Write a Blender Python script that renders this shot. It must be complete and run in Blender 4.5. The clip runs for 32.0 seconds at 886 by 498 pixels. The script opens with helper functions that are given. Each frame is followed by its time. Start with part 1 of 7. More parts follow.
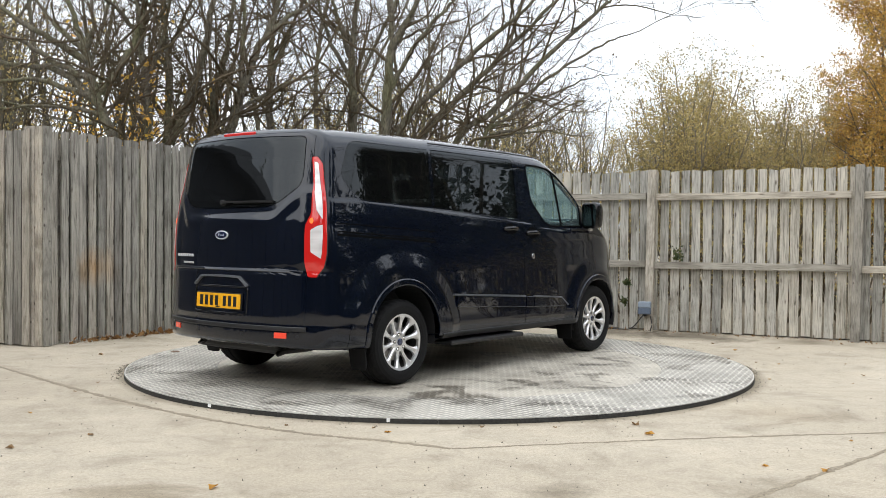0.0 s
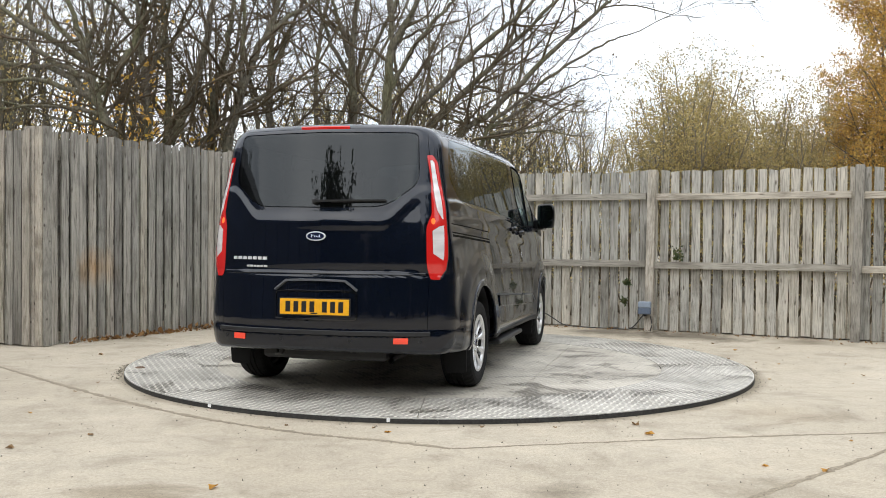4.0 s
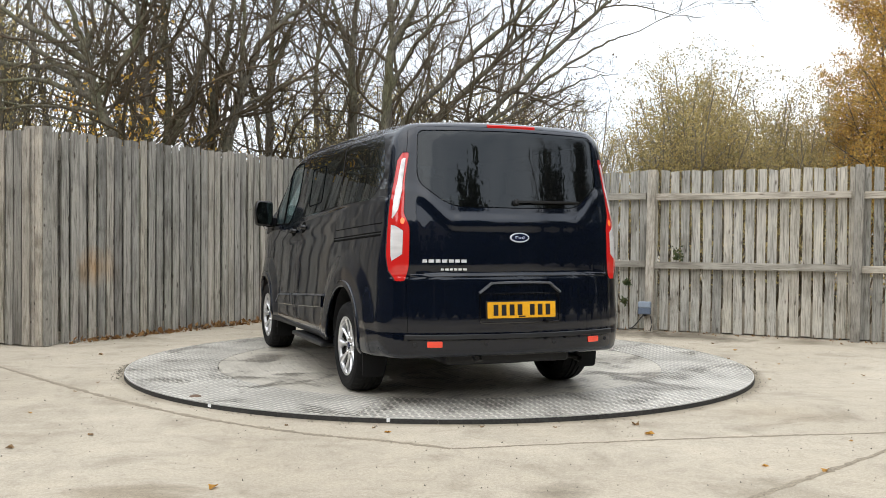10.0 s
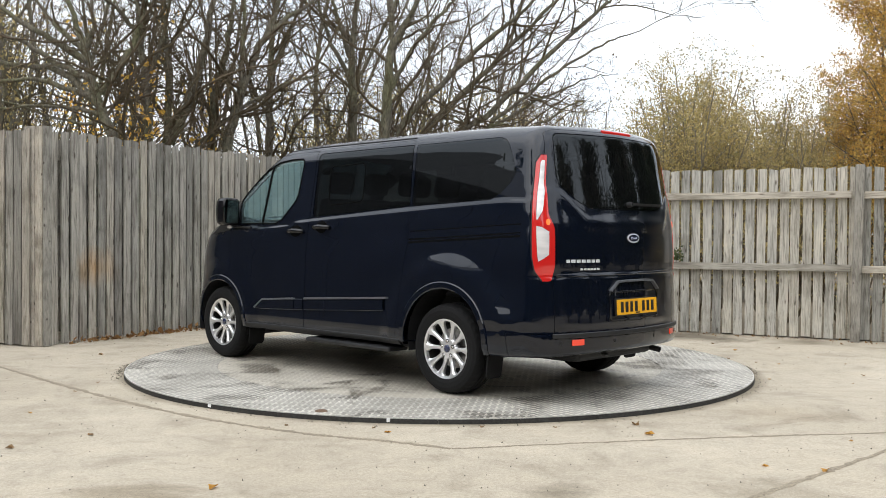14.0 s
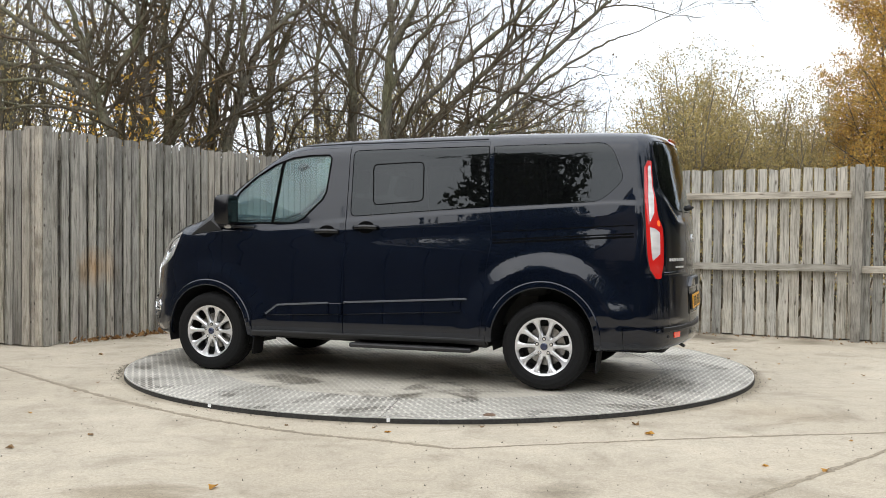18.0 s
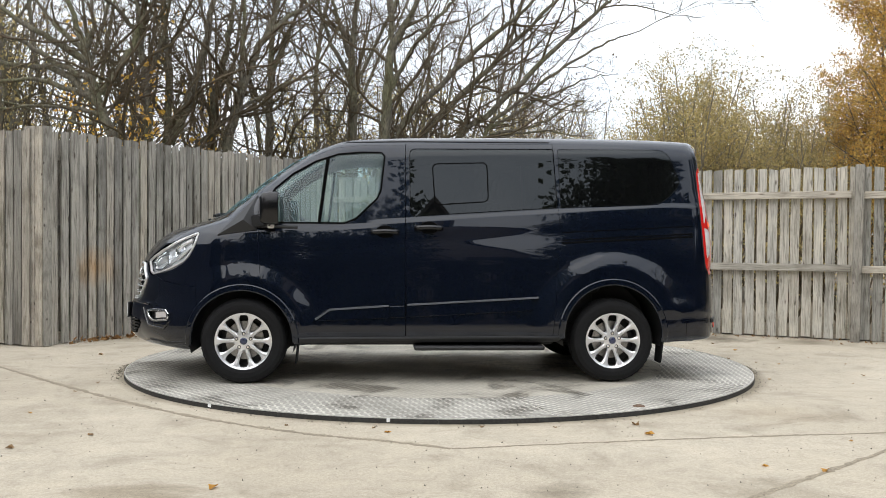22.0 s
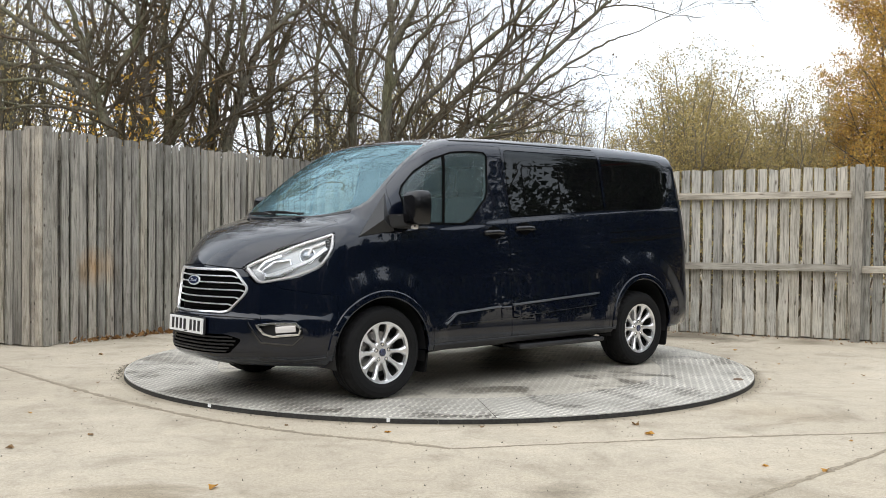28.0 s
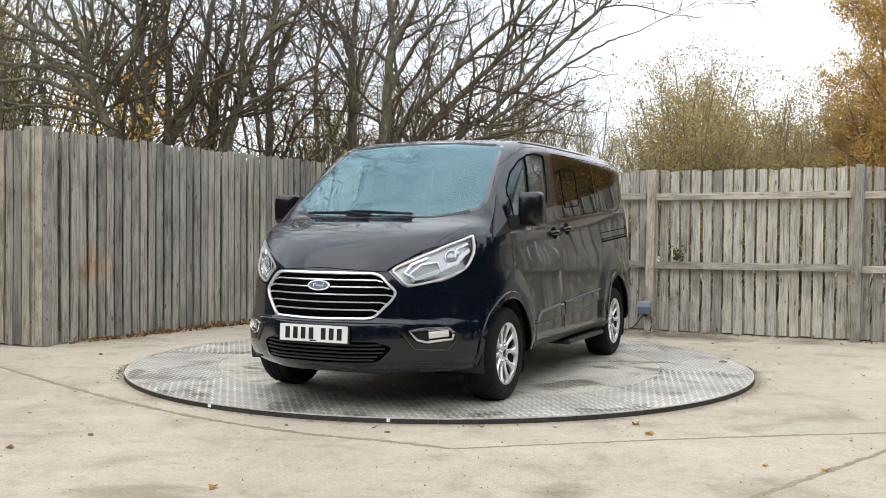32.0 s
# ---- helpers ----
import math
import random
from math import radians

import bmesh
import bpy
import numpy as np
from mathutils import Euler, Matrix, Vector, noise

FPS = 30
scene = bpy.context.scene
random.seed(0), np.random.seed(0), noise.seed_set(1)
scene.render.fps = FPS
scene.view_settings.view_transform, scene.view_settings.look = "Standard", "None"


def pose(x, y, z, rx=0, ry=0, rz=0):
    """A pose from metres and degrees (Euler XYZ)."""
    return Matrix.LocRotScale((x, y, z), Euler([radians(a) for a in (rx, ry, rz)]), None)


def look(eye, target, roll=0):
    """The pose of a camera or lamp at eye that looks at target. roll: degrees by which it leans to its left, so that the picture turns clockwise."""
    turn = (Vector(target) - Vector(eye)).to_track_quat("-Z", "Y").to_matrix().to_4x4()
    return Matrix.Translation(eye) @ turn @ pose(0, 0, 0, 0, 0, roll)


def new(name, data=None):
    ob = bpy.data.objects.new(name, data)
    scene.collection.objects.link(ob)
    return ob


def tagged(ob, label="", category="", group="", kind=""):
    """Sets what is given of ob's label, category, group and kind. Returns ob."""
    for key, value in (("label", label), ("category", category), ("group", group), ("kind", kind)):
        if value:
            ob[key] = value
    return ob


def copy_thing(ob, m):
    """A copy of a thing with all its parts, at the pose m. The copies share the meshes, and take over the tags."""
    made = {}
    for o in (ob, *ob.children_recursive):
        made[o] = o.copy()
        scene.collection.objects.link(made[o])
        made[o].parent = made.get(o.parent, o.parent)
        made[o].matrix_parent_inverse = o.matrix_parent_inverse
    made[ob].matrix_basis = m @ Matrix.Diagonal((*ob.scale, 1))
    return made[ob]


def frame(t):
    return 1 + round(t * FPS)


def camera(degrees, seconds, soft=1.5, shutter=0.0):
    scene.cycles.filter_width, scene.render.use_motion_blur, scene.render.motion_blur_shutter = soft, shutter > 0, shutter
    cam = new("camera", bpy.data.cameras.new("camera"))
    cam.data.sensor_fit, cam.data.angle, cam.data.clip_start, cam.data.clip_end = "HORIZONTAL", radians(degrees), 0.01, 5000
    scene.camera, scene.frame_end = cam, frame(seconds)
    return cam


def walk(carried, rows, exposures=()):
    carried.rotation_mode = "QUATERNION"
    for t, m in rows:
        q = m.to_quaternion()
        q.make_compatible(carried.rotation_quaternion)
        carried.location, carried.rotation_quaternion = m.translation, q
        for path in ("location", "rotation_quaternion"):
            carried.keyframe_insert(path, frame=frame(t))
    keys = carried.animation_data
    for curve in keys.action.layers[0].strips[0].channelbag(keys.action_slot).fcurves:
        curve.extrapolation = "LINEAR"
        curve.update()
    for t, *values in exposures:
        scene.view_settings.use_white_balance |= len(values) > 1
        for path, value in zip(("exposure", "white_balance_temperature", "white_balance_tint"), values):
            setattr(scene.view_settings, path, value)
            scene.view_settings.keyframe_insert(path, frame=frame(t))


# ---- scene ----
# ---- camera: one still stand ----
cam = camera(48.82, 32.0, soft=0.9)
EYE = Vector((0.0, -9.0126, 1.1994))
AIM = EYE + Vector((math.sin(radians(0.024)) * 10, math.cos(radians(0.024)) * 10, -10 * math.tan(radians(1.013))))
CAM = look(EYE, AIM, 0.425)
walk(cam, [(0.0, CAM), (32.0, CAM)], exposures=[(0.0, 0.0), (32.0, 0.0)])

# ---- world: a bright overcast sky, and a soft high sun behind the cloud ----
world = bpy.data.worlds.new("overcast_sky")
scene.world = world
world.use_nodes = True
wn = world.node_tree
wn.nodes.clear()
sky = wn.nodes.new("ShaderNodeTexSky")
sky.sky_type = "NISHITA"
sky.sun_disc = False
sky.sun_elevation = radians(48)
sky.sun_rotation = radians(215)
sky.air_density, sky.dust_density = 1.0, 3.0
clouds = wn.nodes.new("ShaderNodeTexNoise")
clouds.inputs["Scale"].default_value = 3.2
clouds.inputs["Detail"].default_value = 5.0
clouds.inputs["Roughness"].default_value = 0.55
clouds.inputs["Distortion"].default_value = 0.4
ramp = wn.nodes.new("ShaderNodeValToRGB")
ramp.color_ramp.elements[0].position, ramp.color_ramp.elements[0].color = 0.34, (8.7, 9.45, 10.5, 1)
ramp.color_ramp.elements[1].position, ramp.color_ramp.elements[1].color = 0.66, (14.1, 14.5, 15.0, 1)
lift = wn.nodes.new("ShaderNodeTexCoord")
split = wn.nodes.new("ShaderNodeSeparateXYZ")
wn.links.new(lift.outputs["Generated"], split.inputs["Vector"])
rise = wn.nodes.new("ShaderNodeMapRange")
rise.inputs["From Min"].default_value, rise.inputs["From Max"].default_value = 0.0, 1.0
rise.inputs["To Min"].default_value, rise.inputs["To Max"].default_value = 0.82, 1.5
wn.links.new(split.outputs["Z"], rise.inputs["Value"])
dome = wn.nodes.new("ShaderNodeVectorMath")
dome.operation = "SCALE"
mix = wn.nodes.new("ShaderNodeMixRGB")
mix.inputs["Fac"].default_value = 0.88
bg = wn.nodes.new("ShaderNodeBackground")
bg.inputs["Strength"].default_value = 0.135
out = wn.nodes.new("ShaderNodeOutputWorld")
wn.links.new(clouds.outputs["Fac"], ramp.inputs["Fac"])
wn.links.new(sky.outputs["Color"], mix.inputs["Color1"])
wn.links.new(ramp.outputs["Color"], dome.inputs[0])
wn.links.new(rise.outputs["Result"], dome.inputs["Scale"])
wn.links.new(dome.outputs["Vector"], mix.inputs["Color2"])
wn.links.new(mix.outputs["Color"], bg.inputs["Color"])
wn.links.new(bg.outputs["Background"], out.inputs["Surface"])

sun_data = bpy.data.lights.new("sun", "SUN")
sun_data.energy, sun_data.angle, sun_data.color = 1.0, radians(85), (1.0, 0.94, 0.84)
sun = new("sun", sun_data)
sun.matrix_world = look((-6, -9, 14), (0, 0, 0))

# ---- materials ----


def shader(name, color=(0.5, 0.5, 0.5), rough=0.5, metal=0.0, coat=0.0, spec=0.5):
    """A Principled material; returns material, node tree, principled node."""
    m = bpy.data.materials.new(name)
    m.use_nodes = True
    nt = m.node_tree
    b = nt.nodes["Principled BSDF"]
    b.inputs["Base Color"].default_value = (*color, 1)
    b.inputs["Roughness"].default_value = rough
    b.inputs["Metallic"].default_value = metal
    b.inputs["Coat Weight"].default_value = coat
    b.inputs["Coat Roughness"].default_value = 0.02
    b.inputs["Specular IOR Level"].default_value = spec
    return m, nt, b


def node(nt, kind, **values):
    n = nt.nodes.new("ShaderNode" + kind)
    for key, value in values.items():
        n.inputs[key.replace("_", " ")].default_value = value
    return n


def ramp_node(nt, source, stops):
    r = nt.nodes.new("ShaderNodeValToRGB")
    el = r.color_ramp.elements
    while len(el) < len(stops):
        el.new(0.5)
    for e, (pos, col) in zip(el, stops):
        e.position, e.color = pos, (*col, 1)
    nt.links.new(source, r.inputs["Fac"])
    return r


def mixed(nt, a, b, fac, blend="MIX"):
    """a, b: sockets or colours; fac: socket or number."""
    m = nt.nodes.new("ShaderNodeMixRGB")
    m.blend_type = blend
    for key, val in (("Fac", fac), ("Color1", a), ("Color2", b)):
        if isinstance(val, bpy.types.NodeSocket):
            nt.links.new(val, m.inputs[key])
        else:
            m.inputs[key].default_value = val if key == "Fac" else (*val, 1)
    return m.outputs["Color"]


def bump(nt, b, height, strength, distance, base=None):
    n = nt.nodes.new("ShaderNodeBump")
    n.inputs["Strength"].default_value = strength
    n.inputs["Distance"].default_value = distance
    nt.links.new(height, n.inputs["Height"])
    if base is not None:
        nt.links.new(base.outputs["Normal"], n.inputs["Normal"])
    nt.links.new(n.outputs["Normal"], b.inputs["Normal"])
    return n


def coords(nt, kind="Object", scale=(1, 1, 1)):
    tc = nt.nodes.new("ShaderNodeTexCoord")
    mp = nt.nodes.new("ShaderNodeMapping")
    mp.inputs["Scale"].default_value = scale
    nt.links.new(tc.outputs[kind], mp.inputs["Vector"])
    return mp.outputs["Vector"]


def noise_node(nt, vec, scale, detail=4.0, rough=0.55, distort=0.0):
    n = node(nt, "TexNoise", Scale=scale, Detail=detail, Roughness=rough, Distortion=distort)
    nt.links.new(vec, n.inputs["Vector"])
    return n.outputs["Fac"]


GROUND_Z = -0.035


def make_concrete():
    m, nt, b = shader("concrete", rough=0.85, spec=0.3)
    v = coords(nt)
    big = noise_node(nt, v, 0.35, 5, 0.6, 0.3)
    mid = noise_node(nt, v, 1.7, 6, 0.65, 0.6)
    fine = noise_node(nt, v, 55, 4, 0.7)
    grit = noise_node(nt, v, 240, 2, 0.6)
    c1 = ramp_node(nt, big, [(0.32, (0.405, 0.355, 0.282)), (0.68, (0.515, 0.460, 0.378))]).outputs["Color"]
    st = ramp_node(nt, mid, [(0.30, (0.55, 0.53, 0.48)), (0.47, (0.95, 0.95, 0.94)), (0.75, (1.1, 1.09, 1.05))]).outputs["Color"]
    c2 = mixed(nt, c1, st, 0.6, "MULTIPLY")
    fi = ramp_node(nt, fine, [(0.3, (0.66, 0.64, 0.60)), (0.7, (1.22, 1.21, 1.18))]).outputs["Color"]
    patch = noise_node(nt, v, 7.0, 6, 0.7, 0.8)
    pa = ramp_node(nt, patch, [(0.32, (0.70, 0.68, 0.64)), (0.5, (1.0, 1.0, 0.99)), (0.70, (1.15, 1.14, 1.11))]).outputs["Color"]
    c2 = mixed(nt, c2, pa, 0.45, "MULTIPLY")
    c3 = mixed(nt, c2, fi, 0.55, "MULTIPLY")
    gr = ramp_node(nt, grit, [(0.34, (0.42, 0.40, 0.36)), (0.44, (1, 1, 1))]).outputs["Color"]
    c4 = mixed(nt, c3, gr, 0.45, "MULTIPLY")
    tc = nt.nodes.new("ShaderNodeTexCoord")
    for (sx, sy, rad, dark) in ((2.15, 3.10, 1.5, 0.42), (3.0, 2.75, 1.6, 0.42), (5.6, 1.75, 1.6, 0.42), (0.55, -4.42, 0.50, 0.5), (-3.6, 2.0, 0.9, 0.75), (4.2, 2.2, 0.6, 0.6), (-1.5, -4.6, 0.8, 0.8), (2.3, -2.3, 0.9, 0.82)):
        d = nt.nodes.new("ShaderNodeVectorMath")
        d.operation = "DISTANCE"
        d.inputs[1].default_value = (sx, sy, GROUND_Z)
        nt.links.new(tc.outputs["Object"], d.inputs[0])
        q = nt.nodes.new("ShaderNodeMath")
        q.operation = "MULTIPLY_ADD"
        q.inputs[1].default_value = 1.0 / rad
        nt.links.new(d.outputs["Value"], q.inputs[0])
        nt.links.new(mid, q.inputs[2])
        spot = ramp_node(nt, q.outputs["Value"], [(0.75, (dark, dark * 0.97, dark * 0.92)), (1.25, (1, 1, 1))]).outputs["Color"]
        spot.node.color_ramp.elements[1].position = 1.0
        spot.node.color_ramp.elements[0].position = 0.62
        c4 = mixed(nt, c4, spot, 1.0, "MULTIPLY")
    ringd = nt.nodes.new("ShaderNodeVectorMath")
    ringd.operation = "LENGTH"
    nt.links.new(tc.outputs["Object"], ringd.inputs[0])
    rr = nt.nodes.new("ShaderNodeMath")
    rr.operation = "MULTIPLY_ADD"
    rr.inputs[1].default_value, rr.inputs[2].default_value = 2.2, -5.75
    nt.links.new(ringd.outputs["Value"], rr.inputs[0])
    grime = nt.nodes.new("ShaderNodeMath")
    grime.operation = "MULTIPLY_ADD"
    grime.inputs[1].default_value = 0.35
    nt.links.new(mid, grime.inputs[0])
    nt.links.new(rr.outputs["Value"], grime.inputs[2])
    gr2 = ramp_node(nt, grime.outputs["Value"], [(0.55, (0.50, 0.48, 0.43)), (0.78, (1, 1, 1))]).outputs["Color"]
    c4 = mixed(nt, c4, gr2, 0.9, "MULTIPLY")
    nt.links.new(c4, b.inputs["Base Color"])
    n1 = bump(nt, b, fine, 0.35, 0.006)
    bump(nt, b, grit, 0.35, 0.003, n1)
    return m


def make_timber(name, dark, light, warm, lying=False):
    """Weathered fence timber: grain along the local z, each board of its own tone."""
    m, nt, b = shader(name, rough=0.85, spec=0.25)
    info = nt.nodes.new("ShaderNodeObjectInfo")
    add = nt.nodes.new("ShaderNodeVectorMath")
    tc = nt.nodes.new("ShaderNodeTexCoord")
    sc = nt.nodes.new("ShaderNodeVectorMath")
    sc.operation = "SCALE"
    sc.inputs["Scale"].default_value = 37.0
    nt.links.new(info.outputs["Random"], sc.inputs[0])
    nt.links.new(tc.outputs["Object"], add.inputs[0])
    nt.links.new(sc.outputs["Vector"], add.inputs[1])
    mp = nt.nodes.new("ShaderNodeMapping")
    mp.inputs["Scale"].default_value = (1.6, 34, 34) if lying else (34, 34, 3.4)
    nt.links.new(add.outputs["Vector"], mp.inputs["Vector"])
    grain = noise_node(nt, mp.outputs["Vector"], 1.6, 6, 0.7, 1.2)
    mp2 = nt.nodes.new("ShaderNodeMapping")
    mp2.inputs["Scale"].default_value = (1.2, 3, 3) if lying else (3, 3, 2.4)
    nt.links.new(add.outputs["Vector"], mp2.inputs["Vector"])
    blot = noise_node(nt, mp2.outputs["Vector"], 1.5, 5, 0.6, 0.4)
    knot = node(nt, "TexVoronoi", Scale=1.0)
    mp3 = nt.nodes.new("ShaderNodeMapping")
    mp3.inputs["Scale"].default_value = (2.4, 10, 10) if lying else (10, 10, 6.5)
    nt.links.new(add.outputs["Vector"], mp3.inputs["Vector"])
    nt.links.new(mp3.outputs["Vector"], knot.inputs["Vector"])
    g = ramp_node(nt, grain, [(0.34, dark), (0.52, light), (0.72, tuple(min(1, 1.25 * c) for c in light))]).outputs["Color"]
    bl = ramp_node(nt, blot, [(0.32, (0.42, 0.40, 0.37)), (0.50, (0.95, 0.95, 0.95)), (0.70, (1.22, 1.20, 1.16))]).outputs["Color"]
    c = mixed(nt, g, bl, 0.7, "MULTIPLY")
    tone = ramp_node(nt, info.outputs["Random"], [(0.0, (0.62, 0.62, 0.61)), (0.35, (0.90, 0.90, 0.88)), (0.7, (1.08, 1.06, 1.02)), (1.0, warm)]).outputs["Color"]
    c = mixed(nt, c, tone, 0.9, "MULTIPLY")
    kn = ramp_node(nt, knot.outputs["Distance"], [(0.06, (0.20, 0.165, 0.14)), (0.13, (1, 1, 1))]).outputs["Color"]
    c = mixed(nt, c, kn, 0.85, "MULTIPLY")
    # rust weeping from an old fixing
    geo = nt.nodes.new("ShaderNodeNewGeometry")
    rs_map = nt.nodes.new("ShaderNodeMapping")
    rs_map.inputs["Location"].default_value = (3.86 * 1.6, -1.85 * 1.6, -0.78 * 1.9)
    rs_map.inputs["Scale"].default_value = (1.6, 1.6, 1.9)
    nt.links.new(geo.outputs["Position"], rs_map.inputs["Vector"])
    rl = nt.nodes.new("ShaderNodeVectorMath")
    rl.operation = "LENGTH"
    nt.links.new(rs_map.outputs["Vector"], rl.inputs[0])
    rsum = nt.nodes.new("ShaderNodeMath")
    rsum.operation = "MULTIPLY_ADD"
    rsum.inputs[1].default_value = 0.9
    nt.links.new(blot, rsum.inputs[0])
    nt.links.new(rl.outputs["Value"], rsum.inputs[2])
    rust = ramp_node(nt, rsum.outputs["Value"], [(0.45, (1.22, 0.85, 0.52)), (0.95, (1, 1, 1))]).outputs["Color"]
    c = mixed(nt, c, rust, 0.9, "MULTIPLY")
    nt.links.new(c, b.inputs["Base Color"])
    bump(nt, b, grain, 0.5, 0.004)
    return m


def make_tread(name, turn, worn_flat=0.0):
    """Aluminium chequer plate: raised lozenges in alternate directions, scuffed bright, grime between."""
    m, nt, b = shader(name, (0.55, 0.54, 0.52), 0.42, 0.25)
    tc = nt.nodes.new("ShaderNodeTexCoord")
    mp = nt.nodes.new("ShaderNodeMapping")
    mp.inputs["Rotation"].default_value = (0, 0, radians(turn))
    nt.links.new(tc.outputs["Object"], mp.inputs["Vector"])
    heights = []
    for k, (rot, off) in enumerate(((45, 0.0), (-45, 0.5))):
        m2 = nt.nodes.new("ShaderNodeMapping")
        m2.inputs["Rotation"].default_value = (0, 0, 0)
        m2.inputs["Scale"].default_value = (1 / 0.075, 1 / 0.075, 1)
        m2.inputs["Location"].default_value = (off, off * 0 + (0.5 if k else 0.0), 0)
        nt.links.new(mp.outputs["Vector"], m2.inputs["Vector"])
        cell = nt.nodes.new("ShaderNodeVectorMath")
        cell.operation = "FRACTION"
        nt.links.new(m2.outputs["Vector"], cell.inputs[0])
        mid = nt.nodes.new("ShaderNodeVectorMath")
        mid.operation = "SUBTRACT"
        mid.inputs[1].default_value = (0.5, 0.5, 0)
        nt.links.new(cell.outputs["Vector"], mid.inputs[0])
        spin = nt.nodes.new("ShaderNodeMapping")
        spin.inputs["Rotation"].default_value = (0, 0, radians(rot))
        nt.links.new(mid.outputs["Vector"], spin.inputs["Vector"])
        sq = nt.nodes.new("ShaderNodeVectorMath")
        sq.operation = "MULTIPLY"
        sq.inputs[1].default_value = (2.3, 6.5, 0)
        nt.links.new(spin.outputs["Vector"], sq.inputs[0])
        ln = nt.nodes.new("ShaderNodeVectorMath")
        ln.operation = "LENGTH"
        nt.links.new(sq.outputs["Vector"], ln.inputs[0])
        heights.append(ln.outputs["Value"])
    mn = nt.nodes.new("ShaderNodeMath")
    mn.operation = "MINIMUM"
    nt.links.new(heights[0], mn.inputs[0])
    nt.links.new(heights[1], mn.inputs[1])
    loz = ramp_node(nt, mn.outputs["Value"], [(0.62, (1, 1, 1)), (1.0, (0, 0, 0))]).outputs["Color"]
    wv = coords(nt)
    worn = noise_node(nt, wv, 1.3, 6, 0.62, 0.5)
    wet = noise_node(nt, wv, 2.1, 5, 0.6, 1.0)
    fine = noise_node(nt, wv, 40, 4, 0.6)
    base = ramp_node(nt, worn, [(0.3, (0.23, 0.215, 0.185)), (0.5, (0.37, 0.35, 0.307)), (0.72, (0.49, 0.463, 0.41))]).outputs["Color"]
    top = ramp_node(nt, worn, [(0.3, (0.56, 0.53, 0.475)), (0.7, (0.84, 0.805, 0.73))]).outputs["Color"]
    rub = ramp_node(nt, noise_node(nt, wv, 0.9, 4, 0.6, 0.4), [(0.34, (0.40, 0.40, 0.40)), (0.56, (1, 1, 1))]).outputs["Color"]
    show = mixed(nt, loz, rub, 1.0, "MULTIPLY")
    if worn_flat:
        show = mixed(nt, show, (worn_flat, worn_flat, worn_flat), 1.0, "MULTIPLY")
        base = mixed(nt, base, (1.30, 1.27, 1.22), 1.0, "MULTIPLY")
    # wet grime lies between the lozenges and wears off their tops
    film_patches = ramp_node(nt, wet, [(0.53, (1, 1, 1)), (0.62, (0.30, 0.28, 0.25))]).outputs["Color"]
    base = mixed(nt, base, film_patches, 0.85, "MULTIPLY")
    smear = noise_node(nt, coords(nt, "Object", (1.0, 3.2, 1.0)), 2.6, 6, 0.65, 1.4)
    soot = ramp_node(nt, smear, [(0.60, (1, 1, 1)), (0.68, (0.40, 0.38, 0.35))]).outputs["Color"]
    col = mixed(nt, base, top, show)
    col = mixed(nt, col, soot, 0.6, "MULTIPLY")
    fc = ramp_node(nt, fine, [(0.3, (0.85, 0.84, 0.82)), (0.7, (1.08, 1.08, 1.07))]).outputs["Color"]
    col = mixed(nt, col, fc, 0.6, "MULTIPLY")
    nt.links.new(col, b.inputs["Base Color"])
    ro = ramp_node(nt, wet, [(0.5, (0.58, 0.58, 0.58)), (0.70, (0.3, 0.3, 0.3))]).outputs["Color"]
    nt.links.new(ro, b.inputs["Roughness"])
    bump(nt, b, show, 0.9, 0.003)
    return m


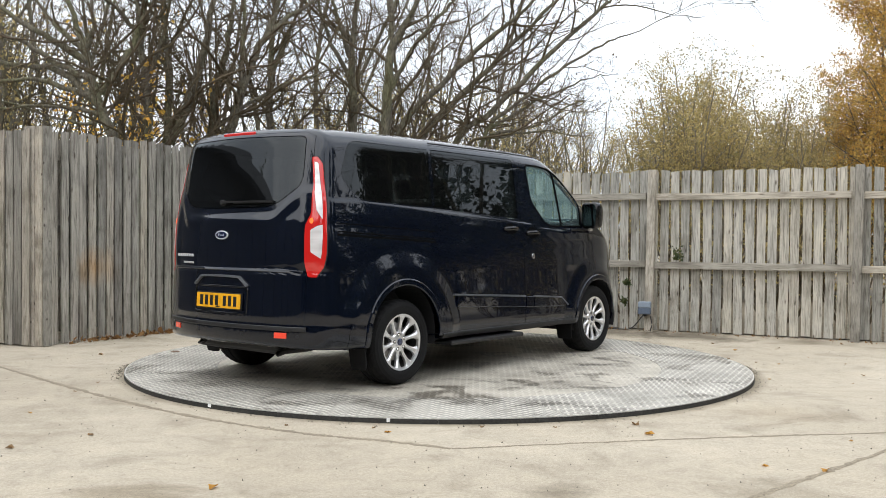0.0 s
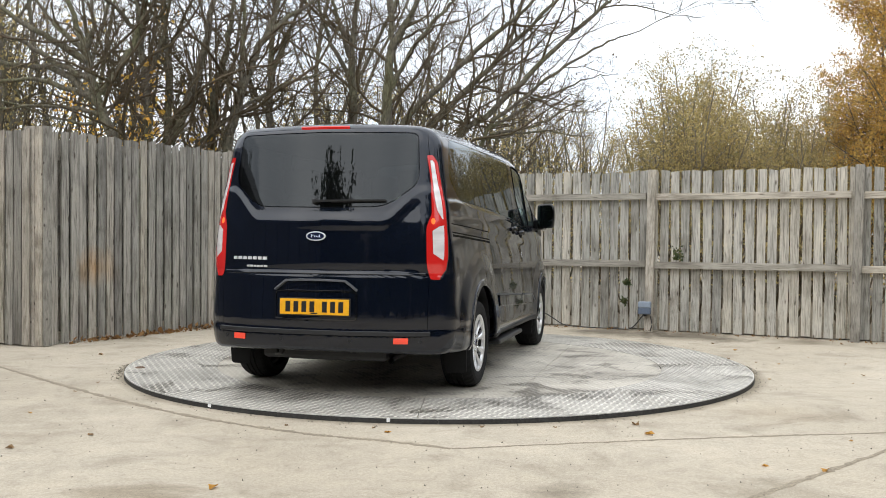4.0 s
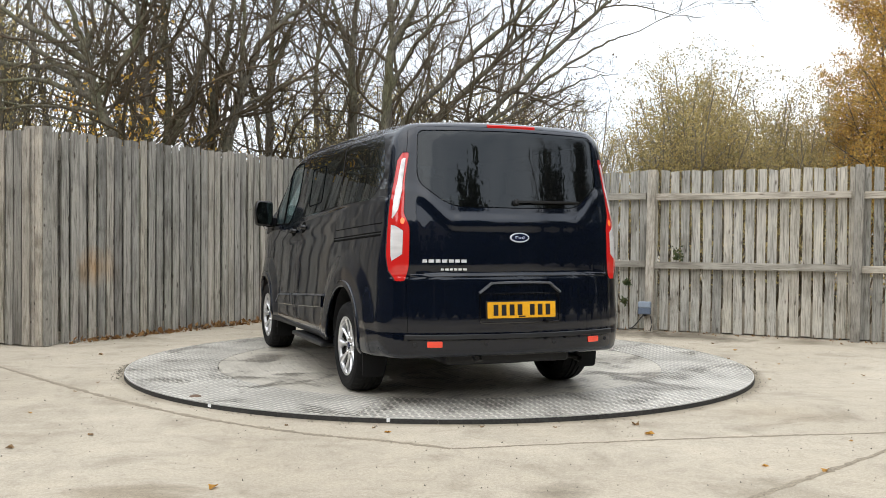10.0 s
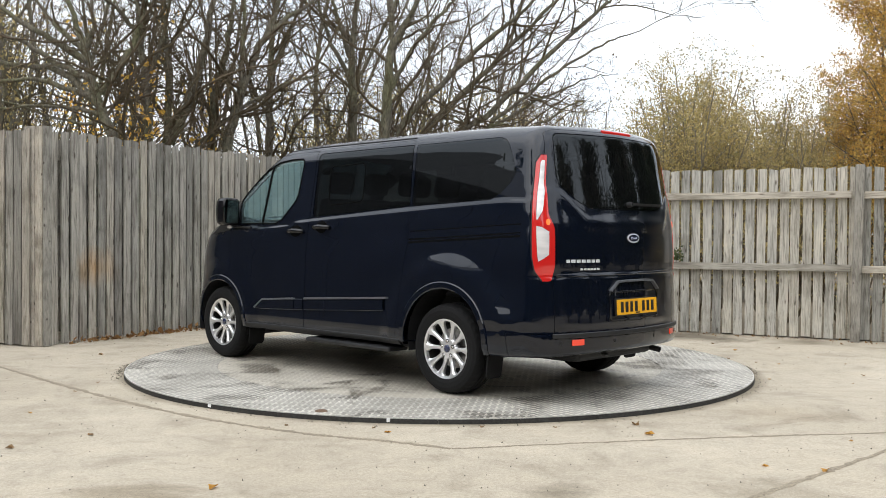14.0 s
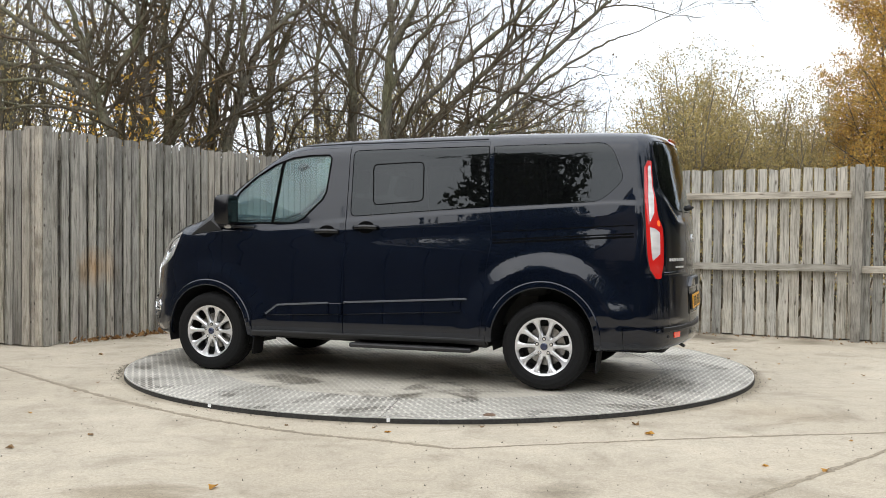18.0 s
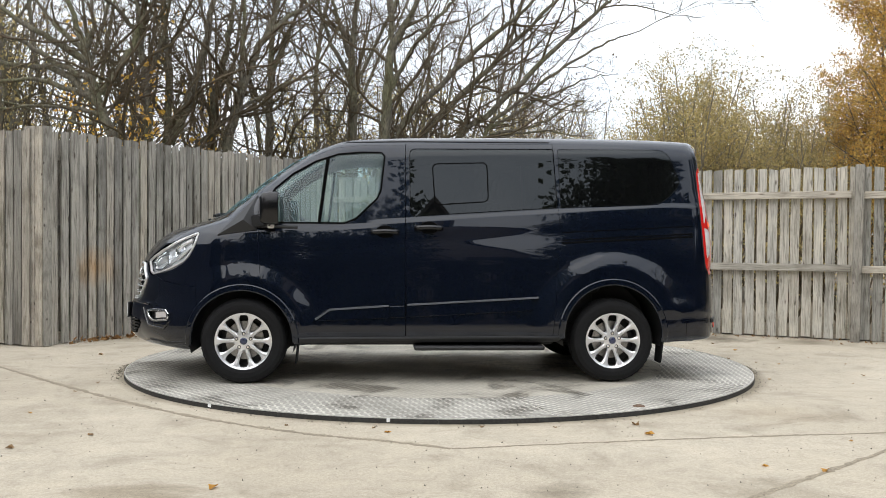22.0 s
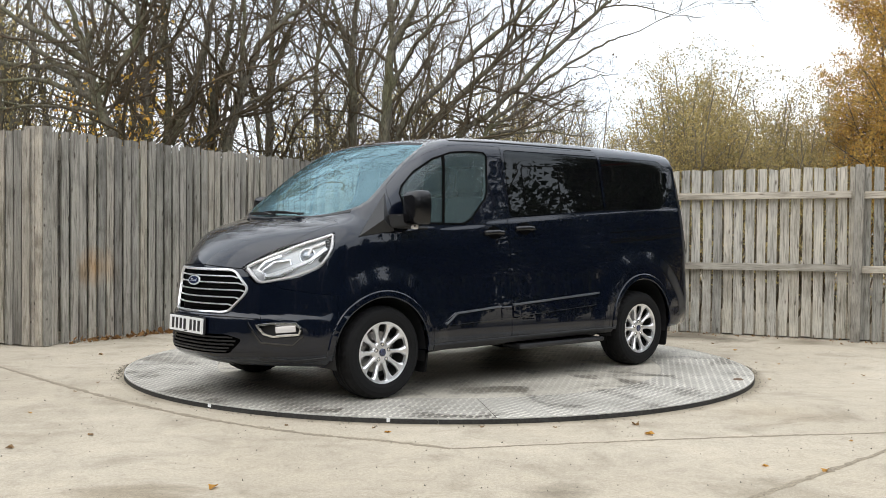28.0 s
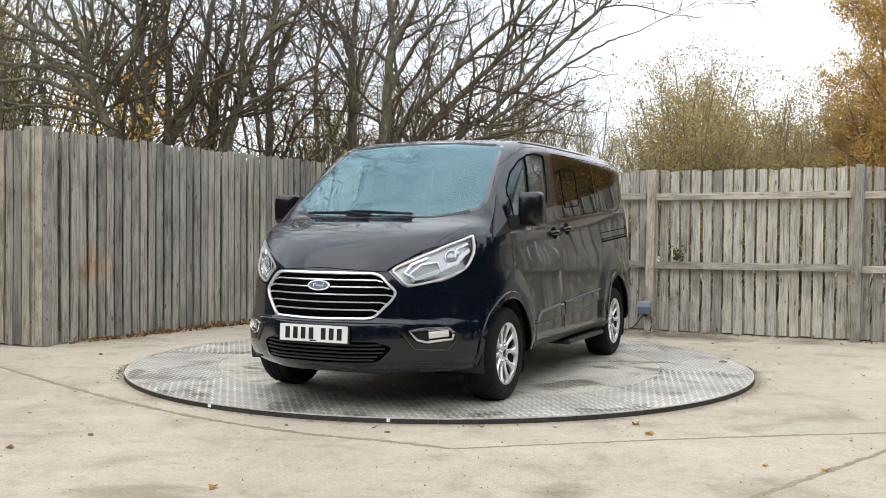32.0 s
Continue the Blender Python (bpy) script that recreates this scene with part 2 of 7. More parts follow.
def make_glass(name, tint, gloss_tint=(1, 1, 1), ior=1.5, veil=0.0, film=((0.46, 0.70, 0.76), (0.62, 0.87, 0.92))):
    """Thin car glass: it shows the sky by its gloss and lets a tinted view through; a pale film can add painted haze.
    """
    m = bpy.data.materials.new(name)
    m.use_nodes = True
    nt = m.node_tree
    nt.nodes.clear()
    o = nt.nodes.new("ShaderNodeOutputMaterial")
    mx = nt.nodes.new("ShaderNodeMixShader")
    # Schlick's law, alike from inside and outside
    lw = nt.nodes.new("ShaderNodeLayerWeight")
    lw.inputs["Blend"].default_value = 0.5
    f0 = ((ior - 1) / (ior + 1)) ** 2
    pw = nt.nodes.new("ShaderNodeMath")
    pw.operation = "POWER"
    pw.inputs[1].default_value = 5.0
    nt.links.new(lw.outputs["Facing"], pw.inputs[0])
    fr = nt.nodes.new("ShaderNodeMath")
    fr.operation = "MULTIPLY_ADD"
    fr.inputs[1].default_value, fr.inputs[2].default_value = 1 - f0, f0
    nt.links.new(pw.outputs["Value"], fr.inputs[0])
    tr = nt.nodes.new("ShaderNodeBsdfTransparent")
    tr.inputs["Color"].default_value = (*tint, 1)
    gl = nt.nodes.new("ShaderNodeBsdfGlossy")
    gl.inputs["Color"].default_value = (*gloss_tint, 1)
    gl.inputs["Roughness"].default_value = 0.004
    nt.links.new(fr.outputs["Value"], mx.inputs["Fac"])
    view = tr.outputs["BSDF"]
    if veil:
        # a diffuse film: misting, with the sky's pale sheen put into its colour
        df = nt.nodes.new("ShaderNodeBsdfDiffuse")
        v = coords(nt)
        film_patches = noise_node(nt, v, 2.6, 4, 0.55)
        nt.links.new(ramp_node(nt, film_patches, [(0.3, film[0]), (0.7, film[1])]).outputs["Color"], df.inputs["Color"])
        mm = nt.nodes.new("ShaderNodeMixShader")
        mm.inputs["Fac"].default_value = veil
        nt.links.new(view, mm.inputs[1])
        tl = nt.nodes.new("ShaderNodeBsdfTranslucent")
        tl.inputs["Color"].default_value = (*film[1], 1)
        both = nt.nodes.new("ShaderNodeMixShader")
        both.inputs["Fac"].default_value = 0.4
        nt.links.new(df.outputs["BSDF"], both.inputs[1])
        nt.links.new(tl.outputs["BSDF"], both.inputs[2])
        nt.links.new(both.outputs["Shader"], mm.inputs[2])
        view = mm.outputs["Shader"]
    nt.links.new(view, mx.inputs[1])
    nt.links.new(gl.outputs["BSDF"], mx.inputs[2])
    nt.links.new(mx.outputs["Shader"], o.inputs["Surface"])
    return m


def make_paint():
    """Blue-black mica paint: a soft metallic flake layer under a clear coat."""
    m, nt, b = shader("black_mica_paint", (0.006, 0.008, 0.016), 0.30, 0.0, 1.0, 0.09)
    v = coords(nt)
    dust = noise_node(nt, v, 3.0, 6, 0.65)
    c = ramp_node(nt, dust, [(0.35, (0.0016, 0.0029, 0.0078)), (0.75, (0.0027, 0.0044, 0.0105))]).outputs["Color"]
    nt.links.new(c, b.inputs["Base Color"])
    b.inputs["Coat IOR"].default_value = 1.52
    b.inputs["Specular Tint"].default_value = (0.50, 0.70, 1.0, 1)
    film = noise_node(nt, v, 1.6, 5, 0.6, 0.4)
    cr = ramp_node(nt, film, [(0.4, (0.012, 0.012, 0.012)), (0.75, (0.05, 0.05, 0.05))]).outputs["Color"]
    nt.links.new(cr, b.inputs["Coat Roughness"])
    ripple = noise_node(nt, v, 2.4, 2, 0.4)
    n = nt.nodes.new("ShaderNodeBump")
    n.inputs["Strength"].default_value, n.inputs["Distance"].default_value = 0.010, 0.01
    nt.links.new(ripple, n.inputs["Height"])
    nt.links.new(n.outputs["Normal"], b.inputs["Coat Normal"])
    return m


def make_grained(name, color, rough, scale, depth, spread=0.25, metal=0.0):
    m, nt, b = shader(name, color, rough, metal)
    v = coords(nt)
    f = noise_node(nt, v, scale, 4, 0.6)
    g = noise_node(nt, v, 2.5, 5, 0.6)
    lo, hi = tuple(c * (1 - spread) for c in color), tuple(min(1, c * (1 + spread)) for c in color)
    c = mixed(nt, ramp_node(nt, f, [(0.3, lo), (0.7, hi)]).outputs["Color"], ramp_node(nt, g, [(0.35, (0.8, 0.8, 0.8)), (0.65, (1.1, 1.1, 1.1))]).outputs["Color"], 0.6, "MULTIPLY")
    nt.links.new(c, b.inputs["Base Color"])
    bump(nt, b, f, 0.3, depth)
    return m


CONCRETE = make_concrete()
TIMBER = make_timber("weathered_grey_boards", (0.165, 0.158, 0.142), (0.455, 0.442, 0.405), (1.18, 1.12, 1.02))
TIMBER_DARK = make_timber("weathered_brown_boards", (0.125, 0.114, 0.098), (0.348, 0.331, 0.300), (1.18, 1.12, 1.03))
POST_WOOD = make_timber("weathered_post_timber", (0.22, 0.20, 0.17), (0.42, 0.395, 0.35), (1.1, 1.06, 1.0))
TREADS = [make_tread("chequer_plate", a) for a in (8, 53, 98, 31)]
SMOOTH_TREADS = [make_tread("worn_deck_plate", a, 0.5) for a in (8, 98)]
PAINT = make_paint()
# the pale films brighten these panes by colour, beyond what gloss and cabin give
PRIVACY = make_glass("privacy_glass", (0.035, 0.038, 0.042), (0.90, 0.96, 1.0), ior=1.51, veil=0.009, film=((0.55, 0.60, 0.66), (0.70, 0.75, 0.80)))
CLEAR = make_glass("clear_glass", (0.78, 0.90, 0.88), ior=1.5, veil=0.115)
# the blue film paints in sky sheen; the high ior strengthens the true reflection
SCREEN = make_glass("windscreen_glass", (0.60, 0.70, 0.70), (0.62, 0.90, 1.0), ior=1.95, veil=0.15, film=((0.32, 0.66, 0.78), (0.46, 0.82, 0.94)))
BLACK_PLASTIC = make_grained("black_plastic", (0.012, 0.012, 0.013), 0.45, 400, 0.0006)
SOFT_BLACK = make_grained("soft_black_trim", (0.010, 0.010, 0.011), 0.6, 250, 0.001)
GLOSS_BLACK = shader("gloss_black", (0.004, 0.004, 0.005), 0.12, 0.0, 1.0)[0]
TYRE = make_grained("tyre_rubber", (0.0065, 0.0065, 0.007), 0.8, 120, 0.001)
TYRE.node_tree.nodes["Principled BSDF"].inputs["Specular IOR Level"].default_value = 0.25
ALLOY = make_grained("silver_alloy", (0.80, 0.80, 0.81), 0.30, 300, 0.0003, 0.04, 0.8)
DARK_METAL = make_grained("dark_metal", (0.05, 0.048, 0.046), 0.5, 90, 0.001, 0.3, 0.7)
DISC_METAL = make_grained("brake_disc_steel", (0.32, 0.31, 0.30), 0.35, 90, 0.0005, 0.2, 1.0)
CHROME = shader("chrome", (0.92, 0.93, 0.94), 0.22, 1.0)[0]
RIM_EDGE = make_grained("turntable_rim_steel", (0.045, 0.044, 0.042), 0.62, 60, 0.002, 0.4, 0.3)
# ---- mesh helpers ----


def part(name, bm, material, parent, label="", smooth=False):
    """Links a bmesh as one mesh object under a thing or a part."""
    me = bpy.data.meshes.new(name)
    bmesh.ops.recalc_face_normals(bm, faces=bm.faces[:])
    bm.to_mesh(me)
    bm.free()
    me.materials.append(material)
    if smooth:
        me.shade_smooth()
    return child(name, me, parent, label)


def child(name, me, parent, label=""):
    ob = new(name, me)
    ob.parent = parent
    if label:
        tagged(ob, label)
    return ob


def thing(name, label, category, group="", kind=""):
    return tagged(new(name), label, category, group, kind)


def add_box(bm, lo, hi, bevel=0.0, m=None):
    """A bevelled box between two corners."""
    r = bmesh.ops.create_cube(bm, size=1.0)
    lo, hi = Vector(lo), Vector(hi)
    mid, size = (lo + hi) / 2, hi - lo
    bmesh.ops.scale(bm, vec=size, verts=r["verts"])
    bmesh.ops.translate(bm, vec=mid, verts=r["verts"])
    vs = r["verts"]
    if bevel:
        es = list({e for v in vs for e in v.link_edges})
        b = bmesh.ops.bevel(bm, geom=es, offset=bevel, segments=2, affect="EDGES", profile=0.5)
        vs = list({v for f in b["faces"] for v in f.verts} | {v for v in vs if v.is_valid})
    if m is not None:
        bmesh.ops.transform(bm, matrix=m, verts=vs)
    return vs


def sweep(bm, path, section, up=(0, 0, 1), closed=False, cap=True, scales=None):
    """A section (points in side, up) carried along a path of points."""
    n, rings = len(path), []
    for i, p in enumerate(path):
        a = path[(i - 1) % n] if closed or i else path[i]
        b = path[(i + 1) % n] if closed or i < n - 1 else path[i]
        t = (Vector(b) - Vector(a)).normalized()
        side = t.cross(Vector(up)).normalized()
        top = side.cross(t).normalized()
        s = scales[i] if scales else 1.0
        rings.append([bm.verts.new(Vector(p) + side * x * s + top * y * s) for x, y in section])
    k = len(section)
    for i in range(n if closed else n - 1):
        a, b = rings[i], rings[(i + 1) % n]
        for j in range(k):
            bm.faces.new((a[j], a[(j + 1) % k], b[(j + 1) % k], b[j]))
    if cap and not closed:
        bm.faces.new(rings[0][::-1])
        bm.faces.new(rings[-1])


def circle(r, n, phase=0.0):
    return [(r * math.cos(phase + 2 * math.pi * i / n), r * math.sin(phase + 2 * math.pi * i / n)) for i in range(n)]


def lathe(bm, profile, n=48, m=None):
    """Turns (radius, height) points round the local z."""
    rings = [[bm.verts.new((r * math.cos(2 * math.pi * i / n), r * math.sin(2 * math.pi * i / n), z)) for i in range(n)] for r, z in profile]
    for a, b in zip(rings, rings[1:]):
        for i in range(n):
            bm.faces.new((a[i], a[(i + 1) % n], b[(i + 1) % n], b[i]))
    if m is not None:
        bmesh.ops.transform(bm, matrix=m, verts=[v for r in rings for v in r])
    return rings


def slab(bm, outline, depth, m=None, bevel=0.0):
    """A flat outline in x, y raised by depth in z."""
    lo = [bm.verts.new((x, y, 0)) for x, y in outline]
    hi = [bm.verts.new((x, y, depth)) for x, y in outline]
    n = len(outline)
    top = bm.faces.new(hi)
    bm.faces.new(lo[::-1])
    for i in range(n):
        bm.faces.new((lo[i], lo[(i + 1) % n], hi[(i + 1) % n], hi[i]))
    vs = lo + hi
    if bevel:
        r = bmesh.ops.bevel(bm, geom=list(top.edges), offset=bevel, segments=2, affect="EDGES", profile=0.5)
        vs = [v for v in vs if v.is_valid] + [v for f in r["faces"] for v in f.verts]
        vs = list(set(vs))
    if m is not None:
        bmesh.ops.transform(bm, matrix=m, verts=vs)


def rounded(poly, r, n=4):
    """A polygon with its corners rounded; r: one radius, or one a corner."""
    out, k = [], len(poly)
    for i, p in enumerate(poly):
        rad = r[i] if isinstance(r, (list, tuple)) else r
        p, a, b = Vector(p), Vector(poly[i - 1]), Vector(poly[(i + 1) % k])
        if rad <= 0:
            out.append(tuple(p))
            continue
        da, db = (a - p), (b - p)
        d = min(rad, da.length * 0.48, db.length * 0.48)
        s, e = p + da.normalized() * d, p + db.normalized() * d
        for j in range(n + 1):
            f = j / n
            out.append(tuple(s.lerp(p, f).lerp(p.lerp(e, f), f)))
    return out


GROUND = -0.035

# ---- ground: one concrete sheet ----
bm = bmesh.new()
R_HOLE = 2.779
ring = [bm.verts.new((-0.02 + R_HOLE * math.cos(i * math.pi / 48), R_HOLE * math.sin(i * math.pi / 48), GROUND)) for i in range(96)]
prev = ring
for rad in (4.0, 6.5, 12.0, 30.0, 120.0, 600.0):
    cur = [bm.verts.new((rad * math.cos(i * math.pi / 48), rad * math.sin(i * math.pi / 48), GROUND)) for i in range(96)]
    for i in range(96):
        bm.faces.new((prev[i], prev[(i + 1) % 96], cur[(i + 1) % 96], cur[i]))
    prev = cur
pit = [bm.verts.new((v.co.x, v.co.y, GROUND - 0.25)) for v in ring]
for i in range(96):
    bm.faces.new((ring[i], pit[i], pit[(i + 1) % 96], ring[(i + 1) % 96]))
bm.faces.new(pit)
ground = part("ground", bm, CONCRETE, None)
tagged(ground, "worn pale concrete yard with stains and grit", "ground", kind="structure")

# ---- turntable: fixed rim, turning deck of chequer plates ----
DISC = Vector((-0.02, 0.0, 0.0))
rim_thing = thing("turntable_kerb", "black steel kerb round the turntable, in short lengths", "kerb")
rim_thing.location = DISC
for k in range(16):
    bm = bmesh.new()
    rows = []
    for i in range(9):
        an = 2 * math.pi * (k + i / 8.0 * 0.998) / 16
        rows.append([bm.verts.new((r * math.cos(an), r * math.sin(an), z)) for r, z in ((2.766, -0.10), (2.766, -0.014), (2.774, -0.014), (2.7765, -0.004), (2.777, -0.034), (2.777, -0.07), (2.775, -0.10))])
    for a, b in zip(rows, rows[1:]):
        for i in range(7):
            bm.faces.new((a[i], a[(i + 1) % 7], b[(i + 1) % 7], b[i]))
    bm.faces.new(rows[0])
    bm.faces.new(rows[-1])
    part("kerb_length", bm, RIM_EDGE, rim_thing)

turntable = thing("turntable", "round vehicle turntable decked in worn aluminium chequer plate", "turntable")


def sector(r0, r1, a0, a1, z0, z1, n):
    bm = bmesh.new()
    lo, hi = [], []
    for z, keep in ((z0, lo), (z1, hi)):
        for r in (r0, r1):
            keep.append([bm.verts.new((r * math.cos(a0 + (a1 - a0) * i / n), r * math.sin(a0 + (a1 - a0) * i / n), z)) for i in range(n + 1)])
    for i in range(n):
        bm.faces.new((hi[0][i], hi[0][i + 1], hi[1][i + 1], hi[1][i]))
        bm.faces.new((lo[0][i], lo[1][i], lo[1][i + 1], lo[0][i + 1]))
        bm.faces.new((lo[1][i], hi[1][i], hi[1][i + 1], lo[1][i + 1]))
        bm.faces.new((lo[0][i], lo[0][i + 1], hi[0][i + 1], hi[0][i]))
    for i in (0, n):
        bm.faces.new((lo[0][i], hi[0][i], hi[1][i], lo[1][i]))
    return bm


for k in range(8):
    gap = 0.0012
    a0, a1 = radians(45 * k + 12) + gap, radians(45 * k + 57) - gap
    part("deck_plate", sector(2.003, 2.7645, a0, a1, -0.05, 0.0, 14), TREADS[(k * 3 + k // 4) % 4], turntable)
for k, (y0, y1) in enumerate(((-2.0, -1.0), (-1.0, 0.0), (0.0, 1.0), (1.0, 2.0))):
    bm = bmesh.new()
    pts, n = [], 24
    for i in range(n + 1):
        y = y0 + 0.0015 + (y1 - y0 - 0.003) * i / n
        pts.append((math.sqrt(max(0, 4.0 - y * y)), y))
    pts = pts + [(-x, y) for x, y in pts[::-1]]
    clean = [p for i, p in enumerate(pts) if (Vector(p) - Vector(pts[i - 1])).length > 1e-4]
    slab(bm, clean, 0.05, Matrix.Translation((0, 0, -0.0515)))
    part("deck_plate", bm, SMOOTH_TREADS[k % 2], turntable)
bm = bmesh.new()
lathe(bm, [(0.0, -0.06), (2.74, -0.06), (2.74, -0.12), (0.0, -0.12)], 64)
part("deck_frame", bm, DARK_METAL, turntable)
EDGE_METAL = make_grained("pale_edge_metal", (0.62, 0.60, 0.56), 0.45, 50, 0.001, 0.2, 0.3)
for k in range(8):
    part("edge_trim", sector(2.7655, 2.7735, radians(45 * k) + 0.0005, radians(45 * k + 45) - 0.0005, -0.012, 0.003, 14), EDGE_METAL, turntable)
turntable.location = DISC

# ---- fences ----
random.seed(4)


def board_mesh(name, width, height, thick, mat, seed, wane=0.0):
    """A sawn board standing on z 0, slightly bowed, with a chipped top."""
    rnd = random.Random(seed)
    bm = bmesh.new()
    n, rows = 6, []
    bow, twist = rnd.uniform(-0.008, 0.008), rnd.uniform(-0.006, 0.006)
    for i in range(n + 1):
        f = i / n
        dx = bow * math.sin(math.pi * f) + rnd.uniform(-0.001, 0.001)
        dy = twist * f
        w = width / 2 + rnd.uniform(-0.002, 0.002)
        skew = rnd.uniform(-0.006, 0.006) if i == n else 0
        rows.append([bm.verts.new((dx + sx * w, dy + sy * thick / 2, f * height + skew * sx)) for sx, sy in ((-1, -1), (1, -1), (1, 1), (-1, 1))])
    for a, b in zip(rows, rows[1:]):
        for j in range(4):
            bm.faces.new((a[j], a[(j + 1) % 4], b[(j + 1) % 4], b[j]))
    bm.faces.new(rows[0][::-1])
    bm.faces.new(rows[-1])
    bmesh.ops.recalc_face_normals(bm, faces=bm.faces[:])
    me = bpy.data.meshes.new(name)
    bm.to_mesh(me)
    bm.free()
    me.materials.append(mat)
    return me


def fence_run(owner, start, end, pitch, width, height, mat, out, top_end=None, thick=0.02, jitter=0.007, clear=0.0):
    """Boards side by side from start to end; out: how far in front of the line (towards the yard)."""
    a, b = Vector((*start, GROUND)), Vector((*end, GROUND))
    d = (b - a).normalized()
    normal = Vector((d.y, -d.x, 0))
    meshes = [board_mesh("board", width, 1.0, thick, mat, s) for s in range(9)]
    count = int((b - a).length / pitch)
    ang = math.atan2(d.y, d.x)
    for i in range(count):
        f = (i + 0.5) / count
        p = a + (b - a) * f + normal * (out + random.uniform(-jitter, jitter)) + d * random.uniform(-0.004, 0.004)
        h = height + ((top_end - height) * f if top_end else 0) + random.uniform(-0.006, 0.006)
        ob = child("board", random.choice(meshes), owner)
        tilt = random.uniform(-0.004, 0.004)
        ob.matrix_basis = Matrix.Translation(p + Vector((0, 0, clear + random.uniform(0.004, 0.03)))) @ Matrix.Rotation(ang, 4, "Z") @ Matrix.Rotation(tilt, 4, "Y") @ Matrix.Diagonal((random.choice((1, 1, -1)), 1, h - 0.02 - clear, 1))


L_CORNER = (-1.738, 5.47)
R_FAR = (5.5, 3.31 - 0.495 * (5.5 - 2.627))

fence_left = thing("board_fence", "tall close-boarded fence of weathered grey-brown timber", "fence")
fence_run(fence_left, (-4.155, 1.31), L_CORNER, 0.121, 0.094, 2.275, TIMBER_DARK, 0.0, 2.235)
fence_run(fence_left, (-4.155 + 0.03, 1.31 + 0.052), L_CORNER, 0.121, 0.128, 2.20, TIMBER_DARK, -0.13, 2.16, clear=0.10)
fence_return = thing("board_fence", "return of the tall weathered timber fence at its corner", "fence")
fence_run(fence_return, (-5.3, 1.618), (-4.30, 1.17), 0.121, 0.1, 2.27, TIMBER_DARK, 0.0, 2.27)
fence_run(fence_return, (-5.25, 1.677), (-4.22, 1.23), 0.121, 0.128, 2.22, TIMBER_DARK, -0.06, 2.22)

fence_right = thing("board_fence", "lower timber fence with spaced boards on two rails and posts", "fence")
fence_run(fence_right, (L_CORNER[0] + 0.05, L_CORNER[1] - 0.02), R_FAR, 0.1285, 0.103, 2.02, TIMBER, -0.045)


def rail_part(owner, a, b, z0, z1, h, depth, mat, name="rail"):
    a, b = Vector((*a, 0)), Vector((*b, 0))
    d = (b - a)
    ln = d.length
    bm = bmesh.new()
    add_box(bm, (0, -depth / 2, -h / 2), (ln, depth / 2, h / 2), 0.006)
    ob = part(name, bm, mat, owner)
    ob.matrix_basis = Matrix.Translation((a.x, a.y, z0)) @ Matrix.Rotation(math.atan2(d.y, d.x), 4, "Z") @ Matrix.Rotation(-math.atan2(z1 - z0, ln), 4, "Y")
    return ob


def on_right(x, off=0.0):
    n = Vector((-0.4436, -0.8962))
    return (x + n.x * off, 3.31 - 0.495 * (x - 2.627) + n.y * off)


RAIL_WOOD = make_timber("weathered_rail_timber", (0.24, 0.22, 0.185), (0.45, 0.42, 0.37), (1.1, 1.06, 1.0), True)
posts_x = [2.627 + 2.15 * k for k in range(-2, 2)] + [5.48]
for k, x in enumerate(posts_x):
    bm = bmesh.new()
    add_box(bm, (-0.05, -0.05, -0.05), (0.05, 0.05, 2.03 + 0.01 * (k % 2)), 0.006)
    ob = part("post", bm, POST_WOOD, fence_right)
    px, py = on_right(x, 0.055)
    ob.matrix_basis = Matrix.Translation((px, py, GROUND)) @ Matrix.Rotation(math.atan2(-0.495, 1), 4, "Z") @ Matrix.Rotation(radians(0.9), 4, "Y")
    if k + 1 < len(posts_x):
        for z0, z1, h in ((1.655, 1.665, 0.085), (0.80, 0.81, 0.085)):
            rail_part(fence_right, on_right(x + 0.05, 0.02), on_right(posts_x[k + 1] - 0.05, 0.02), z0, z1, h, 0.05, RAIL_WOOD)
for z0 in (0.5, 1.2, 1.95):
    rail_part(fence_left, (-4.17, 1.46), (-1.83, 5.48), z0, z0, 0.08, 0.045, TIMBER_DARK)
    rail_part(fence_return, (-5.3, 1.68), (-4.36, 1.26), z0, z0, 0.08, 0.045, TIMBER_DARK)
# corner post clad with four boards
corner_post = thing("corner_post", "grey timber corner post clad with upright boards", "fence post")
for (x, y, rot, w) in ((-4.215, 1.185, -24, 0.10), (-4.13, 1.185, 60, 0.10), (-4.29, 1.20, -24, 0.06), (-4.365, 1.235, -24, 0.075)):
    bm = bmesh.new()
    add_box(bm, (-w / 2, -0.011, 0), (w / 2, 0.011, 2.30), 0.003)
    ob = part("board", bm, POST_WOOD, corner_post)
    ob.matrix_basis = Matrix.Translation((x, y, GROUND + 0.005)) @ Matrix.Rotation(radians(rot), 4, "Z")
bm = bmesh.new()
add_box(bm, (-0.05, -0.05, 0), (0.05, 0.05, 2.27), 0.005)
ob = part("post_core", bm, TIMBER_DARK, corner_post)
ob.matrix_basis = Matrix.Translation((-4.215, 1.27, GROUND)) @ Matrix.Rotation(radians(-24), 4, "Z")
# ---- the van: its skin as a smooth solid, cut into panels ----
AXIS_U, AXIS_V = 1.279, -0.319


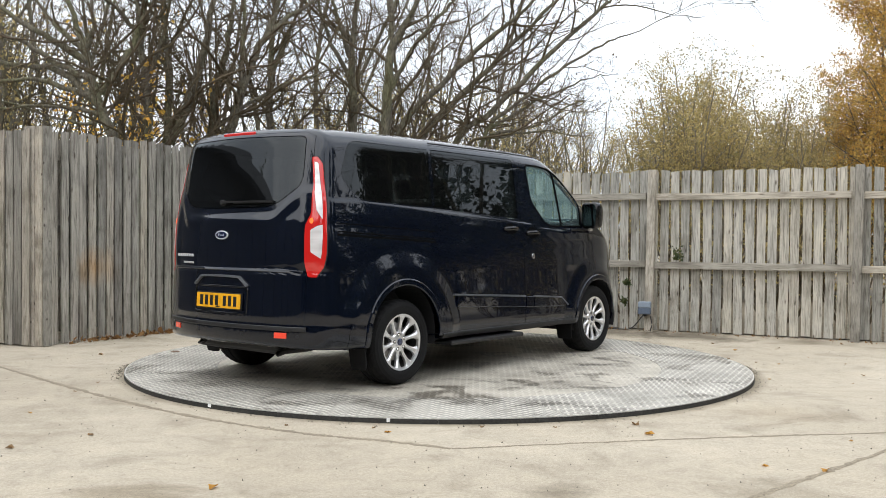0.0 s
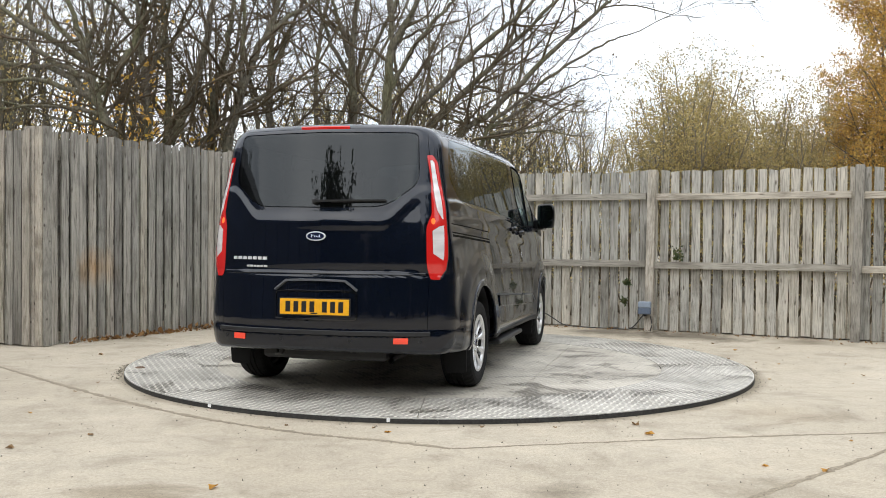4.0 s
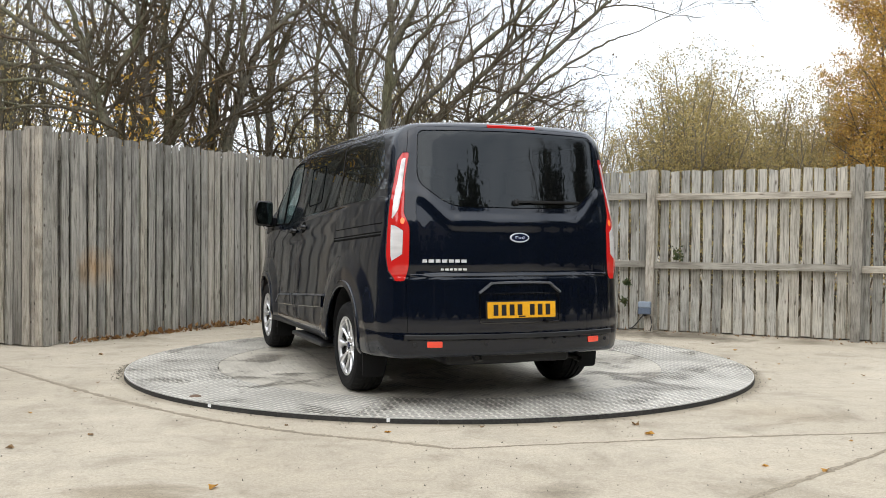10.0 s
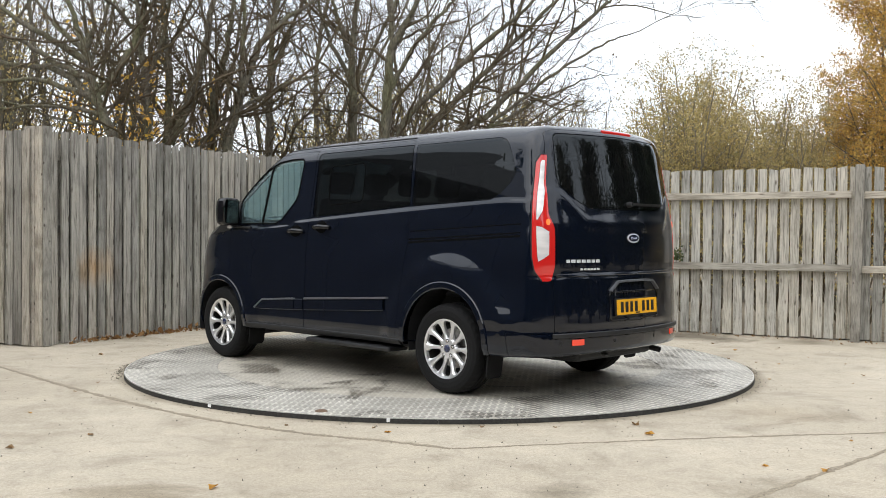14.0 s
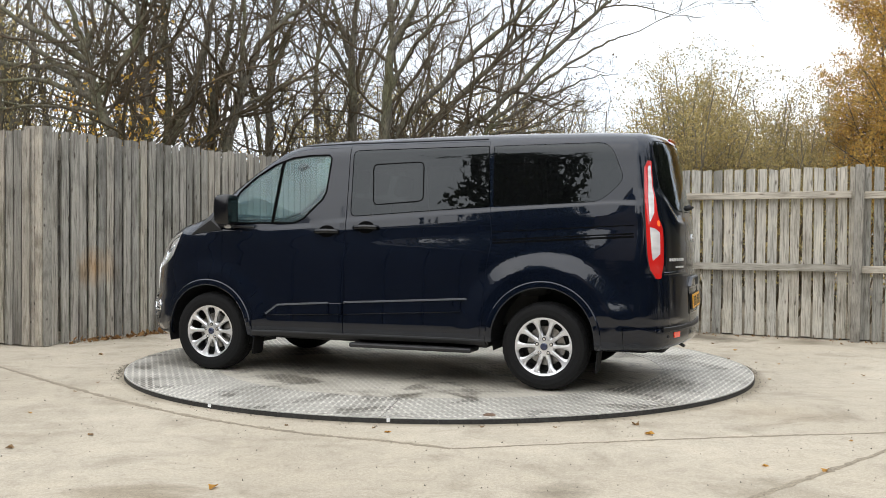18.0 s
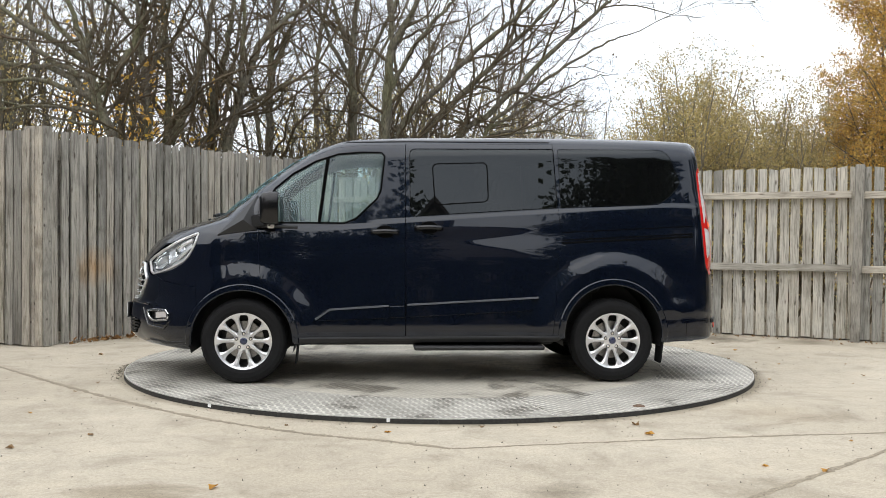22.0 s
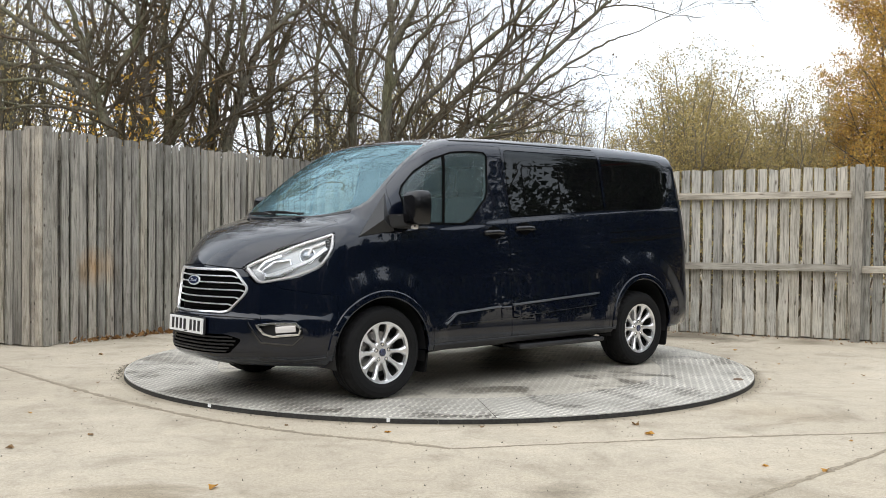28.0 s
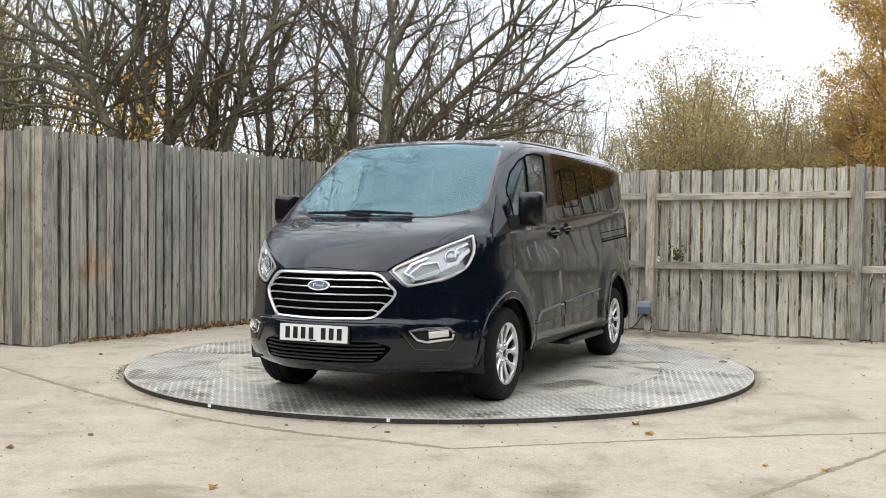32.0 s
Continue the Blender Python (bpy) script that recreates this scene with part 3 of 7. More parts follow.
def curve(*pts):
    """A smooth monotone curve through (x, y) points, for arrays."""
    xs, ys = np.array([p[0] for p in pts], float), np.array([p[1] for p in pts], float)
    h = np.diff(xs)
    d = np.diff(ys) / h
    m = np.zeros(len(xs))
    m[0], m[-1] = d[0], d[-1]
    for i in range(1, len(xs) - 1):
        if d[i - 1] * d[i] > 0:
            w1, w2 = 2 * h[i] + h[i - 1], h[i] + 2 * h[i - 1]
            m[i] = (w1 + w2) / (w1 / d[i - 1] + w2 / d[i])

    def f(x):
        x = np.clip(x, xs[0], xs[-1])
        i = np.clip(np.searchsorted(xs, x) - 1, 0, len(xs) - 2)
        t = (x - xs[i]) / h[i]
        return ((1 + 2 * t) * (1 - t) ** 2 * ys[i] + t * (1 - t) ** 2 * h[i] * m[i] + t * t * (3 - 2 * t) * ys[i + 1] + t * t * (t - 1) * h[i] * m[i + 1])
    return f


SIDE = curve((0.2, 0.945), (0.33, 0.970), (0.42, 0.986), (0.56, 0.981), (0.8, 0.970), (0.92, 0.967), (0.98, 0.964), (1.06, 0.956), (1.17, 0.940), (1.27, 0.9245), (1.35, 0.9125), (1.5, 0.890), (1.7, 0.860), (1.85, 0.8375), (2.0, 0.80))
PLAN = curve((-1.1, 0.945), (-0.75, 0.965), (-0.3, 0.99), (0.4, 1.0), (2.7, 1.0), (3.1, 0.99), (3.4, 0.968), (3.7, 0.93), (4.0, 0.88))
TOP = curve((-1.1, 1.955), (-0.75, 1.975), (-0.3, 1.992), (0.5, 1.998), (1.2, 1.99), (1.7, 1.98), (2.0, 1.966), (2.2, 1.945), (2.4, 1.888), (2.6, 1.79), (2.78, 1.672), (2.95, 1.545), (3.13, 1.405), (3.21, 1.330), (3.32, 1.287), (3.45, 1.250), (3.62, 1.19), (3.8, 1.075), (3.9, 0.985), (3.97, 0.90), (4.1, 0.70))
NOSE = curve((0.15, 3.74), (0.25, 3.86), (0.32, 3.955), (0.38, 3.982), (0.53, 3.978), (0.585, 3.970), (0.625, 3.950), (0.72, 3.944), (0.85, 3.930), (0.95, 3.912), (1.1, 3.885), (1.4, 3.85))
TAIL = curve((0.2, -0.99), (0.27, -1.010), (0.34, -1.029), (0.46, -1.028), (0.54, -1.020), (0.62, -1.018), (0.85, -1.006), (0.98, -1.002), (1.14, -0.996), (1.25, -0.986), (1.33, -0.971), (1.5, -0.938), (1.72, -0.895), (1.9, -0.858), (2.05, -0.81))
BELT = curve((-1.0, 1.46), (-0.6, 1.445), (0.42, 1.392), (1.63, 1.312), (2.1, 1.258), (2.7, 1.232), (3.3, 1.20))
SILL = curve((-1.1, 0.36), (-0.8, 0.33), (-0.4, 0.32), (0.3, 0.33), (2.5, 0.30), (3.3, 0.25), (3.7, 0.25), (4.0, 0.28))


def soft_max(a, b, k):
    h = np.maximum(k - np.abs(a - b), 0) / k
    return np.maximum(a, b) + h * h * k * 0.25


def step(a, b, x):
    t = np.clip((x - a) / (b - a), 0, 1)
    return t * t * (3 - 2 * t)


def soft_ramp(x, k):
    """From 0 to 1 in a straight line, with its two bends rounded over k."""
    x = np.clip(x, -k, 1 + k)
    low = np.where(x < k, (x + k) ** 2 / (4 * k), x)
    return np.where(x > 1 - k, 1 - (1 + k - x) ** 2 / (4 * k), low)


def skin(p):
    """Negative inside the bodywork, in metres. p: rows of u (forward), v (left), w (up)."""
    u, av, w = p[:, 0], np.abs(p[:, 1]), p[:, 2]
    haunch = 0.0
    for cu, cw, r, high in ((0.0, 0.345, 0.705, 0.027), (2.94, 0.345, 0.610, 0.023)):
        rr = np.hypot(u - cu, np.maximum(w - cw, 0.12))
        ramp = (r - rr) / 0.125
        haunch = np.maximum(haunch, high * soft_ramp(ramp, 0.14))
    belt = BELT(u)
    ledge = 0.006 * step(belt - 0.004, belt - 0.030, w) * step(belt - 0.22, belt - 0.10, w)
    # the scoop behind the rear arch, above the bumper's end
    dip = 0.007 * step(-0.30, -0.48, u) * step(0.50, 0.58, w) * step(0.70, 0.59, w)
    ledge = ledge + dip
    tuck = 0.040 * step(-0.45, -0.85, u) * step(0.50, 0.30, w)
    side = av - SIDE(w) * PLAN(u) - haunch - ledge + tuck
    screen = step(1.8, 2.6, u)
    uu = u + screen * 0.22 * av * av
    crown = 0.045 * av * av * (1 - 0.3 * screen) + 0.03 * step(3.2, 3.6, u) * av * av
    slope = (TOP(uu + 0.02) - TOP(uu - 0.02)) / 0.04
    bulge = 0.004 * step(3.2, 3.5, u) * step(3.95, 3.7, u) * step(0.60, 0.30, av)
    top = (w - TOP(uu) + crown - bulge) / np.sqrt(1 + slope ** 2)
    flat = 1 - 0.62 * step(0.64, 0.59, w) * step(0.50, 0.16, av)
    front = (u - NOSE(w) + 0.66 * av * av * flat) / np.sqrt(1 + (1.2 * av) ** 2)
    brow = 1.285 + 0.20 * step(0.46, 0.74, av)
    lip = 0.008 * step(brow + 0.055, brow - 0.012, w) * step(0.86, 1.0, w)
    tray = 0.012 * step(brow - 0.010, brow - 0.110, w) * step(0.895, 0.925, w) * step(0.75, 0.63, av)
    foot = 0.006 * step(0.895, 0.87, w) * step(0.50, 0.56, w)
    back = TAIL(w) + 0.20 * av * av + 0.12 * av ** 6 - lip + tray - foot - u
    low = SILL(u) - w
    f = soft_max(side, top, 0.15)
    f = soft_max(f, front, 0.16)
    f = soft_max(f, back, 0.085)
    return soft_max(f, low, 0.05)


def skin_normal(p):
    e, g = 0.003, np.empty_like(p)
    for k in range(3):
        d = np.zeros(3)
        d[k] = e
        g[:, k] = skin(p + d) - skin(p - d)
    return g / np.maximum(np.linalg.norm(g, axis=1, keepdims=True), 1e-9)


def skin_grid():
    """The left half of the skin, as rings of points shot from a line inside the body."""
    path, s = [], 0.024
    for a, b in (((0.0, 0.28), (0.9, 0.28)), ((0.9, 0.28), (0.97, 0.36)), ((0.97, 0.36), (0.96, 1.2)), ((0.96, 1.2), (0.82, 1.9)), ((0.82, 1.9), (0.7, 1.98)), ((0.7, 1.98), (0.0, 1.99))):
        n = max(1, int(math.dist(a, b) / s))
        path += [(a[0] + (b[0] - a[0]) * i / n, a[1] + (b[1] - a[1]) * i / n) for i in range(n)]
    path.append((0.0, 1.99))
    theta = np.array([math.atan2(w - 0.9, v) for v, w in path])
    ua, ub, wa, wb = -0.5, 3.05, 0.98, 0.72
    rows = [(ua, wa, -a) for a in np.radians(np.linspace(90, 2, 60))]
    rows += [(u, wa + (wb - wa) * (u - ua) / (ub - ua), 0.0) for u in np.linspace(ua, ub, 148)]
    rows += [(ub, wb, a) for a in np.radians(np.linspace(1.6, 90, 72))]
    base = np.repeat(np.array([(u, 0.0, w) for u, w, a in rows]), len(theta), axis=0)
    al = np.repeat(np.array([a for u, w, a in rows]), len(theta))
    th = np.tile(theta, len(rows))
    way = np.stack([np.sin(al), np.cos(al) * np.cos(th), np.cos(al) * np.sin(th)], 1)
    way[np.abs(way[:, 1]) < 1e-7, 1] = 0.0
    lo, hi = np.full(len(al), 0.05), np.full(len(al), 2.6)
    for _ in range(34):
        mid = (lo + hi) / 2
        inside = skin(base + way * mid[:, None]) < 0
        lo, hi = np.where(inside, mid, lo), np.where(inside, hi, mid)
    return base + way * lo[:, None], len(rows), len(theta)


def axes_of(view):
    """For a way of looking at the body: the two axes in which outlines are drawn, and the way towards the viewer."""
    d = {"side": ((1, 0, 0), (0, 0, 1), (0, 1, 0)), "back": ((0, 1, 0), (0, 0, 1), (-1, 0, 0)), "front": ((0, 1, 0), (0, 0, 1), (1, 0, 0)), "top": ((1, 0, 0), (0, 1, 0), (0, 0, 1))}[view]
    return [Vector(x) for x in d]


def inside(poly, x, y):
    hit, j = False, len(poly) - 1
    for i in range(len(poly)):
        (xi, yi), (xj, yj) = poly[i], poly[j]
        if (yi > y) != (yj > y) and x < (xj - xi) * (y - yi) / (yj - yi) + xi:
            hit = not hit
        j = i
    return hit


class Skin:
    """Half of the body as a bmesh whose faces carry the number of their panel."""

    def __init__(self):
        pts, n, k = skin_grid()
        self.bm = bm = bmesh.new()
        self.tag = bm.faces.layers.int.new("panel")
        vs = [bm.verts.new(p) for p in pts]
        for i in range(n - 1):
            for j in range(k - 1):
                bm.faces.new((vs[i * k + j], vs[i * k + j + 1], vs[(i + 1) * k + j + 1], vs[(i + 1) * k + j]))
        bmesh.ops.remove_doubles(bm, verts=bm.verts[:], dist=1e-5)
        bmesh.ops.dissolve_degenerate(bm, dist=1e-6, edges=bm.edges[:])
        bm.normal_update()
        c = np.array([f.calc_center_median() for f in bm.faces])
        g = skin_normal(c)
        bmesh.ops.reverse_faces(bm, faces=[f for f, x in zip(bm.faces[:], g) if f.normal.dot(Vector(x)) < 0])
        bm.normal_update()
        self.numbers = {"body": 0}

    def cut(self, name, view, poly, over=("body",), when=None, facing=0.15):
        """Cuts an outline into the skin and gives what lies in it to the panel of that name."""
        ax, ay, az = axes_of(view)
        k = self.numbers.setdefault(name, len(self.numbers))
        allowed = {self.numbers[o] for o in over}
        x0, x1 = min(p[0] for p in poly) - 0.01, max(p[0] for p in poly) + 0.01
        y0, y1 = min(p[1] for p in poly) - 0.01, max(p[1] for p in poly) + 0.01

        def box(f):
            xs, ys = [v.co.dot(ax) for v in f.verts], [v.co.dot(ay) for v in f.verts]
            return min(xs), max(xs), min(ys), max(ys)
        cand = []
        for f in self.bm.faces:
            if f[self.tag] in allowed and f.normal.dot(az) > facing and (when is None or when(f.calc_center_median())):
                b = box(f)
                if b[1] > x0 and b[0] < x1 and b[3] > y0 and b[2] < y1:
                    cand.append(f)
        for (px, py), (qx, qy) in zip(poly, poly[1:] + poly[:1]):
            if math.hypot(qx - px, qy - py) < 1e-6:
                continue
            sx0, sx1, sy0, sy1 = min(px, qx) - 1e-4, max(px, qx) + 1e-4, min(py, qy) - 1e-4, max(py, qy) + 1e-4
            sub = []
            for f in cand:
                b = box(f)
                if b[1] > sx0 and b[0] < sx1 and b[3] > sy0 and b[2] < sy1:
                    sub.append(f)
            if not sub:
                continue
            co = ax * px + ay * py
            no = (ax * (qy - py) - ay * (qx - px)).normalized()
            geom = list({v for f in sub for v in f.verts}) + list({e for f in sub for e in f.edges}) + sub
            r = bmesh.ops.bisect_plane(self.bm, geom=geom, plane_co=co, plane_no=no, dist=2e-5)
            known = set(cand)
            cand += [g for g in r["geom"] if isinstance(g, bmesh.types.BMFace) and g not in known]
        for f in cand:
            c = f.calc_center_median()
            if f[self.tag] in allowed and inside(poly, c.dot(ax), c.dot(ay)):
                f[self.tag] = k

    def take(self, name, both=False, mirror=False, lift=0.0, gap=0.003, depth=0.014):
        """The panel as a mesh: both halves welded, or one side; edges drawn in by gap and turned inwards by depth."""
        ks = {self.numbers[n] for n in (name if isinstance(name, (list, tuple)) else [name])}
        name = "panel"
        index, verts, faces = {}, [], []
        for f in self.bm.faces:
            if f[self.tag] in ks:
                ids = []
                for v in f.verts:
                    if v.index not in index:
                        index[v.index] = len(verts)
                        verts.append(v.co[:])
                    ids.append(index[v.index])
                faces.append(ids)
        if not faces:
            raise ValueError("no faces in " + name)
        co = np.array(verts)
        if both:
            mid = np.abs(co[:, 1]) < 1e-5
            other = np.where(mid, np.arange(len(co)), 0)
            extra = np.where(~mid)[0]
            other[extra] = len(co) + np.arange(len(extra))
            flip = co[extra] * np.array([1, -1, 1])
            faces = faces + [[int(other[i]) for i in f[::-1]] for f in faces]
            co = np.vstack([co, flip])
        elif mirror:
            co = co * np.array([1, -1, 1])
            faces = [f[::-1] for f in faces]
        nor = skin_normal(co)
        count = {}
        for f in faces:
            for a, b in zip(f, f[1:] + f[:1]):
                count[(min(a, b), max(a, b))] = count.get((min(a, b), max(a, b)), 0) + 1
        border, inward = [], np.zeros_like(co)
        for f in faces:
            c = co[f].mean(axis=0)
            for a, b in zip(f, f[1:] + f[:1]):
                if count[(min(a, b), max(a, b))] == 1:
                    border.append((a, b))
                    e = co[b] - co[a]
                    e = e / max(np.linalg.norm(e), 1e-9)
                    i = c - co[a]
                    i = i - e * i.dot(e)
                    i = i / max(np.linalg.norm(i), 1e-9)
                    inward[a] += i
                    inward[b] += i
        ln = np.linalg.norm(inward, axis=1, keepdims=True)
        inward = inward / np.maximum(ln, 1e-9)
        co = co + inward * gap + nor * lift
        if depth:
            ends = sorted({i for e in border for i in e})
            a0 = {v: len(co) + i for i, v in enumerate(ends)}
            a1 = {v: len(co) + len(ends) + i for i, v in enumerate(ends)}
            rim0, rim1 = co[ends], co[ends] - nor[ends] * depth
            faces = faces + [[a0[b], a0[a], a1[a], a1[b]] for a, b in border]
            nor = np.vstack([nor, -inward[ends], -inward[ends]])
            co = np.vstack([co, rim0, rim1])
        me = bpy.data.meshes.new(name)
        me.from_pydata([tuple(p) for p in co], [], faces)
        me.shade_smooth()
        me.normals_split_custom_set_from_vertices([tuple(n) for n in nor])
        return me


def arc(cu, cw, r, a0, a1, n):
    return [(cu + r * math.cos(radians(a0 + (a1 - a0) * i / n)), cw + r * math.sin(radians(a0 + (a1 - a0) * i / n))) for i in range(n + 1)]


van = thing("passenger_van", "glossy black passenger van with tinted rear windows and silver alloy wheels", "van")
body_skin = Skin()
cut = body_skin.cut

# wheel openings and underside
F_ARCH = arc(2.945, 0.335, 0.415, 0, 180, 26) + [(2.53, 0.1), (3.36, 0.1)]
R_ARCH = arc(0.005, 0.385, 0.425, 0, 180, 26) + [(-0.42, 0.1), (0.43, 0.1)]
cut("front_opening", "side", F_ARCH, facing=-0.4, when=lambda c: c.y > 0.45)
cut("rear_opening", "side", R_ARCH, facing=-0.4, when=lambda c: c.y > 0.45)

# side glass
F_WIN = [(2.70, 1.262), (2.735, 1.475), (2.70, 1.535), (2.566, 1.65), (2.386, 1.752), (2.206, 1.81), (2.026, 1.828), (1.865, 1.828), (1.838, 1.80), (1.868, 1.52), (1.895, 1.462), (2.065, 1.298), (2.155, 1.262)]
S_WIN = rounded([(1.64, 1.862), (0.478, 1.874), (0.452, 1.398), (1.634, 1.318)], [0.05, 0.015, 0.015, 0.05], 4)
Q_WIN = rounded([(0.442, 1.874), (-0.47, 1.885), (-0.585, 1.60), (-0.41, 1.432), (0.424, 1.396)], [0.015, 0.10, 0.07, 0.09, 0.015], 5)
cut("front_window", "side", F_WIN)
cut("sliding_window", "side", S_WIN)
cut("quarter_window", "side", Q_WIN)

# lamps
HEAD = rounded([(3.285, 1.192), (3.471, 1.128), (3.613, 1.068), (3.745, 0.972), (3.78, 0.94), (3.748, 0.842), (3.722, 0.826), (3.545, 0.868), (3.392, 0.948), (3.318, 1.065)], [0.01, 0.05, 0.05, 0.02, 0.015, 0.015, 0.02, 0.05, 0.05, 0.05], 3)
cut("headlight", "side", HEAD, facing=0.05)
TAIL_LAMP = rounded([(0.742, 1.742), (1.0, 1.742), (1.0, 0.862), (0.798, 0.862), (0.775, 0.948), (0.768, 1.235), (0.798, 1.325), (0.778, 1.56)], [0.01, 0, 0, 0.02, 0.04, 0.02, 0.02, 0.08], 3)
cut("tail_lamp", "back", TAIL_LAMP, facing=-0.3, when=lambda c: c.x < -0.5)
LAMP_FRONT = [(-0.735, 1.745), (-0.714, 1.69), (-0.724, 1.482), (-0.740, 1.277), (-0.760, 1.031), (-0.778, 0.93), (-0.815, 0.866)]
cut("body", "side", [(-0.3, 1.9), (-0.745, 1.9)] + LAMP_FRONT + [(-0.86, 0.80), (-0.3, 0.8)], over=("tail_lamp",), facing=-1.0)
cut("lamp_white", "back", [(0.762, 1.705), (1.0, 1.705), (1.0, 1.36), (0.862, 1.285), (0.826, 1.352), (0.800, 1.47)], over=("tail_lamp",), facing=-0.3)
cut("lamp_clear", "back", [(0.805, 1.205), (0.846, 1.238), (1.0, 1.28), (1.0, 0.90), (0.812, 1.045)], over=("tail_lamp",), facing=-0.3)
LAMP_BORDER = [(u - 0.024 - 0.010 * k / 6, w) for k, (u, w) in enumerate(LAMP_FRONT)]
cut("tail_lamp", "side", [(-0.3, 1.9), (-0.77, 1.9)] + LAMP_BORDER + [(-0.86, 0.80), (-0.3, 0.8)], over=("lamp_white", "lamp_clear"), facing=-1.0)

# windscreen, bonnet, grille
SCREEN_HALF = [(-0.01, 1.300), (0.40, 1.304), (0.66, 1.330), (0.765, 1.375), (0.79, 1.42), (0.775, 1.50), (0.70, 1.80), (0.68, 1.862), (0.62, 1.895), (0.35, 1.918), (-0.01, 1.925)]
cut("windscreen", "front", SCREEN_HALF, facing=0.1, when=lambda c: c.x > 1.9)
GRILLE_HALF = rounded([(-0.05, 0.930), (0.36, 0.920), (0.405, 0.905), (0.502, 0.80), (0.482, 0.75), (0.388, 0.642), (0.345, 0.622), (-0.05, 0.617)], [0, 0.03, 0.05, 0.03, 0.03, 0.05, 0.03, 0], 3)
cut("grille_opening", "front", GRILLE_HALF, facing=0.2, when=lambda c: c.x > 3.2)
LOWER_HALF = rounded([(-0.05, 0.475), (0.40, 0.475), (0.50, 0.44), (0.42, 0.345), (-0.05, 0.34)], [0, 0.02, 0.03, 0.03, 0], 3)
cut("lower_grille", "front", LOWER_HALF, facing=0.1, when=lambda c: c.x > 3.2)
FOG = rounded([(0.572, 0.548), (0.66, 0.566), (0.79, 0.570), (0.825, 0.53), (0.815, 0.476), (0.675, 0.458), (0.615, 0.48)], 0.025, 3)
cut("fog_bezel", "front", FOG, facing=0.05, when=lambda c: c.x > 3.0)

# back: glass, tailgate, bumper
REAR_GLASS = rounded([(-0.01, 1.908), (0.678, 1.900), (0.70, 1.60), (0.685, 1.53), (0.49, 1.372), (-0.01, 1.366)], [0, 0.05, 0.03, 0.05, 0.10, 0], 5)
cut("rear_glass", "back", REAR_GLASS, when=lambda c: c.x < -0.4)
BUMPER_R = [(-0.01, 0.482), (0.79, 0.482), (0.84, 0.50), (1.1, 0.50), (1.1, 0.1), (-0.01, 0.1)]
cut("rear_bumper", "back", BUMPER_R, facing=-0.25, when=lambda c: c.x < -0.60)
GATE = [(-0.01, 1.935), (0.66, 1.93), (0.735, 1.90), (0.762, 1.72), (0.81, 1.30), (0.782, 1.24), (0.79, 0.86), (0.785, 0.484), (-0.01, 0.484)]
cut("tailgate", "back", GATE, facing=0.1, when=lambda c: c.x < -0.4)

# doors
F_DOOR = [(2.505, 0.335), (2.50, 0.50), (2.56, 0.60), (2.68, 0.705), (2.795, 0.755), (2.822, 1.0), (2.828, 1.46), (2.80, 1.53), (2.62, 1.685), (2.40, 1.80), (2.2, 1.868), (2.0, 1.886), (1.672, 1.888), (1.668, 0.335)]
cut("front_door", "side", F_DOOR, facing=0.05)
S_DOOR = [(1.668, 0.345), (1.672, 1.905), (0.478, 1.915), (0.446, 1.42), (0.424, 1.19), (0.424, 1.10), (0.456, 0.93), (0.47, 0.62), (0.50, 0.345)]
cut("sliding_door", "side", S_DOOR, facing=0.05)

# bonnet and front bumper
BONNET = [(3.975, -0.01), (3.955, 0.30), (3.90, 0.46), (3.72, 0.56), (3.55, 0.665), (3.38, 0.75), (3.22, 0.795), (3.19, 0.70), (3.27, 0.40), (3.31, -0.01)]
cut("bonnet", "top", BONNET, facing=0.12, when=lambda c: c.x > 3.0 and c.z > 0.90)
BUMPER_F = [(-0.01, 0.955), (0.46, 0.93), (0.56, 0.86), (0.70, 0.80), (1.2, 0.70), (1.2, 0.1), (-0.01, 0.1)]
cut("front_bumper", "front", BUMPER_F, over=("body", "bonnet"), facing=-0.3, when=lambda c: c.x > 3.30)
body_skin.bm.verts.index_update()
body_skin.bm.normal_update()


def panel(name, material, parent, label="", obname="", **how):
    me = body_skin.take(name, **how)
    me.materials.append(material)
    me.name = obname or name
    return child(obname or name, me, parent, label)


body = panel("body", PAINT, van, "glossy black painted body shell", both=True, gap=0.0, depth=0.02)
bonnet = panel("bonnet", PAINT, van, both=True)
tailgate = panel("tailgate", PAINT, van, both=True)
rear_glass = panel("rear_glass", PRIVACY, tailgate, "dark tinted rear window", both=True, lift=-0.001, gap=0.004, depth=0.004)
windscreen = panel("windscreen", SCREEN, van, "windscreen reflecting the pale sky, with more sky sheen painted in its blue film", both=True, lift=-0.001, gap=0.006, depth=0.004)
front_bumper = panel("front_bumper", PAINT, van, both=True)
rear_bumper = panel("rear_bumper", PAINT, van, both=True)
doors = {}
for side, flip in (("left", False), ("right", True)):
    fd = panel("front_door", PAINT, van, mirror=flip)
    sd = panel("sliding_door", PAINT, van, mirror=flip)
    doors[side] = fd, sd
    panel("front_window", CLEAR, fd, "clear door glass", "window_pane", mirror=flip, lift=-0.006, gap=0.001, depth=0.0)
    panel("sliding_window", PRIVACY, sd, "dark privacy glass", "window_pane", mirror=flip, lift=-0.001, gap=0.004, depth=0.004)
    panel("quarter_window", PRIVACY, van, "dark privacy glass", "window_pane", mirror=flip, lift=-0.001, gap=0.004, depth=0.004)
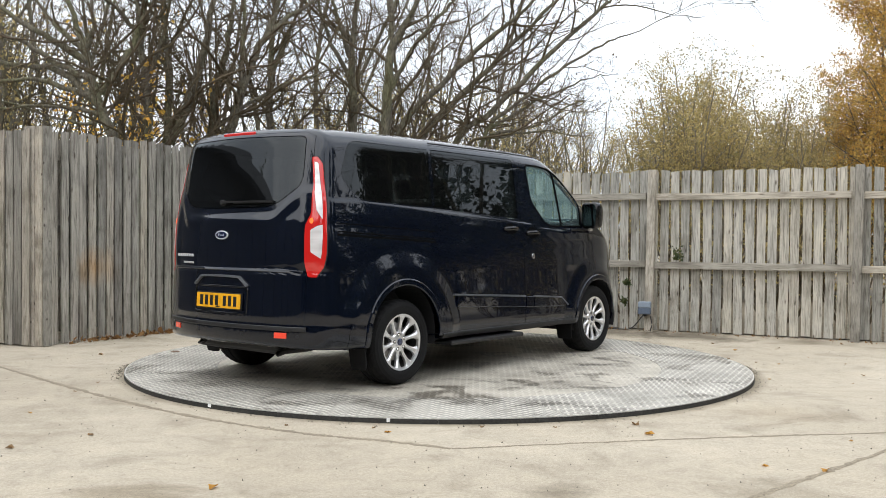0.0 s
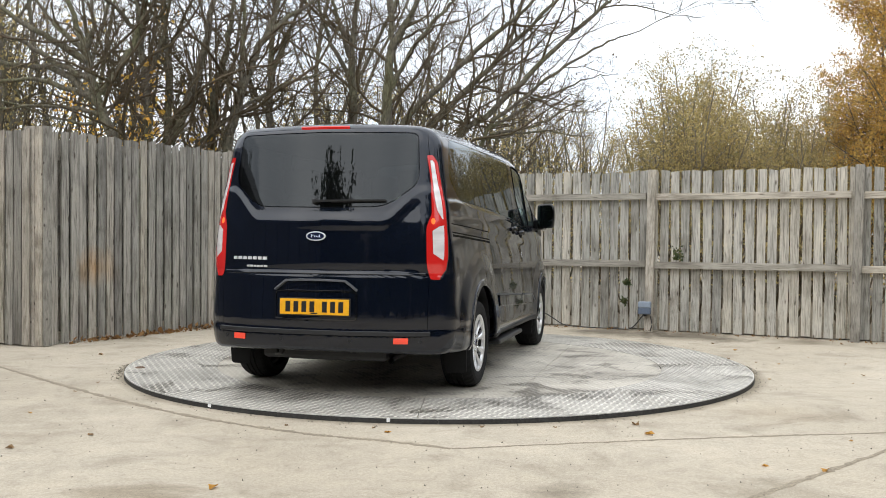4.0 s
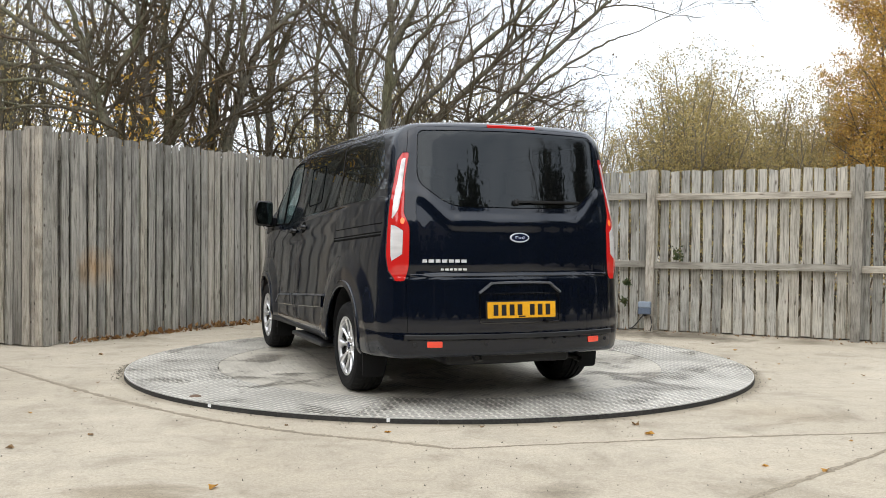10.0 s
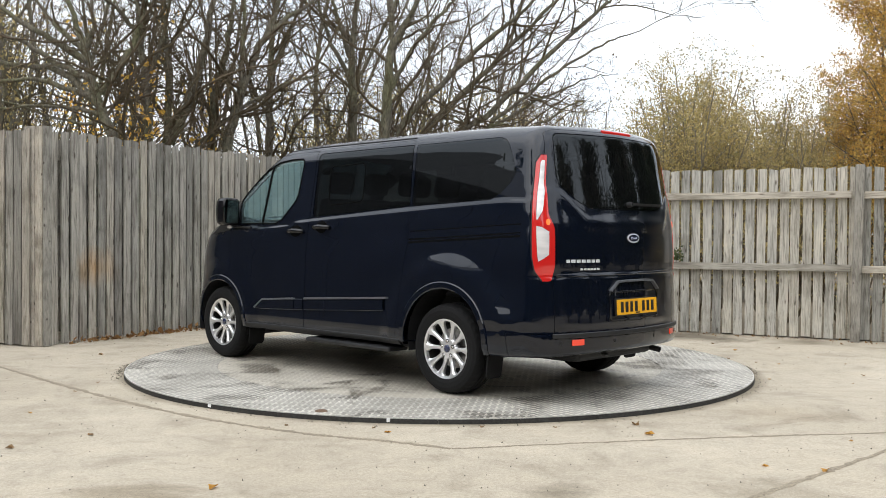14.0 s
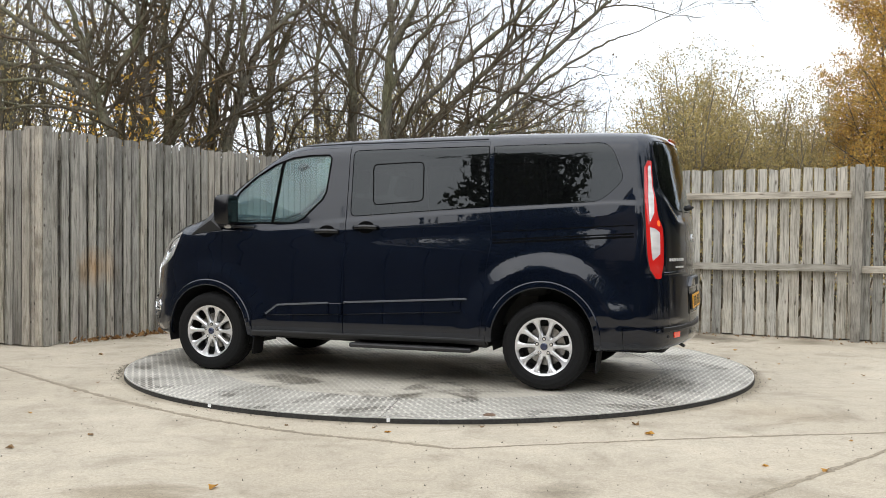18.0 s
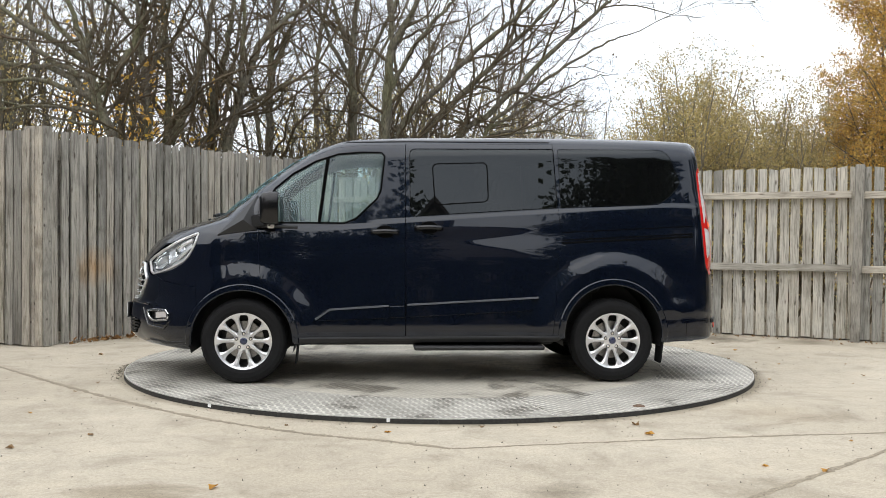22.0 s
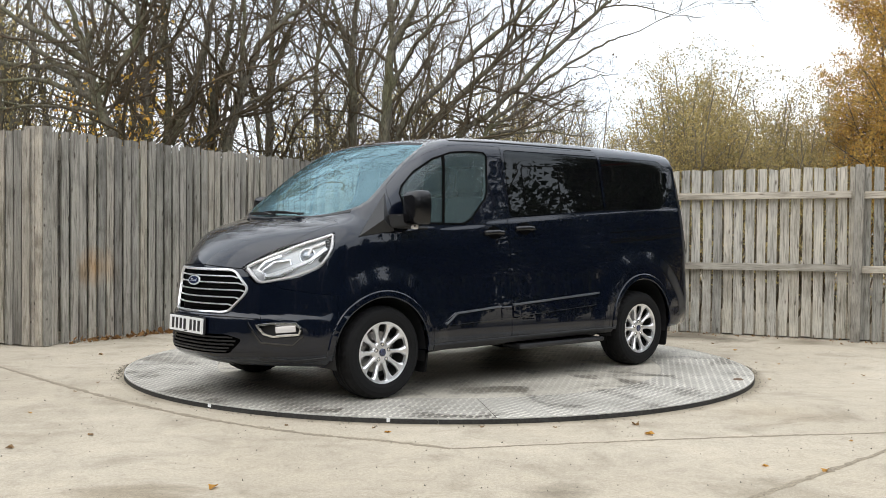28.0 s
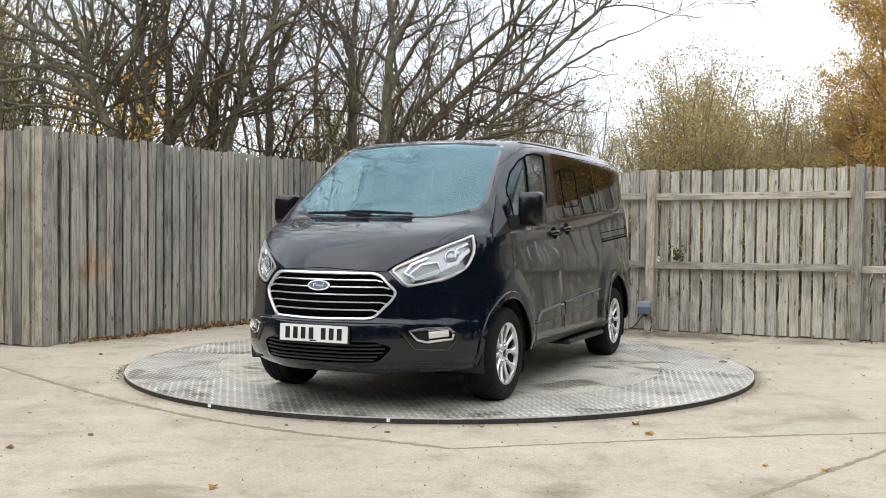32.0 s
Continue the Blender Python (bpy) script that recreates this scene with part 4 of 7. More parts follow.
# ---- van details ----
SEAL = shader("rubber_seal", (0.002, 0.002, 0.002), 0.9, 0.0, 0.0, 0.08)[0]
RED_LENS = shader("red_lamp_lens", (0.36, 0.012, 0.012), 0.08, 0.0, 1.0)[0]
RED_LENS.node_tree.nodes["Principled BSDF"].inputs["Emission Color"].default_value = (1, 0.03, 0.02, 1)
RED_LENS.node_tree.nodes["Principled BSDF"].inputs["Emission Strength"].default_value = 0.22
AMBER = shader("amber_bulb", (0.75, 0.16, 0.03), 0.2, 0.0, 1.0)[0]
AMBER.node_tree.nodes["Principled BSDF"].inputs["Emission Color"].default_value = (1, 0.14, 0.03, 1)
AMBER.node_tree.nodes["Principled BSDF"].inputs["Emission Strength"].default_value = 0.9


def make_lens(name, color, scale):
    """Clear moulded lamp lens over a silver reflector, with fine flutes."""
    m, nt, b = shader(name, color, 0.16, 0.12, 1.0)
    v = coords(nt, "Object", (scale * 0.3, scale * 0.3, scale * 1.6))
    w = node(nt, "TexNoise", Scale=1.0, Detail=2.0, Roughness=0.4)
    nt.links.new(v, w.inputs["Vector"])
    c = ramp_node(nt, w.outputs["Fac"], [(0.2, tuple(0.66 * x for x in color)), (0.8, color)]).outputs["Color"]
    nt.links.new(c, b.inputs["Base Color"])
    bump(nt, b, w.outputs["Fac"], 0.3, 0.004)
    return m


LAMP_GLASS = make_glass("lamp_glass", (0.95, 0.96, 0.97), ior=1.4)
WHITE_LENS = make_lens("clear_lamp_lens", (0.86, 0.83, 0.82), 16)
TAIL_CLEAR = make_lens("tail_lamp_clear", (0.90, 0.87, 0.87), 16)
SILVER = make_lens("silver_lamp_reflector", (0.64, 0.66, 0.68), 9)
YELLOW_PLATE = make_grained("yellow_plate", (0.85, 0.42, 0.012), 0.35, 60, 0.0002, 0.06)
WHITE_PLATE = make_grained("white_plate", (0.80, 0.81, 0.80), 0.35, 60, 0.0002, 0.05)
PLATE_INK = shader("plate_ink", (0.008, 0.008, 0.010), 0.4)[0]
BADGE_BLUE = shader("badge_blue", (0.012, 0.022, 0.07), 0.12, 0.2, 1.0)[0]
MARK_CHROME = shader("satin_chrome", (0.74, 0.75, 0.76), 0.35, 0.35)[0]
REFLECTOR = shader("glowing_red_reflector", (0.75, 0.05, 0.02), 0.18, 0.0, 1.0)[0]
# no lamp behind it: a faint glow is added for the light it returns
REFLECTOR.node_tree.nodes["Principled BSDF"].inputs["Emission Color"].default_value = (1, 0.07, 0.03, 1)
REFLECTOR.node_tree.nodes["Principled BSDF"].inputs["Emission Strength"].default_value = 0.15
PROJECTOR = shader("projector_lens", (0.30, 0.33, 0.36), 0.05, 0.6, 1.0)[0]
MIRROR_CASE = make_grained("mirror_case", (0.004, 0.004, 0.005), 0.2, 300, 0.0002)
BRIGHT_BAR = shader("bright_trim", (0.88, 0.89, 0.90), 0.34, 0.8)[0]
MIRROR_GLASS = shader("mirror_glass", (0.45, 0.50, 0.50), 0.01, 1.0)[0]
LINING = make_grained("grey_headlining", (0.17, 0.175, 0.175), 0.9, 40, 0.0002, 0.05)
SEAT_CLOTH = make_grained("dark_seat_cloth", (0.035, 0.036, 0.038), 0.9, 350, 0.001)
TRIM_GREY = make_grained("grey_edge_trim", (0.10, 0.105, 0.115), 0.35, 200, 0.0004)

BASE_OF = {"side": lambda a, b: (a, 0.0, b), "back": lambda a, b: (-0.1, a, b), "front": lambda a, b: (1.0, a, b), "top": lambda a, b: (a, b, 1.0)}
WAY_OF = {"side": (0, 1, 0), "back": (-1, 0, 0), "front": (1, 0, 0), "top": (0, 0, 1)}


def on_skin(view, pts):
    """Points of the bodywork seen in a view at the outline places given, and their normals."""
    base = np.array([BASE_OF[view](a, b) for a, b in pts], float)
    way = np.array(WAY_OF[view], float)
    lo, hi = np.zeros(len(base)), np.full(len(base), 3.3 if view == "front" else 1.9)
    for _ in range(34):
        mid = (lo + hi) / 2
        ins = skin(base + way * mid[:, None]) < 0
        lo, hi = np.where(ins, mid, lo), np.where(ins, hi, mid)
    p = base + way * lo[:, None]
    return p, skin_normal(p)


def seat_on(view, a, b, lift=0.0, spin=0.0):
    """A pose on the bodywork: local z outwards, local y upwards, local x to a viewer's right."""
    p, n = on_skin(view, [(a, b)])
    z = Vector(n[0])
    up = Vector((0, 0, 1)) if view != "top" else Vector((1, 0, 0))
    x = up.cross(z).normalized()
    y = z.cross(x)
    m = Matrix((x, y, z)).transposed().to_4x4()
    return Matrix.Translation(Vector(p[0]) + z * lift) @ m @ Matrix.Rotation(radians(spin), 4, "Z")


def dense(pts, s=0.03, closed=False):
    out = []
    for a, b in zip(pts, pts[1:] + (pts[:1] if closed else [])):
        n = max(1, int(math.dist(a, b) / s))
        out += [(a[0] + (b[0] - a[0]) * i / n, a[1] + (b[1] - a[1]) * i / n) for i in range(n)]
    return out if closed else out + [pts[-1]]


def ribbon(view, pts, width, height, closed=False, lift=0.0, crown=0.3, s=0.03, widths=None):
    """A raised strip that follows the bodywork along an outline."""
    pts = dense(pts, s, closed)
    p, n = on_skin(view, pts)
    bm = bmesh.new()
    k, rings = len(pts), []
    for i in range(k):
        a = p[(i - 1) % k] if closed or i else p[i]
        b = p[(i + 1) % k] if closed or i < k - 1 else p[i]
        t = Vector(b - a).normalized()
        nz = Vector(n[i])
        side = t.cross(nz).normalized()
        w = width if widths is None else width * np.interp(i / (k - 1), np.linspace(0, 1, len(widths)), widths)
        o = Vector(p[i]) + nz * lift
        rings.append([bm.verts.new(o + side * x * w / 2 + nz * y * height) for x, y in ((-1, -0.6), (-1, 0.45), (-1 + crown, 1), (1 - crown, 1), (1, 0.45), (1, -0.6))])
    for i in range(k if closed else k - 1):
        a, b = rings[i], rings[(i + 1) % k]
        for j in range(6):
            bm.faces.new((a[j], a[(j + 1) % 6], b[(j + 1) % 6], b[j]))
    if not closed:
        bm.faces.new(rings[0][::-1])
        bm.faces.new(rings[-1])
    return bm


FLIP = Matrix.Diagonal((1, -1, 1, 1))


def mirrored(bm, flip):
    if flip:
        bmesh.ops.transform(bm, matrix=FLIP, verts=bm.verts[:])
    return bm


def oval(bm, rx, ry, depth, m, n=28, bevel=0.0):
    slab(bm, [(rx * math.cos(2 * math.pi * i / n), ry * math.sin(2 * math.pi * i / n)) for i in range(n)], depth, m, bevel)


def rect(w, h, r=0.0, n=3):
    p = [(-w / 2, -h / 2), (w / 2, -h / 2), (w / 2, h / 2), (-w / 2, h / 2)]
    return rounded(p, r, n) if r else p


# lining behind the panels, and the underbody
solid = [n for n in body_skin.numbers if n not in ("front_opening", "rear_opening", "front_window", "sliding_window", "quarter_window", "windscreen", "rear_glass", "grille_opening", "lower_grille", "headlight", "fog_bezel")]
lining = panel(solid, LINING, van, "pale grey headlining and dark inner trim", "interior_lining", both=True, lift=-0.03, gap=-0.004, depth=0.0)
lining.data.materials.clear()
lining.data.materials.append(LINING)
lining.data.materials.append(SOFT_BLACK)
for poly in lining.data.polygons:
    poly.material_index = 0 if poly.center.z > 1.45 and poly.center.x < 2.4 else 1
bm = bmesh.new()
add_box(bm, (-0.85, -0.48, 0.27), (3.55, 0.48, 0.42), 0.03)
add_box(bm, (0.46, -0.86, 0.29), (2.48, 0.86, 0.42), 0.03)
part("underbody", bm, SOFT_BLACK, van)
bm = bmesh.new()
add_box(bm, (0.45, -0.88, 0.42), (2.50, 0.88, 0.46), 0.0)
add_box(bm, (-0.9, -0.45, 0.42), (3.4, 0.45, 0.46), 0.0)
part("cabin_floor", bm, SOFT_BLACK, van)
bm = bmesh.new()
add_box(bm, (3.28, -0.46, 0.5), (3.34, 0.46, 1.2), 0.0)
add_box(bm, (3.0, -0.84, 0.78), (3.04, 0.84, 1.22), 0.0)
part("bulkhead", bm, SOFT_BLACK, van)

# dashboard, steering wheel, seats
bm = bmesh.new()
sec = [(0.0, -0.30), (0.0, 0.10), (-0.16, 0.15), (-0.42, 0.13), (-0.50, 0.04), (-0.44, -0.30)]
a = [bm.verts.new((3.12 + x, -0.86, 1.13 + z)) for x, z in sec]
b = [bm.verts.new((3.12 + x, 0.86, 1.13 + z)) for x, z in sec]
for i in range(6):
    bm.faces.new((a[i], a[(i + 1) % 6], b[(i + 1) % 6], b[i]))
bm.faces.new(a)
bm.faces.new(b)
bmesh.ops.bevel(bm, geom=bm.edges[:], offset=0.03, segments=2, affect="EDGES")
part("dashboard", bm, SOFT_BLACK, van, smooth=True)
bm = bmesh.new()
m = Matrix.Translation((2.50, -0.42, 1.17)) @ Matrix.Rotation(radians(-62), 4, "Y")
ring = [(0.185 * math.cos(i * math.pi / 16), 0.185 * math.sin(i * math.pi / 16), 0) for i in range(32)]
sweep(bm, ring, circle(0.016, 8), closed=True)
add_box(bm, (-0.05, -0.05, -0.03), (0.05, 0.05, 0.015), 0.02)
for a in (0, 130, 230):
    add_box(bm, (0.04, -0.018, -0.012), (0.18, 0.018, 0.004), 0.004, Matrix.Rotation(radians(a), 4, "Z"))
bmesh.ops.transform(bm, matrix=m, verts=bm.verts[:])
part("steering_wheel", bm, SOFT_BLACK, van, "black steering wheel", smooth=True)


def seat(x, y, width, z=0.46):
    s = child("seat", None, van, "dark cloth seat with a headrest")
    bm = bmesh.new()
    add_box(bm, (x - 0.02, y - width / 2, z + 0.24), (x + 0.48, y + width / 2, z + 0.42), 0.05)
    part("cushion", bm, SEAT_CLOTH, s, smooth=True)
    bm = bmesh.new()
    add_box(bm, (-0.06, -width / 2 + 0.01, 0.0), (0.07, width / 2 - 0.01, 0.62), 0.045, Matrix.Translation((x, y, z + 0.38)) @ Matrix.Rotation(radians(-14), 4, "Y"))
    part("backrest", bm, SEAT_CLOTH, s, smooth=True)
    bm = bmesh.new()
    add_box(bm, (-0.045, -0.13, 0.66), (0.05, 0.13, 0.86), 0.04, Matrix.Translation((x, y, z + 0.38)) @ Matrix.Rotation(radians(-12), 4, "Y"))
    part("headrest", bm, SEAT_CLOTH, s, smooth=True)
    bm = bmesh.new()
    add_box(bm, (x + 0.05, y - width / 2 + 0.05, z), (x + 0.42, y + width / 2 - 0.05, z + 0.26), 0.01)
    part("seat_base", bm, SOFT_BLACK, s)


for x, z in ((1.88, 0.5), (0.98, 0.46), (0.06, 0.46)):
    for y, w in ((-0.45, 0.48), (0.10, 0.42), (0.52, 0.42)):
        seat(x, y, w, z)


# wheels
def spoke_rim():
    bm = bmesh.new()
    lathe(bm, [(0.228, -0.004), (0.229, 0.006), (0.224, 0.010), (0.206, 0.004), (0.203, -0.016), (0.212, -0.02)], 56)
    lathe(bm, [(0.0, -0.012), (0.045, -0.012), (0.072, -0.016), (0.082, -0.028), (0.082, -0.06)], 40)
    for k in range(10):
        a = 2 * math.pi * (k + 0.5) / 10 + math.pi / 2
        turn = Matrix.Rotation(a, 4, "Z")
        rows = []
        for r, half, z, th in ((0.060, 0.019, -0.014, 0.035), (0.10, 0.0145, -0.016, 0.032), (0.145, 0.0148, -0.010, 0.030), (0.172, 0.0190, -0.003, 0.03), (0.190, 0.0265, 0.001, 0.03), (0.205, 0.044, 0.003, 0.03), (0.212, 0.058, 0.003, 0.03)):
            rows.append([bm.verts.new(turn @ Vector((r, s * half * c, z - d))) for s, c, d in ((-1, 1.0, th), (-1, 1.0, 0.009), (-1, 0.45, 0.0), (1, 0.45, 0.0), (1, 1.0, 0.009), (1, 1.0, th))])
        for p, q in zip(rows, rows[1:]):
            for j in range(5):
                bm.faces.new((p[j], p[j + 1], q[j + 1], q[j]))
    return bm


def build_wheel():
    """A wheel whose outer face looks along local z, hub at the origin."""
    w = child("wheel", None, van, "silver multi-spoke alloy wheel")
    bm = bmesh.new()
    prof = [(0.222, 0.010), (0.250, 0.020), (0.285, 0.021), (0.312, 0.012), (0.326, -0.004), (0.334, -0.024), (0.337, -0.06)]
    half = prof + [(0.330, -0.064), (0.330, -0.072), (0.3375, -0.076), (0.338, -0.10), (0.330, -0.103), (0.330, -0.110), (0.338, -0.113), (0.3375, -0.138), (0.330, -0.142), (0.330, -0.150), (0.337, -0.154), (0.334, -0.190), (0.326, -0.208), (0.285, -0.228), (0.240, -0.222)]
    rings = lathe(bm, half, 72)
    for i, r in enumerate(rings):
        if i in (4, 5, 18, 19):
            for j, v in enumerate(r):
                if j % 2:
                    v.co.x, v.co.y = v.co.x * 0.988, v.co.y * 0.988
    part("tyre", bm, TYRE, w, "black rubber tyre", smooth=False)
    part("rim", spoke_rim(), ALLOY, w, "", smooth=False)
    bm = bmesh.new()
    lathe(bm, [(0.210, -0.018), (0.203, -0.022), (0.200, -0.12), (0.212, -0.17), (0.236, -0.175), (0.225, -0.16)], 56)
    part("barrel", bm, DARK_METAL, w, "dark inner barrel of the rim")
    bm = bmesh.new()
    lathe(bm, [(0.0, -0.085), (0.15, -0.085), (0.152, -0.10), (0.10, -0.11), (0.0, -0.11)], 40)
    part("brake_disc", bm, DISC_METAL, w)
    bm = bmesh.new()
    lathe(bm, [(0.0, -0.125), (0.205, -0.125), (0.205, -0.135)], 40)
    part("back_plate", bm, SOFT_BLACK, w)
    bm = bmesh.new()
    lathe(bm, [(0.0, -0.002), (0.020, -0.003), (0.028, -0.007), (0.029, -0.014)], 24)
    part("hub_cap", bm, BADGE_BLUE, w, "dark blue hub cap")
    for k in range(5):
        a = 2 * math.pi * k / 5 + math.pi / 2
        bm = bmesh.new()
        lathe(bm, [(0.0, 0.0), (0.008, 0.0), (0.0105, -0.004), (0.0105, -0.02)], 6, Matrix.Translation((0.058 * math.cos(a), 0.058 * math.sin(a), -0.008)))
        part("wheel_nut", bm, CHROME, w)
        bm = bmesh.new()
        lathe(bm, [(0.0105, -0.004), (0.0145, -0.0035), (0.0145, -0.016)], 16, Matrix.Translation((0.058 * math.cos(a), 0.058 * math.sin(a), -0.008)))
        part("nut_seat", bm, DARK_METAL, w)
    return w


first_wheel = build_wheel()
stand_left = Matrix(((-1, 0, 0), (0, 0, 1), (0, 1, 0))).to_4x4()
stand_right = Matrix(((1, 0, 0), (0, 0, -1), (0, 1, 0))).to_4x4()
wheel_poses = [Matrix.Translation((2.934, 0.955, 0.332)) @ stand_left, Matrix.Translation((0.0, 0.955, 0.334)) @ stand_left, Matrix.Translation((2.934, -0.950, 0.332)) @ stand_right @ Matrix.Rotation(0.4, 4, "Z"), Matrix.Translation((0.0, -0.948, 0.334)) @ stand_right @ Matrix.Rotation(0.2, 4, "Z")]
for mpose in wheel_poses[1:]:
    copy_thing(first_wheel, mpose)
first_wheel.matrix_basis = wheel_poses[0]

for flip in (False, True):
    fd, sd = doors["right" if flip else "left"]
    # arch lips and liners
    for name, cu, cw, r, a0, a1 in (("front", 2.945, 0.335, 0.420, -4, 186), ("rear", 0.005, 0.385, 0.422, -8, 187)):
        bm = mirrored(ribbon("side", arc(cu, cw, r, a0, a1, 40), 0.052, 0.010, s=0.04), flip)
        part("arch_lip", bm, PAINT, van, smooth=False)
        bm = bmesh.new()
        rows = []
        for v in (0.955, 0.80, 0.50):
            rows.append([bm.verts.new((u, v, w)) for u, w in arc(cu, cw, r - 0.016, -14, 194, 28)])
        for p, q in zip(rows, rows[1:]):
            for i in range(28):
                bm.faces.new((p[i], p[i + 1], q[i + 1], q[i]))
        bm.faces.new(rows[-1])
        part("arch_liner", mirrored(bm, flip), SOFT_BLACK, van)
    # mud flaps
    for u, v in ((2.51, 0.86), (-0.415, 0.87)):
        bm = bmesh.new()
        slab(bm, rounded([(-0.09, 0.0), (0.09, 0.0), (0.085, -0.25), (-0.075, -0.25)], 0.03), 0.012, Matrix.Translation((u, v, 0.40)) @ Matrix(((0, 0, -1), (1, 0, 0), (0, 1, 0))).to_4x4() @ Matrix.Rotation(radians(6), 4, "X"))
        part("mud_flap", mirrored(bm, flip), TYRE, van)
    # sill strip and side step
    part("sill", mirrored(ribbon("side", [(2.50, 0.342), (0.45, 0.352)], 0.05, 0.012, s=0.1), flip), SOFT_BLACK, van)
    bm = bmesh.new()
    add_box(bm, (0.56, 0.80, 0.262), (1.60, 1.015, 0.300), 0.014)
    part("side_step", mirrored(bm, flip), BLACK_PLASTIC, van, "black ribbed side step")
    # mouldings
    for owner, pts in ((fd, [(2.36, 0.515), (2.27, 0.542), (1.80, 0.562)]), (fd, [(1.788, 0.563), (1.678, 0.567)]), (sd, [(1.656, 0.568), (0.66, 0.622)])):
        part("side_moulding", mirrored(ribbon("side", pts, 0.095, 0.014, crown=0.12, s=0.1, widths=[0.35, 1, 1, 1, 1, 1, 1, 1] if len(pts) == 3 else None), flip), PAINT, owner)
    # raised upper edge of the moulding, its highlight painted in as grey
    for owner, pts in ((fd, [(2.375, 0.505), (2.262, 0.582), (1.80, 0.612)]), (sd, [(1.656, 0.620), (0.61, 0.679)])):
        part("moulding_edge", mirrored(ribbon("side", pts, 0.016, 0.020, s=0.06), flip), TRIM_GREY, owner)
    # handles
    for owner, u, w in ((fd, 1.835, 1.192), (sd, 1.487, 1.227)):
        m = seat_on("side", u, w)
        bm = bmesh.new()
        oval(bm, 0.074, 0.050, 0.006, m @ Matrix.Translation((0, 0.004, -0.003)))
        cup = part("handle_cup", mirrored(bm, flip), SEAL, owner)
        bm = bmesh.new()
        path = [m @ Vector(p) for p in ((-0.108, 0.0, 0.004), (-0.085, 0.0, 0.022), (0.0, 0.003, 0.034), (0.085, 0.0, 0.026), (0.108, 0.0, 0.004))]
        sweep(bm, path, [(0.012 * math.cos(q), 0.019 * math.sin(q)) for q in [i * math.pi / 4 for i in range(8)]], up=m.to_3x3() @ Vector((0, 1, 0)))
        part("door_handle", mirrored(bm, flip), MIRROR_CASE, owner, smooth=True)
    # sliding rail in the rear quarter
    for dw, wid, ht, mat in ((0.0, 0.008, 0.0012, SEAL), (-0.062, 0.010, 0.0014, SEAL), (-0.084, 0.016, 0.0016, SEAL)):
        part("door_rail", mirrored(ribbon("side", [(0.415, 1.200 + dw), (-0.665, 1.258 + dw)], wid, ht, s=0.1), flip), mat, van)
    # window trims
    part("window_divider", mirrored(ribbon("side", [(2.287, 1.782), (2.352, 1.262)], 0.026, 0.006, s=0.05), flip), SEAL, fd)
    part("window_seal", mirrored(ribbon("side", F_WIN, 0.014, 0.004, closed=True, s=0.05), flip), SEAL, fd)
    pane = [c for c in sd.children if c.name.startswith("window_pane")][0]
    if not flip:
        part("vent_frame", ribbon("side", rounded([(1.458, 1.742), (1.018, 1.757), (1.008, 1.443), (1.436, 1.413)], 0.045, 4), 0.009, 0.003, closed=True, s=0.06), SEAL, pane)
    part("roof_gutter", mirrored(ribbon("side", [(2.15, 1.912), (1.66, 1.925), (0.50, 1.932)], 0.012, 0.005, s=0.08), flip), SOFT_BLACK, van)
    # mirror with its sail panel
    bm = bmesh.new()
    sail_pts = [(3.14, 1.158), (2.838, 1.47), (2.838, 1.20)]
    p, n = on_skin("side", sail_pts)
    lo = [bm.verts.new(Vector(a) - Vector(b) * 0.01) for a, b in zip(p, n)]
    hi = [bm.verts.new(Vector(a) + Vector(b) * 0.012) for a, b in zip(p, n)]
    mid_p, mid_n = on_skin("side", [(2.93, 1.27)])
    c = bm.verts.new(Vector(mid_p[0]) + Vector(mid_n[0]) * 0.045)
    for i in range(3):
        bm.faces.new((lo[i], lo[(i + 1) % 3], hi[(i + 1) % 3], hi[i]))
        bm.faces.new((hi[i], hi[(i + 1) % 3], c))
    part("mirror_sail", mirrored(bm, flip), BLACK_PLASTIC, van)
    mirror = child("door_mirror", None, fd, "black door mirror with painted cap")
    bm = bmesh.new()
    outline = rounded([(0.0, 1.245), (0.0, 1.490), (0.160, 1.500), (0.180, 1.40), (0.165, 1.245)], [0.03, 0.035, 0.035, 0.05, 0.03], 4)
    rows = []
    for du, k in ((-0.045, 0.98), (-0.038, 1.0), (0.02, 1.0), (0.065, 0.96), (0.088, 0.86), (0.096, 0.66)):
        cx, cz = 0.092, 1.375
        rows.append([bm.verts.new((2.70 + du, 0.972 + cx + (x - cx) * k, cz + (z - cz) * k)) for x, z in outline])
    for p, q in zip(rows, rows[1:]):
        for i in range(len(outline)):
            bm.faces.new((p[i], p[(i + 1) % len(outline)], q[(i + 1) % len(outline)], q[i]))
    bm.faces.new(rows[-1])
    bm.faces.new(rows[0])
    part("mirror_housing", mirrored(bm, flip), MIRROR_CASE, mirror, smooth=True)
    bm = bmesh.new()
    inner = [(2.652, 0.972 + 0.092 + (x - 0.092) * 0.86, 1.38 + (z - 1.38) * 0.88) for x, z in outline]
    bm.faces.new([bm.verts.new(q) for q in inner])
    bmesh.ops.solidify(bm, geom=bm.faces[:], thickness=0.003)
    part("mirror_glass", mirrored(bm, flip), MIRROR_GLASS, mirror, "mirror glass")
    bm = bmesh.new()
    sweep(bm, [(2.86, 0.90, 1.27), (2.79, 0.945, 1.275), (2.73, 0.985, 1.28), (2.70, 1.05, 1.285)], [(-0.045, -0.05), (0.045, -0.05), (0.045, 0.05), (-0.045, 0.05)])
    bmesh.ops.bevel(bm, geom=bm.edges[:], offset=0.012, segments=2, affect="EDGES")
    part("mirror_arm", mirrored(bm, flip), BLACK_PLASTIC, mirror)
